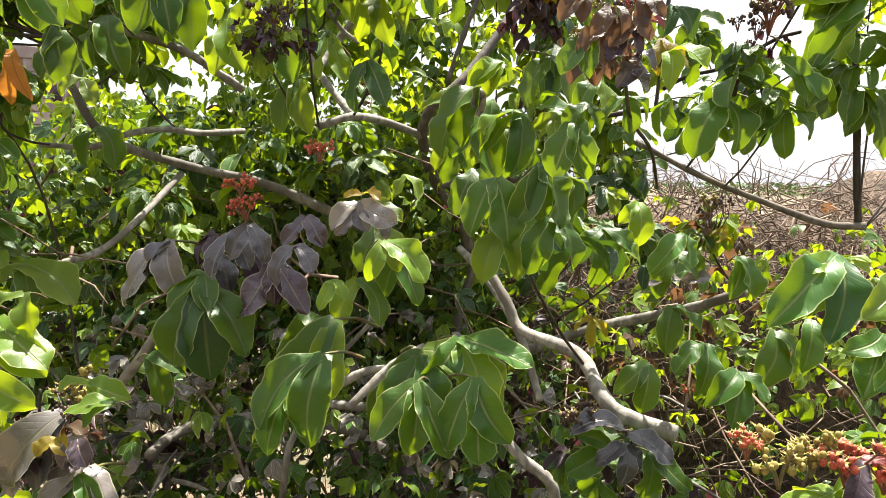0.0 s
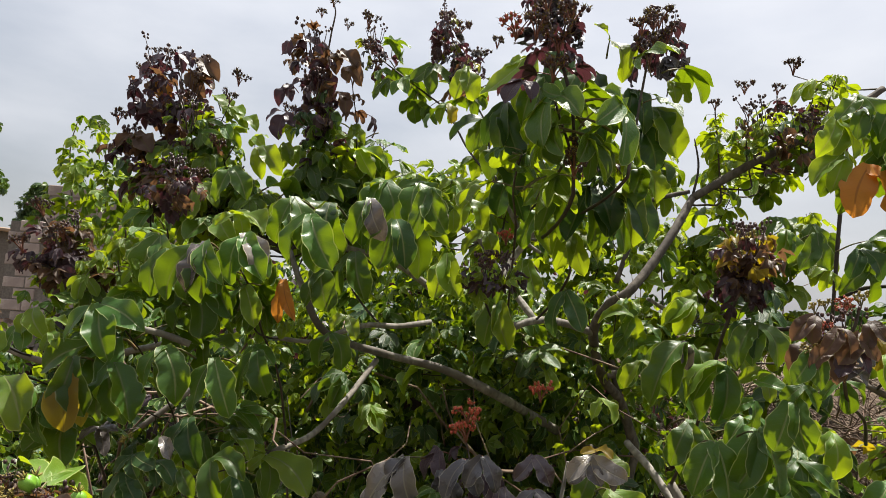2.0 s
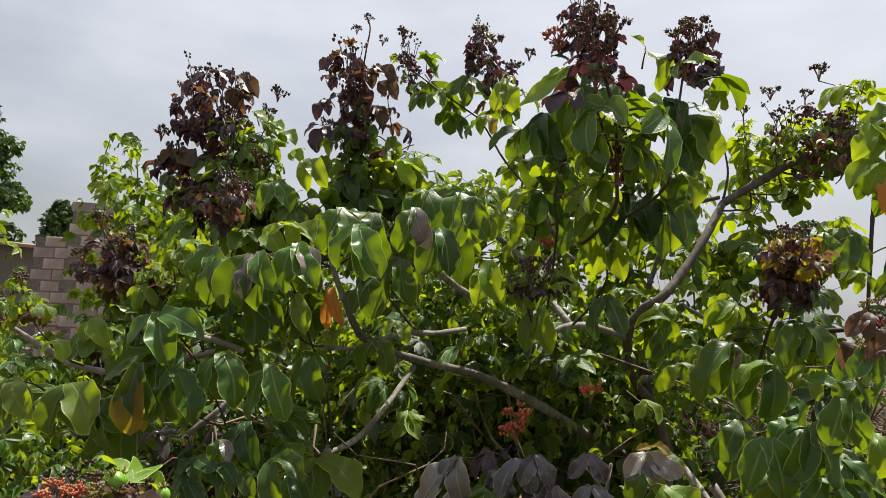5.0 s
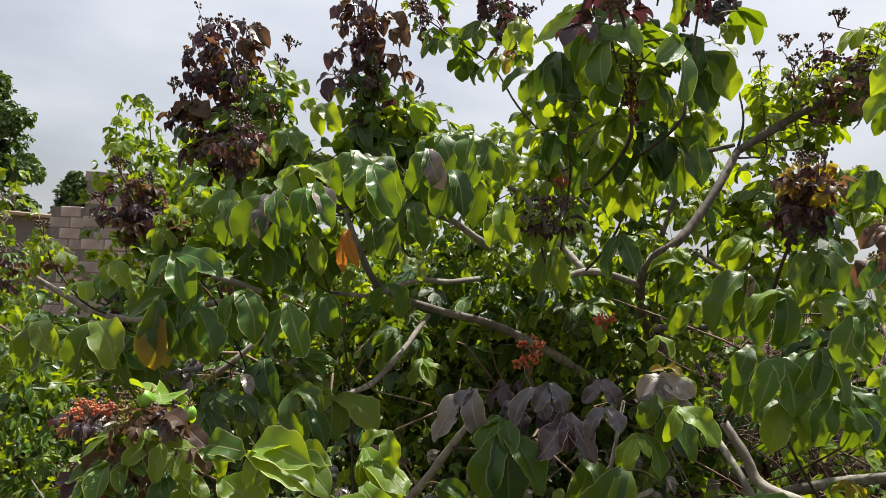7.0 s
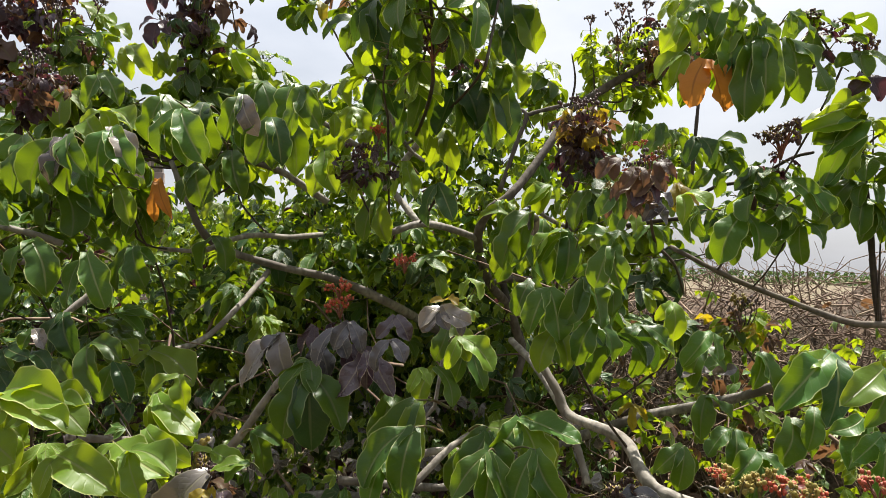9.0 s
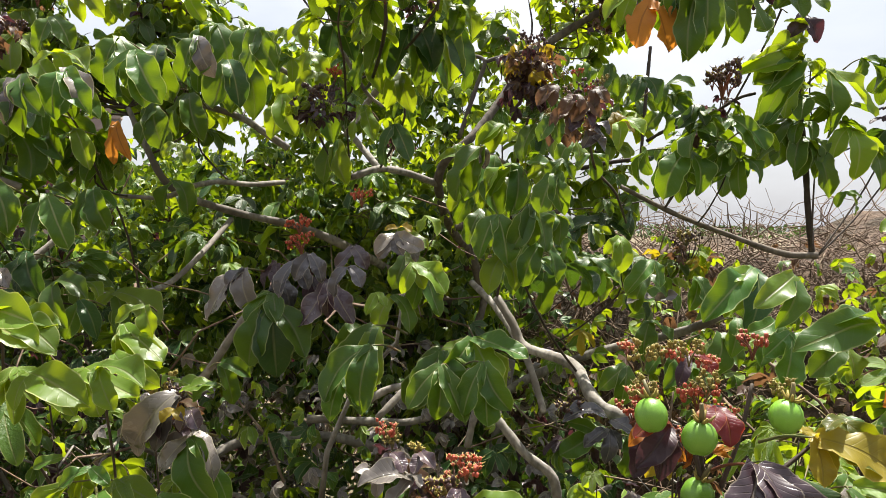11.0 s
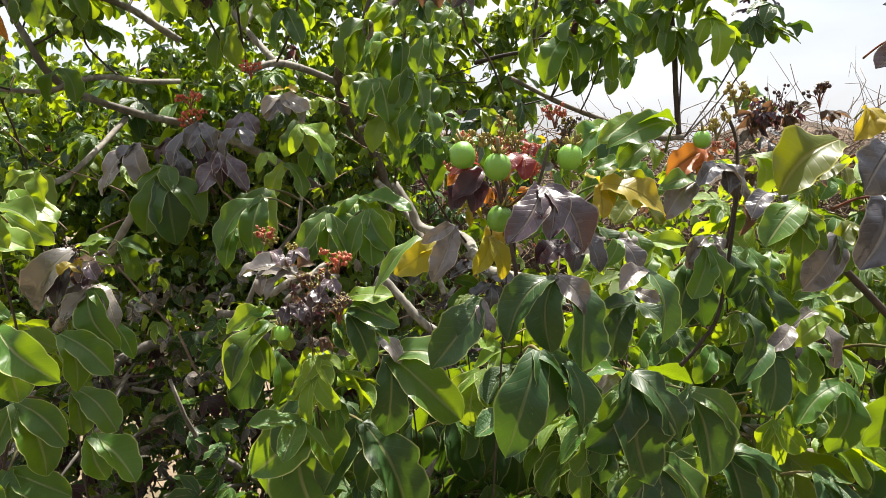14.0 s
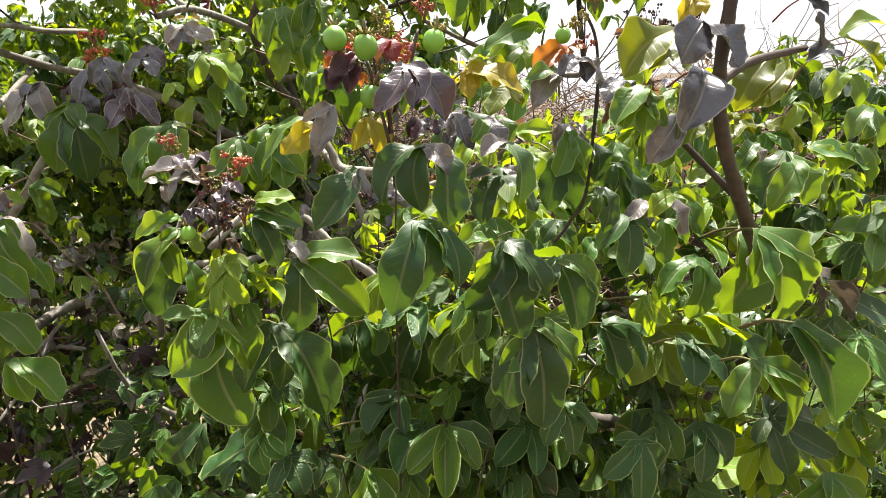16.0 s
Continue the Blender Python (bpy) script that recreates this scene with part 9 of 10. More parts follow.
tuft(center, (0.361, 1.5, 2.025), 0.092, 0.072, 37, 0.034, ("bronze", "wine", "bronze", "dark"), 19)
tuft(center, (0.291, 1.5, 2.068), 0.077, 0.056, 28, 0.034, ("bronze", "lime", "green", "wine"), 20)
tuft(center, (-0.903, 0.76, 1.657), 0.045, 0.047, 49, 0.022, ("bronze", "wine", "bronze", "wine"), 21)
tuft(center, (-0.893, 0.78, 1.621), 0.038, 0.027, 24, 0.024, ("wine", "wine", "dark"), 22)
tuft(center, (-0.878, 0.78, 1.689), 0.026, 0.027, 18, 0.022, ("bronze", "lime", "bronze"), 23)
tuft(center, (-1.303, 0.9, 1.551), 0.043, 0.040, 43, 0.022, ("bronze", "lime", "green", "wine"), 24)
tuft(left, (-0.553, 0.42, 1.399), 0.038, 0.016, 37, 0.012, ("bronze", "bronze", "wine", "lime"), 25)
tuft(center, (0.106, 0.69, 1.683), 0.030, 0.031, 28, 0.02, ("bronze", "wine", "yellow", "bronze"), 26)
tuft(center, (-0.194, 0.83, 1.652), 0.040, 0.024, 24, 0.018, ("wine", "wine", "lime"), 27)
tuft(center, (0.141, 0.53, 1.593), 0.030, 0.026, 22, 0.016, ("bronze", "bronze", "wine"), 28)
tuft(center, (0.44, 1.1, 1.416), 0.064, 0.036, 31, 0.026, ("bronze", "lime", "bronze", "yellow"), 29)
tuft(center, (-0.937, 1.1, 1.819), 0.069, 0.059, 37, 0.034, ("wine", "bronze", "wine"), 30)
tuft(front, (-0.003, 0.33, 1.255), 0.019, 0.022, 43, 0.01, ("wine", "bronze", "wine"), 31)
tuft(front, (0.04, 0.34, 1.235), 0.015, 0.020, 24, 0.011, ("lime", "lime", "bronze"), 32)
tuft(front, (0.144, 0.17, 1.355), 0.016, 0.015, 18, 0.01, ("orange", "wine", "bronze"), 33)
tuft(front, (0.507, 0.5, 1.431), 0.029, 0.021, 37, 0.018, ("wine", "bronze", "wine"), 34)
shoot(front, 0.0022, (0.12, 0.42, 1.08), (0.11, 0.4, 1.22), 18, .046, ("lime", "green", "green",), "", 700, .03, root=((0.17, 0.62, 0), (0.14, 0.52, 0.78)), skip=(1, 3, 4, 5, 6, 7, 9, 10, 11, 12, 13, 14, 15, 16, 17,))
shoot(front, 0.0022, (0.22, 0.42, 1.1), (0.21, 0.4, 1.26), 18, .046, ("green", "lime", "dark",), "", 701, .03, root=((0.27, 0.62, 0), (0.24, 0.52, 0.8)), skip=(16, 17,))
shoot(front, 0.0022, (0.31, 0.4, 1.14), (0.3, 0.38, 1.3), 18, .046, ("lime", "green", "green",), "", 702, .03, root=((0.36, 0.6, 0), (0.33, 0.5, 0.84)))
shoot(front, 0.0022, (0.41, 0.42, 1.14), (0.4, 0.4, 1.3), 18, .046, ("green", "lime", "dark",), "", 703, .03, root=((0.46, 0.62, 0), (0.43, 0.52, 0.84)))
shoot(front, 0.0022, (0.5, 0.45, 1.14), (0.49, 0.43, 1.31), 18, .046, ("lime", "green", "green",), "", 704, .03, root=((0.55, 0.65, 0), (0.52, 0.55, 0.84)))
shoot(front, 0.0022, (0.6, 0.45, 1.12), (0.59, 0.43, 1.28), 18, .046, ("green", "lime", "dark",), "", 705, .03, root=((0.65, 0.65, 0), (0.62, 0.55, 0.82)))
shoot(front, 0.0022, (0.17, 0.52, 1.08), (0.16, 0.5, 1.22), 18, .046, ("lime", "green", "green",), "", 706, .03, root=((0.22, 0.72, 0), (0.19, 0.62, 0.78)), skip=(3, 5, 6, 8, 9, 11,))
shoot(front, 0.0022, (0.36, 0.54, 1.14), (0.35, 0.52, 1.3), 18, .046, ("green", "lime", "dark",), "", 707, .03, root=((0.41, 0.74, 0), (0.38, 0.64, 0.84)))
shoot(front, 0.0022, (0.51, 0.56, 1.18), (0.5, 0.54, 1.34), 18, .046, ("lime", "green", "green",), "", 708, .03, root=((0.56, 0.76, 0), (0.53, 0.66, 0.88)))
shoot(front, 0.0022, (0.67, 0.56, 1.18), (0.66, 0.54, 1.34), 18, .046, ("green", "lime", "dark",), "", 709, .03, root=((0.72, 0.76, 0), (0.69, 0.66, 0.88)))
shoot(front, 0.0022, (0.27, 0.34, 1.06), (0.26, 0.32, 1.2), 18, .046, ("lime", "green", "green",), "", 710, .03, root=((0.32, 0.54, 0), (0.29, 0.44, 0.76)))
shoot(front, 0.0022, (0.44, 0.33, 1.06), (0.43, 0.31, 1.2), 18, .046, ("green", "lime", "dark",), "", 711, .03, root=((0.49, 0.53, 0), (0.46, 0.43, 0.76)))
shoot(front, 0.0022, (0.78, 0.5, 1.1), (0.77, 0.48, 1.3), 18, .046, ("lime", "green", "green",), "", 712, .03, root=((0.83, 0.7, 0), (0.8, 0.6, 0.8)))
stem(center, "branch", 0.006, 0.009, (0.02, 1, 1.074), (0.029, 1, 1.12), (0.044, 1, 1.159), (0.079, 0.98, 1.125), (0.121, 0.96, 1.079), (0.165, 0.95, 1.047), (0.177, 0.95, 1.005))
palm(center, (0.041, 0.73, 1.584), ("green", (0.002, 0.718, 1.509)), ("green", (0.024, 0.718, 1.52)), ("mauve", (0.044, 0.718, 1.551)))
palm(center, (0.086, 0.75, 1.562), ("lime", (0.046, 0.738, 1.51)), ("green", (0.08, 0.738, 1.489)), ("green", (0.101, 0.738, 1.524)))
palm(center, (0.13, 0.75, 1.557), ("lime", (0.101, 0.738, 1.54)), ("lime", (0.139, 0.738, 1.52)))
palm(center, (0.111, 0.7, 1.61), ("green", (0.089, 0.688, 1.559)), ("green", (0.131, 0.688, 1.561)))
palm(center, (0.099, 0.62, 1.501), ("green", (0.074, 0.608, 1.446)), ("green", (0.116, 0.608, 1.444)), ("green", (0.096, 0.608, 1.451)))
palm(center, (0.057, 0.62, 1.488), ("green", (0.036, 0.608, 1.436)), ("green", (0.071, 0.608, 1.423)))
palm(center, (0.124, 0.6, 1.54), ("green", (0.104, 0.588, 1.49)), ("green", (0.134, 0.588, 1.487)))
palm(center, (0.067, 0.62, 1.442), ("lime", (0.048, 0.608, 1.393)), ("lime", (0.081, 0.608, 1.397)))
palm(center, (0.109, 0.62, 1.453), ("green", (0.089, 0.608, 1.403)), ("green", (0.126, 0.608, 1.405)))
palm(center, (-0.043, 0.62, 1.429), ("lime", (-0.025, 0.608, 1.413)), ("lime", (-0.002, 0.608, 1.393)), ("lime", (-0.055, 0.608, 1.393)))
palm(center, (-0.083, 0.6, 1.395), ("lime", (-0.095, 0.588, 1.37)), ("lime", (-0.071, 0.588, 1.378)))
palm(center, (0.009, 1, 1.544), ("lime", (-0.015, 0.988, 1.5)), ("lime", (0.031, 0.988, 1.513)))
palm(center, (-0.109, 0.95, 1.648), ("dark", (-0.127, 0.938, 1.576)), ("dark", (-0.08, 0.938, 1.583)))
palm(center, (0.007, 1.3, 1.606), ("green", (-0.029, 1.288, 1.537)), ("green", (0.031, 1.288, 1.529)))
palm(center, (0.073, 0.9, 1.641), ("lime", (0.03, 0.888, 1.601)), ("lime", (0.05, 0.888, 1.589)))
palm(center, (0.041, 0.68, 1.496), ("green", (0.022, 0.668, 1.451)), ("green", (0.051, 0.668, 1.448)))
palm(center, (0.154, 0.66, 1.584), ("green", (0.134, 0.648, 1.547)), ("lime", (0.157, 0.648, 1.543)))
palm(center, (-0.394, 0.75, 1.589), ("lime", (-0.412, 0.738, 1.567)), ("lime", (-0.374, 0.738, 1.557)))
palm(center, (-0.521, 1, 1.554), ("green", (-0.535, 0.988, 1.491)), ("green", (-0.491, 0.988, 1.489)))
palm(center, (-0.049, 0.9, 1.491), ("lime", (-0.061, 0.888, 1.458)), ("lime", (-0.033, 0.888, 1.456)))
palm(center, (-0.118, 0.6, 1.425), ("purple", (-0.134, 0.588, 1.391)), ("purple", (-0.1, 0.588, 1.401)))
palm(center, (-0.209, 0.7, 1.425), ("purple", (-0.23, 0.688, 1.377)), ("purple", (-0.189, 0.688, 1.388)))
palm(center, (-0.057, 0.62, 1.461), ("mauve", (-0.083, 0.608, 1.433)), ("mauve", (-0.037, 0.608, 1.432)), ("lime", (-0.024, 0.608, 1.448)))
palm(left, (-0.893, 0.7, 1.467), ("green", (-0.917, 0.688, 1.391)), ("mauve", (-0.863, 0.688, 1.393)), ("green", (-0.828, 0.688, 1.398)))
palm(left, (-1.01, 0.7, 1.468), ("green", (-1.023, 0.688, 1.391)), ("green", (-0.948, 0.688, 1.414)))
palm(left, (-0.746, 0.66, 1.511), ("green", (-0.759, 0.648, 1.432)), ("yellow", (-0.736, 0.648, 1.414)), ("green", (-0.713, 0.648, 1.436)))
palm(left, (-0.699, 0.68, 1.505), ("green", (-0.712, 0.668, 1.426)), ("green", (-0.653, 0.668, 1.431)))
palm(left, (-0.639, 0.7, 1.532), ("green", (-0.655, 0.688, 1.46)), ("green", (-0.605, 0.688, 1.456)))
palm(left, (-0.592, 0.75, 1.517), ("green", (-0.609, 0.738, 1.435)), ("green", (-0.55, 0.738, 1.439)))
palm(left, (-0.551, 0.8, 1.527), ("green", (-0.571, 0.788, 1.458)), ("green", (-0.52, 0.788, 1.462)))
palm(left, (-0.77, 0.75, 1.401), ("mauve", (-0.792, 0.738, 1.384)), ("mauve", (-0.745, 0.738, 1.364)), ("mauve", (-0.728, 0.738, 1.403)))
palm(left, (-0.629, 0.7, 1.411), ("mauve", (-0.604, 0.688, 1.386)), ("green", (-0.637, 0.688, 1.383)))
palm(left, (-0.431, 0.45, 1.385), ("lime", (-0.398, 0.438, 1.384)), ("lime", (-0.443, 0.438, 1.373)))
palm(left, (-0.63, 0.9, 1.375), ("lime", (-0.596, 0.888, 1.346)), ("green", (-0.633, 0.888, 1.331)))
palm(left, (-0.623, 0.75, 1.429), ("dark", (-0.639, 0.738, 1.363)), ("dark", (-0.592, 0.738, 1.363)))
palm(left, (-0.543, 0.75, 1.362), ("green", (-0.56, 0.738, 1.306)), ("dark", (-0.511, 0.738, 1.308)))
palm(left, (-0.68, 0.7, 1.357), ("dark", (-0.694, 0.688, 1.303)), ("dark", (-0.639, 0.688, 1.301)))
palm(left, (-0.827, 0.7, 1.538), ("lime", (-0.827, 0.688, 1.512)), ("lime", (-0.803, 0.688, 1.518)))
palm(left, (-0.88, 0.72, 1.571), ("lime", (-0.886, 0.708, 1.522)), ("lime", (-0.844, 0.708, 1.528)))
palm(left, (-0.934, 0.7, 1.533), ("lime", (-0.947, 0.688, 1.51)), ("lime", (-0.902, 0.688, 1.5)))
palm(center, (-0.484, 0.8, 1.736), ("green", (-0.507, 0.788, 1.655)), ("green", (-0.437, 0.788, 1.652)), ("green", (-0.465, 0.788, 1.646)))
palm(center, (-0.409, 0.85, 1.771), ("green", (-0.432, 0.838, 1.699)), ("mauve", (-0.377, 0.838, 1.704)), ("green", (-0.402, 0.838, 1.704)))
palm(center, (-0.362, 0.95, 1.817), ("green", (-0.368, 0.938, 1.739)), ("green", (-0.318, 0.938, 1.739)))
palm(center, (-0.381, 0.9, 1.746), ("green", (-0.4, 0.888, 1.662)), ("dark", (-0.357, 0.888, 1.663)))
palm(center, (-0.68, 0.75, 1.67), ("green", (-0.697, 0.738, 1.597)), ("green", (-0.638, 0.738, 1.597)))
palm(center, (-0.632, 0.9, 1.869), ("lime", (-0.583, 0.888, 1.817)), ("lime", (-0.622, 0.888, 1.808)))
palm(center, (-0.749, 1, 1.852), ("green", (-0.771, 0.988, 1.785)), ("green", (-0.705, 0.988, 1.791)))
palm(center, (-0.241, 0.95, 1.737), ("lime", (-0.276, 0.938, 1.696)), ("lime", (-0.223, 0.938, 1.687)))
palm(center, (-0.336, 1.1, 1.857), ("lime", (-0.365, 1.088, 1.821)), ("lime", (-0.298, 1.088, 1.81)))

# ---- thicket behind the shrubs ----
thicket = thing("thicket", "shaded tangle of small leaves and bare twigs behind the shrub", "bush", kind="stuff")

# dark and wine leaf tones stand in for the thicket's own shadow
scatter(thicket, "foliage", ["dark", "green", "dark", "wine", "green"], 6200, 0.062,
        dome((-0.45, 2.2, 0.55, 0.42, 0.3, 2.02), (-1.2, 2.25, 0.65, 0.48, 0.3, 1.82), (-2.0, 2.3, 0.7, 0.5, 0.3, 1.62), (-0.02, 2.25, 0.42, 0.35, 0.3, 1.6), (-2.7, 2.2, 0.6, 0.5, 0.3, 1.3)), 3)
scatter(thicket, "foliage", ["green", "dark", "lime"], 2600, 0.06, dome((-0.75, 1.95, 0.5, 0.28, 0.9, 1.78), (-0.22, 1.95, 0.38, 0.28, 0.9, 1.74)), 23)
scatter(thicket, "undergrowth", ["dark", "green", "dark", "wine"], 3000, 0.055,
        dome((-1.3, 1.5, 0.7, 0.5, 0.02, 1.05), (-0.1, 1.45, 0.85, 0.5, 0.02, 1.02), (0.95, 1.55, 0.75, 0.5, 0.02, 0.72)), 4)
scatter(thicket, "undergrowth", ["green", "lime"], 260, 0.05, dome((0.9, 1.9, 0.7, 0.4, 0.5, 1.4)), 14)
scatter(thicket, "foliage", ["dark", "green"], 2600, 0.10, dome((-1.6, 4.8, 2.2, 0.7, 0.1, 2.05)), 24)
scatter(thicket, "undergrowth", ["dark", "green"], 900, 0.10, dome((-4.9, 4.9, 1.9, 0.8, 0.1, 1.15)), 25)
scatter(thicket, "foliage", ["lime", "green", "lime"], 900, 0.036, dome((-0.62, 1.75, 0.5, 0.25, 1.2, 1.86), (-0.08, 1.7, 0.4, 0.25, 1.3, 1.95)), 27)
# pale leaf tones brighten the dim gap, painted as if in sun
scatter(thicket, "dry_leaves", ["mauve", "lime", "green", "mauve"], 900, 0.042, lambda r: (r.uniform(-0.85, 0.25), r.uniform(1.15, 1.7), r.uniform(0.55, 1.15)), 35)
twigs(thicket, "twig_tangle", 170, lambda r: (r.uniform(-1.7, 0.9), r.uniform(1.1, 2.1), r.uniform(0.2, 1.35)), 0.5, 0.003, TWIG, 5, 0.3, 1.0)
twigs(thicket, "twig_tangle", 60, lambda r: (r.uniform(-1.3, 0.8), r.uniform(1.0, 1.7), r.uniform(0.4, 0.95)), 0.45, 0.005, BARK, 15, 0.3, 0.9)

brush = thing("brushwood_heap", "heap of dry brown tangled twigs and vines", "brushwood", kind="stuff")


def heap_top(x, y):
    return 1.50 + 0.07 * math.sin(3.1 * x + 1) + 0.05 * math.sin(7 * x + 2 * y) - 0.05 * max(0.0, x - 2.5)


def mound():
    xs, ys = [-0.5 + 0.14 * i for i in range(52)], [2.35 + 0.14 * i for i in range(12)]
    verts = []
    for y in ys:
        for x in xs:
            edge = min(1.0, (y - 2.3) / 0.35) * min(1.0, (4.05 - y) / 0.5) * min(1.0, (x + 0.55) / 0.4) * min(1.0, (6.8 - x) / 0.5)
            verts.append((x, y, (heap_top(x, y) - 0.03) * max(edge, 0.0) ** 0.8 * (1 + 0.16 * noise.noise((x * 1.1, y * 0.9, 4))) + 0.10 * noise.noise((x * 5, y * 5, 1)) - 0.08))
    k = len(xs)
    return mesh_from("litter_mound", verts, [(j * k + i, j * k + i + 1, (j + 1) * k + i + 1, (j + 1) * k + i) for j in range(len(ys) - 1) for i in range(k - 1)], [LITTER])


LITTER = rough_material("leaf_litter", (0.070, 0.048, 0.034), (0.15, 0.105, 0.072), 40.0, 0.95, 1.0, 0.03, c=(0.06, 0.045, 0.03))
part("litter_mound", mound(), brush)


def heap(rng):
    x, y = rng.uniform(-0.3, 4.6), 2.25 + 1.2 * rng.random() ** 1.6
    return (x, y, rng.uniform(0.35, heap_top(x, y) + 0.02))


twigs(brush, "twig_tangle", 3600, heap, 0.45, 0.0028, TWIG, 6, -0.1, 1.2)
twigs(brush, "twig_tangle", 2600, lambda r: (r.uniform(-0.2, 4.2), r.uniform(2.2, 3.3), r.uniform(1.10, 1.46)), 0.34, 0.0024, TWIG, 16, -0.2, 1.5)
scatter(brush, "foliage", ["lime", "green", "bronze"], 520, 0.05, lambda r: (r.uniform(-0.2, 3.0), r.uniform(2.1, 2.5), r.uniform(0.5, 1.45)), 17)
scatter(brush, "foliage", ["lime", "green", "lime", "bronze"], 260, 0.05, lambda r: (r.uniform(0.3, 1.5), r.uniform(1.35, 1.9), r.uniform(0.95, 1.36)), 18)

vine = thing("climbing_vine", "light green climbing vine with broad leaves near the wall", "vine", kind="stuff")


def vine_spot(rng):
    x = max(-2.05 + 0.30 * rng.gauss(0, 0.6), -2.34 + 0.05 * rng.random())
    top = 2.26 - 0.9 * abs(x + 2.2) + 0.05 * math.sin(31 * x)
    return (x, rng.uniform(2.1, 2.8), 0.4 + (top - 0.4) * rng.random() ** 0.6)


scatter(vine, "foliage", ["lime", "green"], 1700, 0.068, vine_spot, 8)
for points in (((-2.2, 2.35, 1.0), (-2.3, 2.3, 1.8), (-2.38, 2.3, 2.2), (-2.36, 2.3, 2.36)), ((-2.05, 2.35, 1.0), (-2.15, 2.3, 1.9), (-2.2, 2.3, 2.25), (-2.25, 2.3, 2.36)), ((-1.9, 2.35, 1.0), (-2.0, 2.3, 1.7), (-1.98, 2.3, 2.1), (-1.9, 2.3, 2.22))):
    stem(vine, "runner", 0.004, 0.002, *points, bark=PETIOLE)
    top = np.array(points[-1])
    scatter(vine, "foliage", ["green", "lime"], 26, 0.055, lambda r: tuple(top + np.array((r.uniform(-0.10, 0.10), r.uniform(-0.05, 0.05), r.uniform(-0.28, 0.02)))), int(1000 * abs(top[0])))

weeds = thing("weeds", "bright green small-leaved weeds in the sun", "weeds", kind="stuff")
scatter(weeds, "foliage", ["green", "dark", "dark", "lime"], 3400, 0.034, dome((-2.25, 1.95, 0.8, 0.6, 0.05, 1.42), (-1.6, 1.6, 0.42, 0.32, 0.05, 1.2)), 9)
twigs(weeds, "stalks", 160, lambda r: (r.uniform(-2.8, -1.3), r.uniform(1.5, 2.2), r.uniform(0.2, 1.0)), 0.5, 0.002, PETIOLE, 10, 1.0)
hedge = thing("hedge", "sunlit hedge of pale withered leaves beside the wall", "bush", kind="stuff")
scatter(hedge, "foliage", ["dark", "green", "green", "lime"], 1300, 0.045, dome((-1.72, 1.28, 0.42, 0.28, 0.3, 1.58)), 31)
scatter(hedge, "foliage", ["green", "lime"], 900, 0.06, dome((-2.9, 1.95, 0.6, 0.35, 0.2, 1.3)), 32)
scatter(hedge, "foliage", ["green", "green", "lime"], 1500, 0.06, dome((1.45, 1.35, 0.7, 0.55, 0.05, 0.82), (2.3, 1.5, 0.65, 0.55, 0.05, 0.95)), 33)
# dark greens carry the shade low between the shrubs
scatter(hedge, "foliage", ["dark", "dark", "green"], 2800, 0.055, dome((0.1, 1.0, 0.65, 0.3, 0.05, 0.92), (1.0, 1.0, 0.65, 0.3, 0.05, 0.92)), 34)
scatter(hedge, "foliage", ["green", "lime", "mauve", "green"], 700, 0.055, dome((-2.37, 1.75, 0.16, 0.2, 0.4, 2.05), (-2.15, 1.6, 0.2, 0.2, 0.4, 1.60)), 36)

grass = thing("grass", "dry straw-coloured and green grass tufts on the ground", "grass", kind="stuff")


def grass_mesh(count, seed):
    rng = random.Random(seed)
    V, F, S = [], [], []
    for i in range(count):
        cx, cy = rng.uniform(-4.5, 5.0), rng.uniform(-2.0, 7.0)
        for k in range(7):
            x, y, a = cx + rng.gauss(0, 0.05), cy + rng.gauss(0, 0.05), rng.uniform(0, 6.28)
            h, lean = rng.uniform(0.06, 0.22), rng.uniform(0.02, 0.12)
            z = 0.10 * noise.noise((x * 0.5, y * 0.5, 0)) - 0.01
            dx, dy = math.cos(a), math.sin(a)
            b = len(V)
            V += [(x - dy * 0.003, y + dx * 0.003, z), (x + dy * 0.003, y - dx * 0.003, z), (x + dx * lean * 0.4, y + dy * lean * 0.4, z + h * 0.6), (x + dx * lean, y + dy * lean, z + h)]
            F += [(b, b + 1, b + 2), (b + 2, b + 3, b)]
            S += [1 if (i + k) % 3 else 0] * 2
    return mesh_from("blades", V, F, [PETIOLE, TWIG], False, S)


part("blades", grass_mesh(2600, 51), grass)

# ---- beyond: block walls, shed, trees, open ground ----
block_wall("block_wall", (-9.28, 9.1, 0), 22, 9, 17, True, 1)
block_wall("block_wall", (-10.22, 9.32, 0), 12, 2, 14, True, 2)

shed = thing("shed", "low weathered shed with a flat sheet-metal roof", "shed")
part("wall", box_mesh("wall", 3.2, 2.0, 2.9, MORTAR, 0.02), shed, m=pose(-14.4, 12.6, 1.45, 0, 0, -32))
roof_me = box_mesh("roof", 3.7, 2.5, 0.09, ZINC, 0.02)
part("roof", roof_me, shed, "rusty grey sheet-metal roof", m=pose(-14.4, 12.6, 3.0, 0, 4, -32))


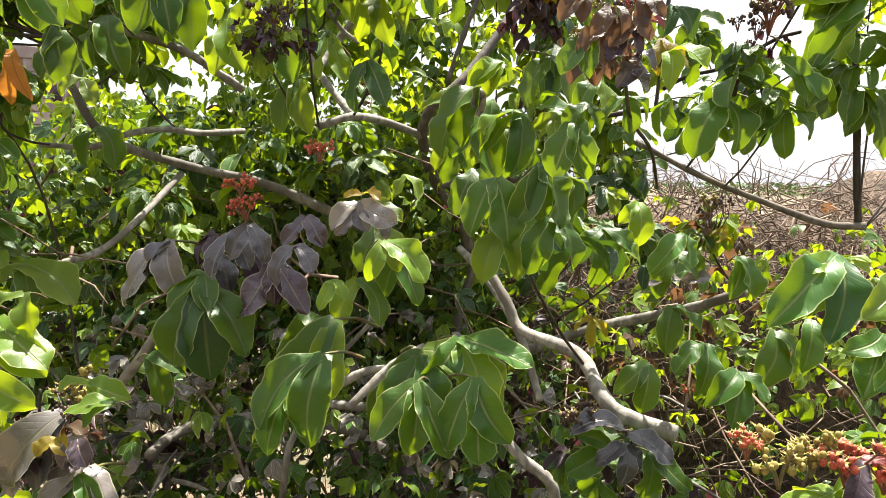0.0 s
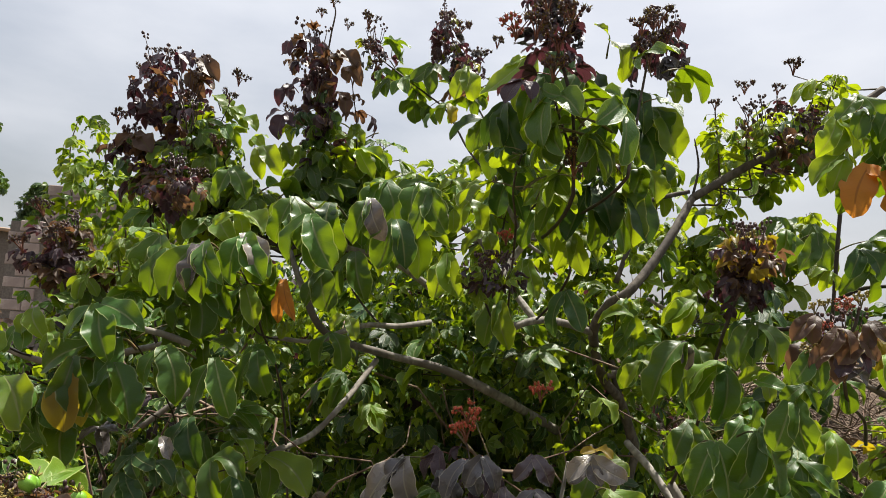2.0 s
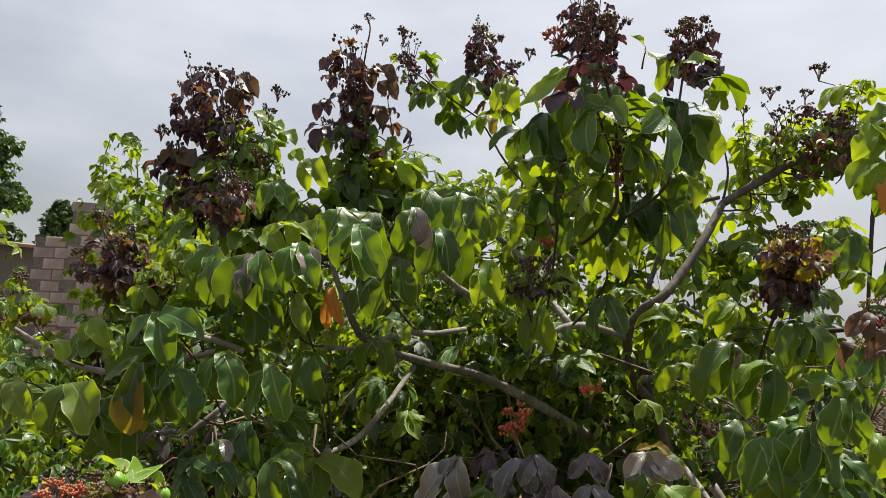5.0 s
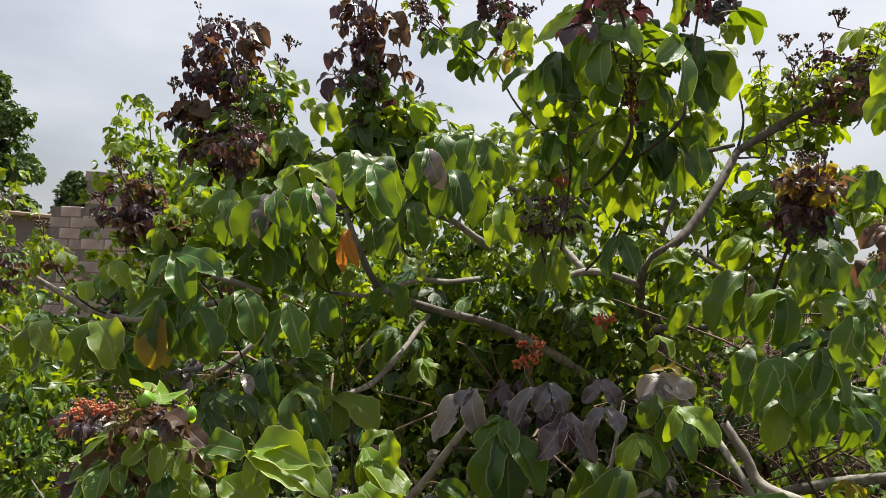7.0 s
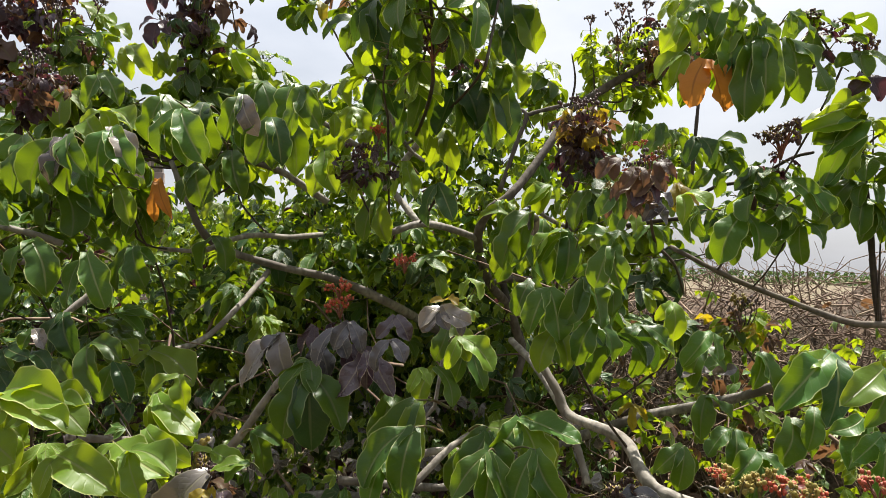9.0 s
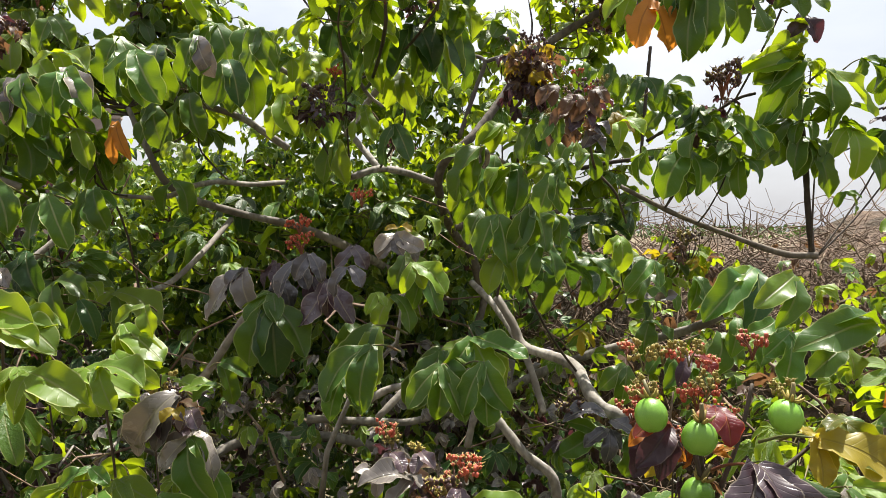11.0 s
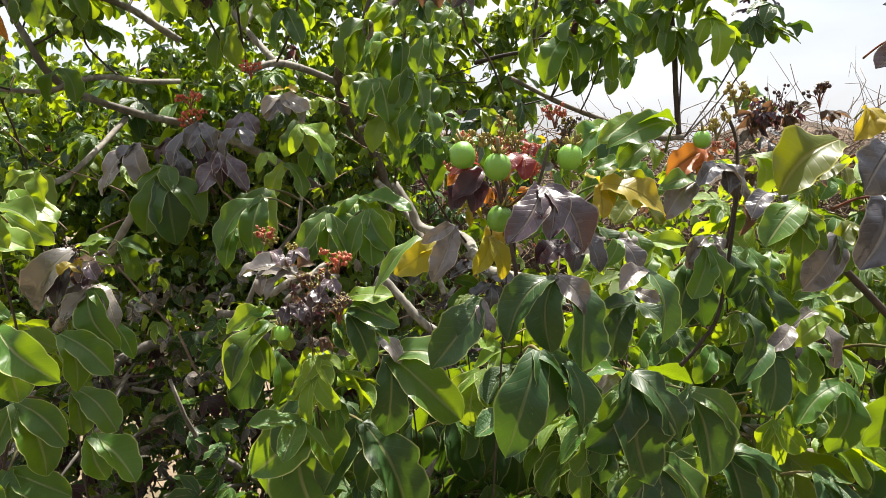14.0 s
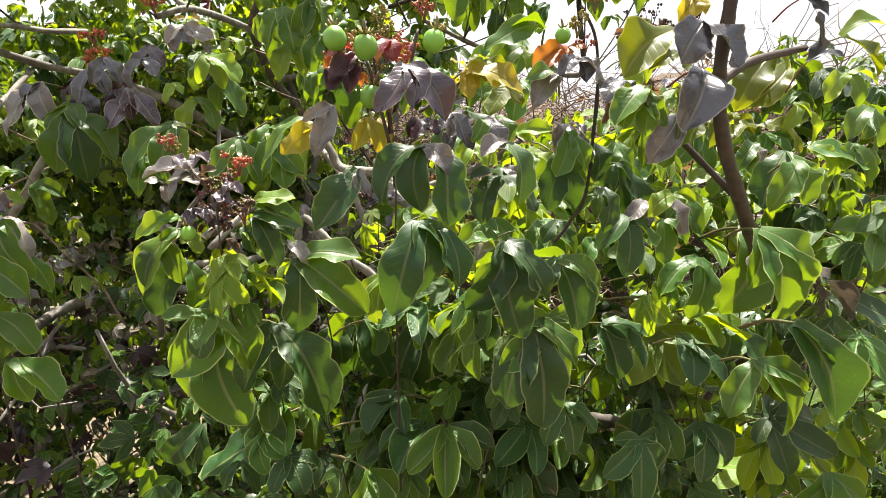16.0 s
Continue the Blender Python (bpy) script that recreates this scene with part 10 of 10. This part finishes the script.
def tree(name, at, high, wide, seed, label, size=0.3, count=12000, low=0.42):
    rng = random.Random(seed)
    t = thing(name, label, "tree", at=at)
    v, f = tube(glide([(0, 0, 0), (0.1, 0, high * 0.3), (-0.1, 0.1, high * 0.6), (0, 0, high * 0.9)], 4), high * 0.03, high * 0.008, 8, 0.1, rng)
    part("trunk", mesh_from("trunk", v, f, [BARK]), t)
    clumps = []
    for i in range(190):
        a, z = rng.uniform(0, 6.28), rng.uniform(low, 0.96)
        r = wide * rng.random() ** 0.5 * math.sin(min(1.0, (1.05 - z) * 2.4) * 1.57)
        clumps.append((r * math.cos(a), r * math.sin(a), z * high, wide * rng.uniform(0.16, 0.30)))
    for x, y, z, r in clumps[::6]:
        v, f = tube(glide([(0, 0, high * 0.35), (x * 0.5, y * 0.5, z * 0.8), (x, y, z)], 3), high * 0.008, high * 0.002, 5)
        part("limb", mesh_from("limb", v, f, [BARK]), t)

    def spot(g):
        x, y, z, r = g.choice(clumps)
        d = Vector((g.gauss(0, 1), g.gauss(0, 1), g.gauss(0, 1))).normalized() * r * g.uniform(0.5, 1.0)
        return (x + d[0], y + d[1], z + d[2] * 0.8)

    scatter(t, "crown", ["dark"], count, size, spot, seed)
    return t


tree("tree", (-24.0, 18.0, 0), 9.3, 2.3, 21, "tall dark green broadleaf tree behind the wall")
tree("tree", (-24.6, 24.0, 0), 6.5, 1.0, 22, "hazy grey-green tree far behind the wall", 0.2, 2800, 0.55)

SLAB = rough_material("pale_concrete", (0.42, 0.42, 0.41), (0.52, 0.52, 0.50), 3.0, 0.8, 0.2, 0.01)
kerb = box_mesh("parapet", 9.0, 0.3, 1.0, SLAB, 0.02)
tagged(part("parapet", kerb, m=pose(8.6, 6.6, 0.5, 0, 0, -18)), "low pale concrete parapet beyond the bushes", "wall", kind="structure")


def bag_mesh():
    v, f = ball(0.06, 14, 9, 0, 0.8)
    v = [tuple(np.array(p) * (1 + 0.55 * noise.noise(Vector(p) * 22.0))) for p in v]
    return mesh_from("plastic_bag", v, f, [PLASTIC], False)


PLASTIC = rough_material("blue_plastic", (0.22, 0.42, 0.62), (0.62, 0.70, 0.76), 12.0, 0.35, 0.3, 0.004, spec=0.5)
tagged(part("plastic_bag", bag_mesh(), m=pose(1.98, 2.02, 0.85)), "crumpled pale blue plastic bag caught in the bushes", "bag")


far = thing("far_woods", "low hazy line of trees on the horizon", "woods", kind="stuff")
scatter(far, "foliage", ["dark"], 6000, 0.7, lambda r: (r.uniform(-160, 160), r.uniform(95, 110), 2.0 * r.random()), 41)

# unseen wall added behind the camera to block sky and bounce light
BACK = rough_material("helper_plaster", (0.30, 0.275, 0.235), (0.42, 0.385, 0.33), 5.0, 0.9, 0.4, 0.01, c=(0.24, 0.22, 0.185))
tagged(part("wall_south", box_mesh("wall_south", 20.0, 0.25, 3.4, BACK, 0.01), m=pose(0, -4.5, 1.7)), "unseen plain wall added to block and bounce light", "wall", kind="structure")
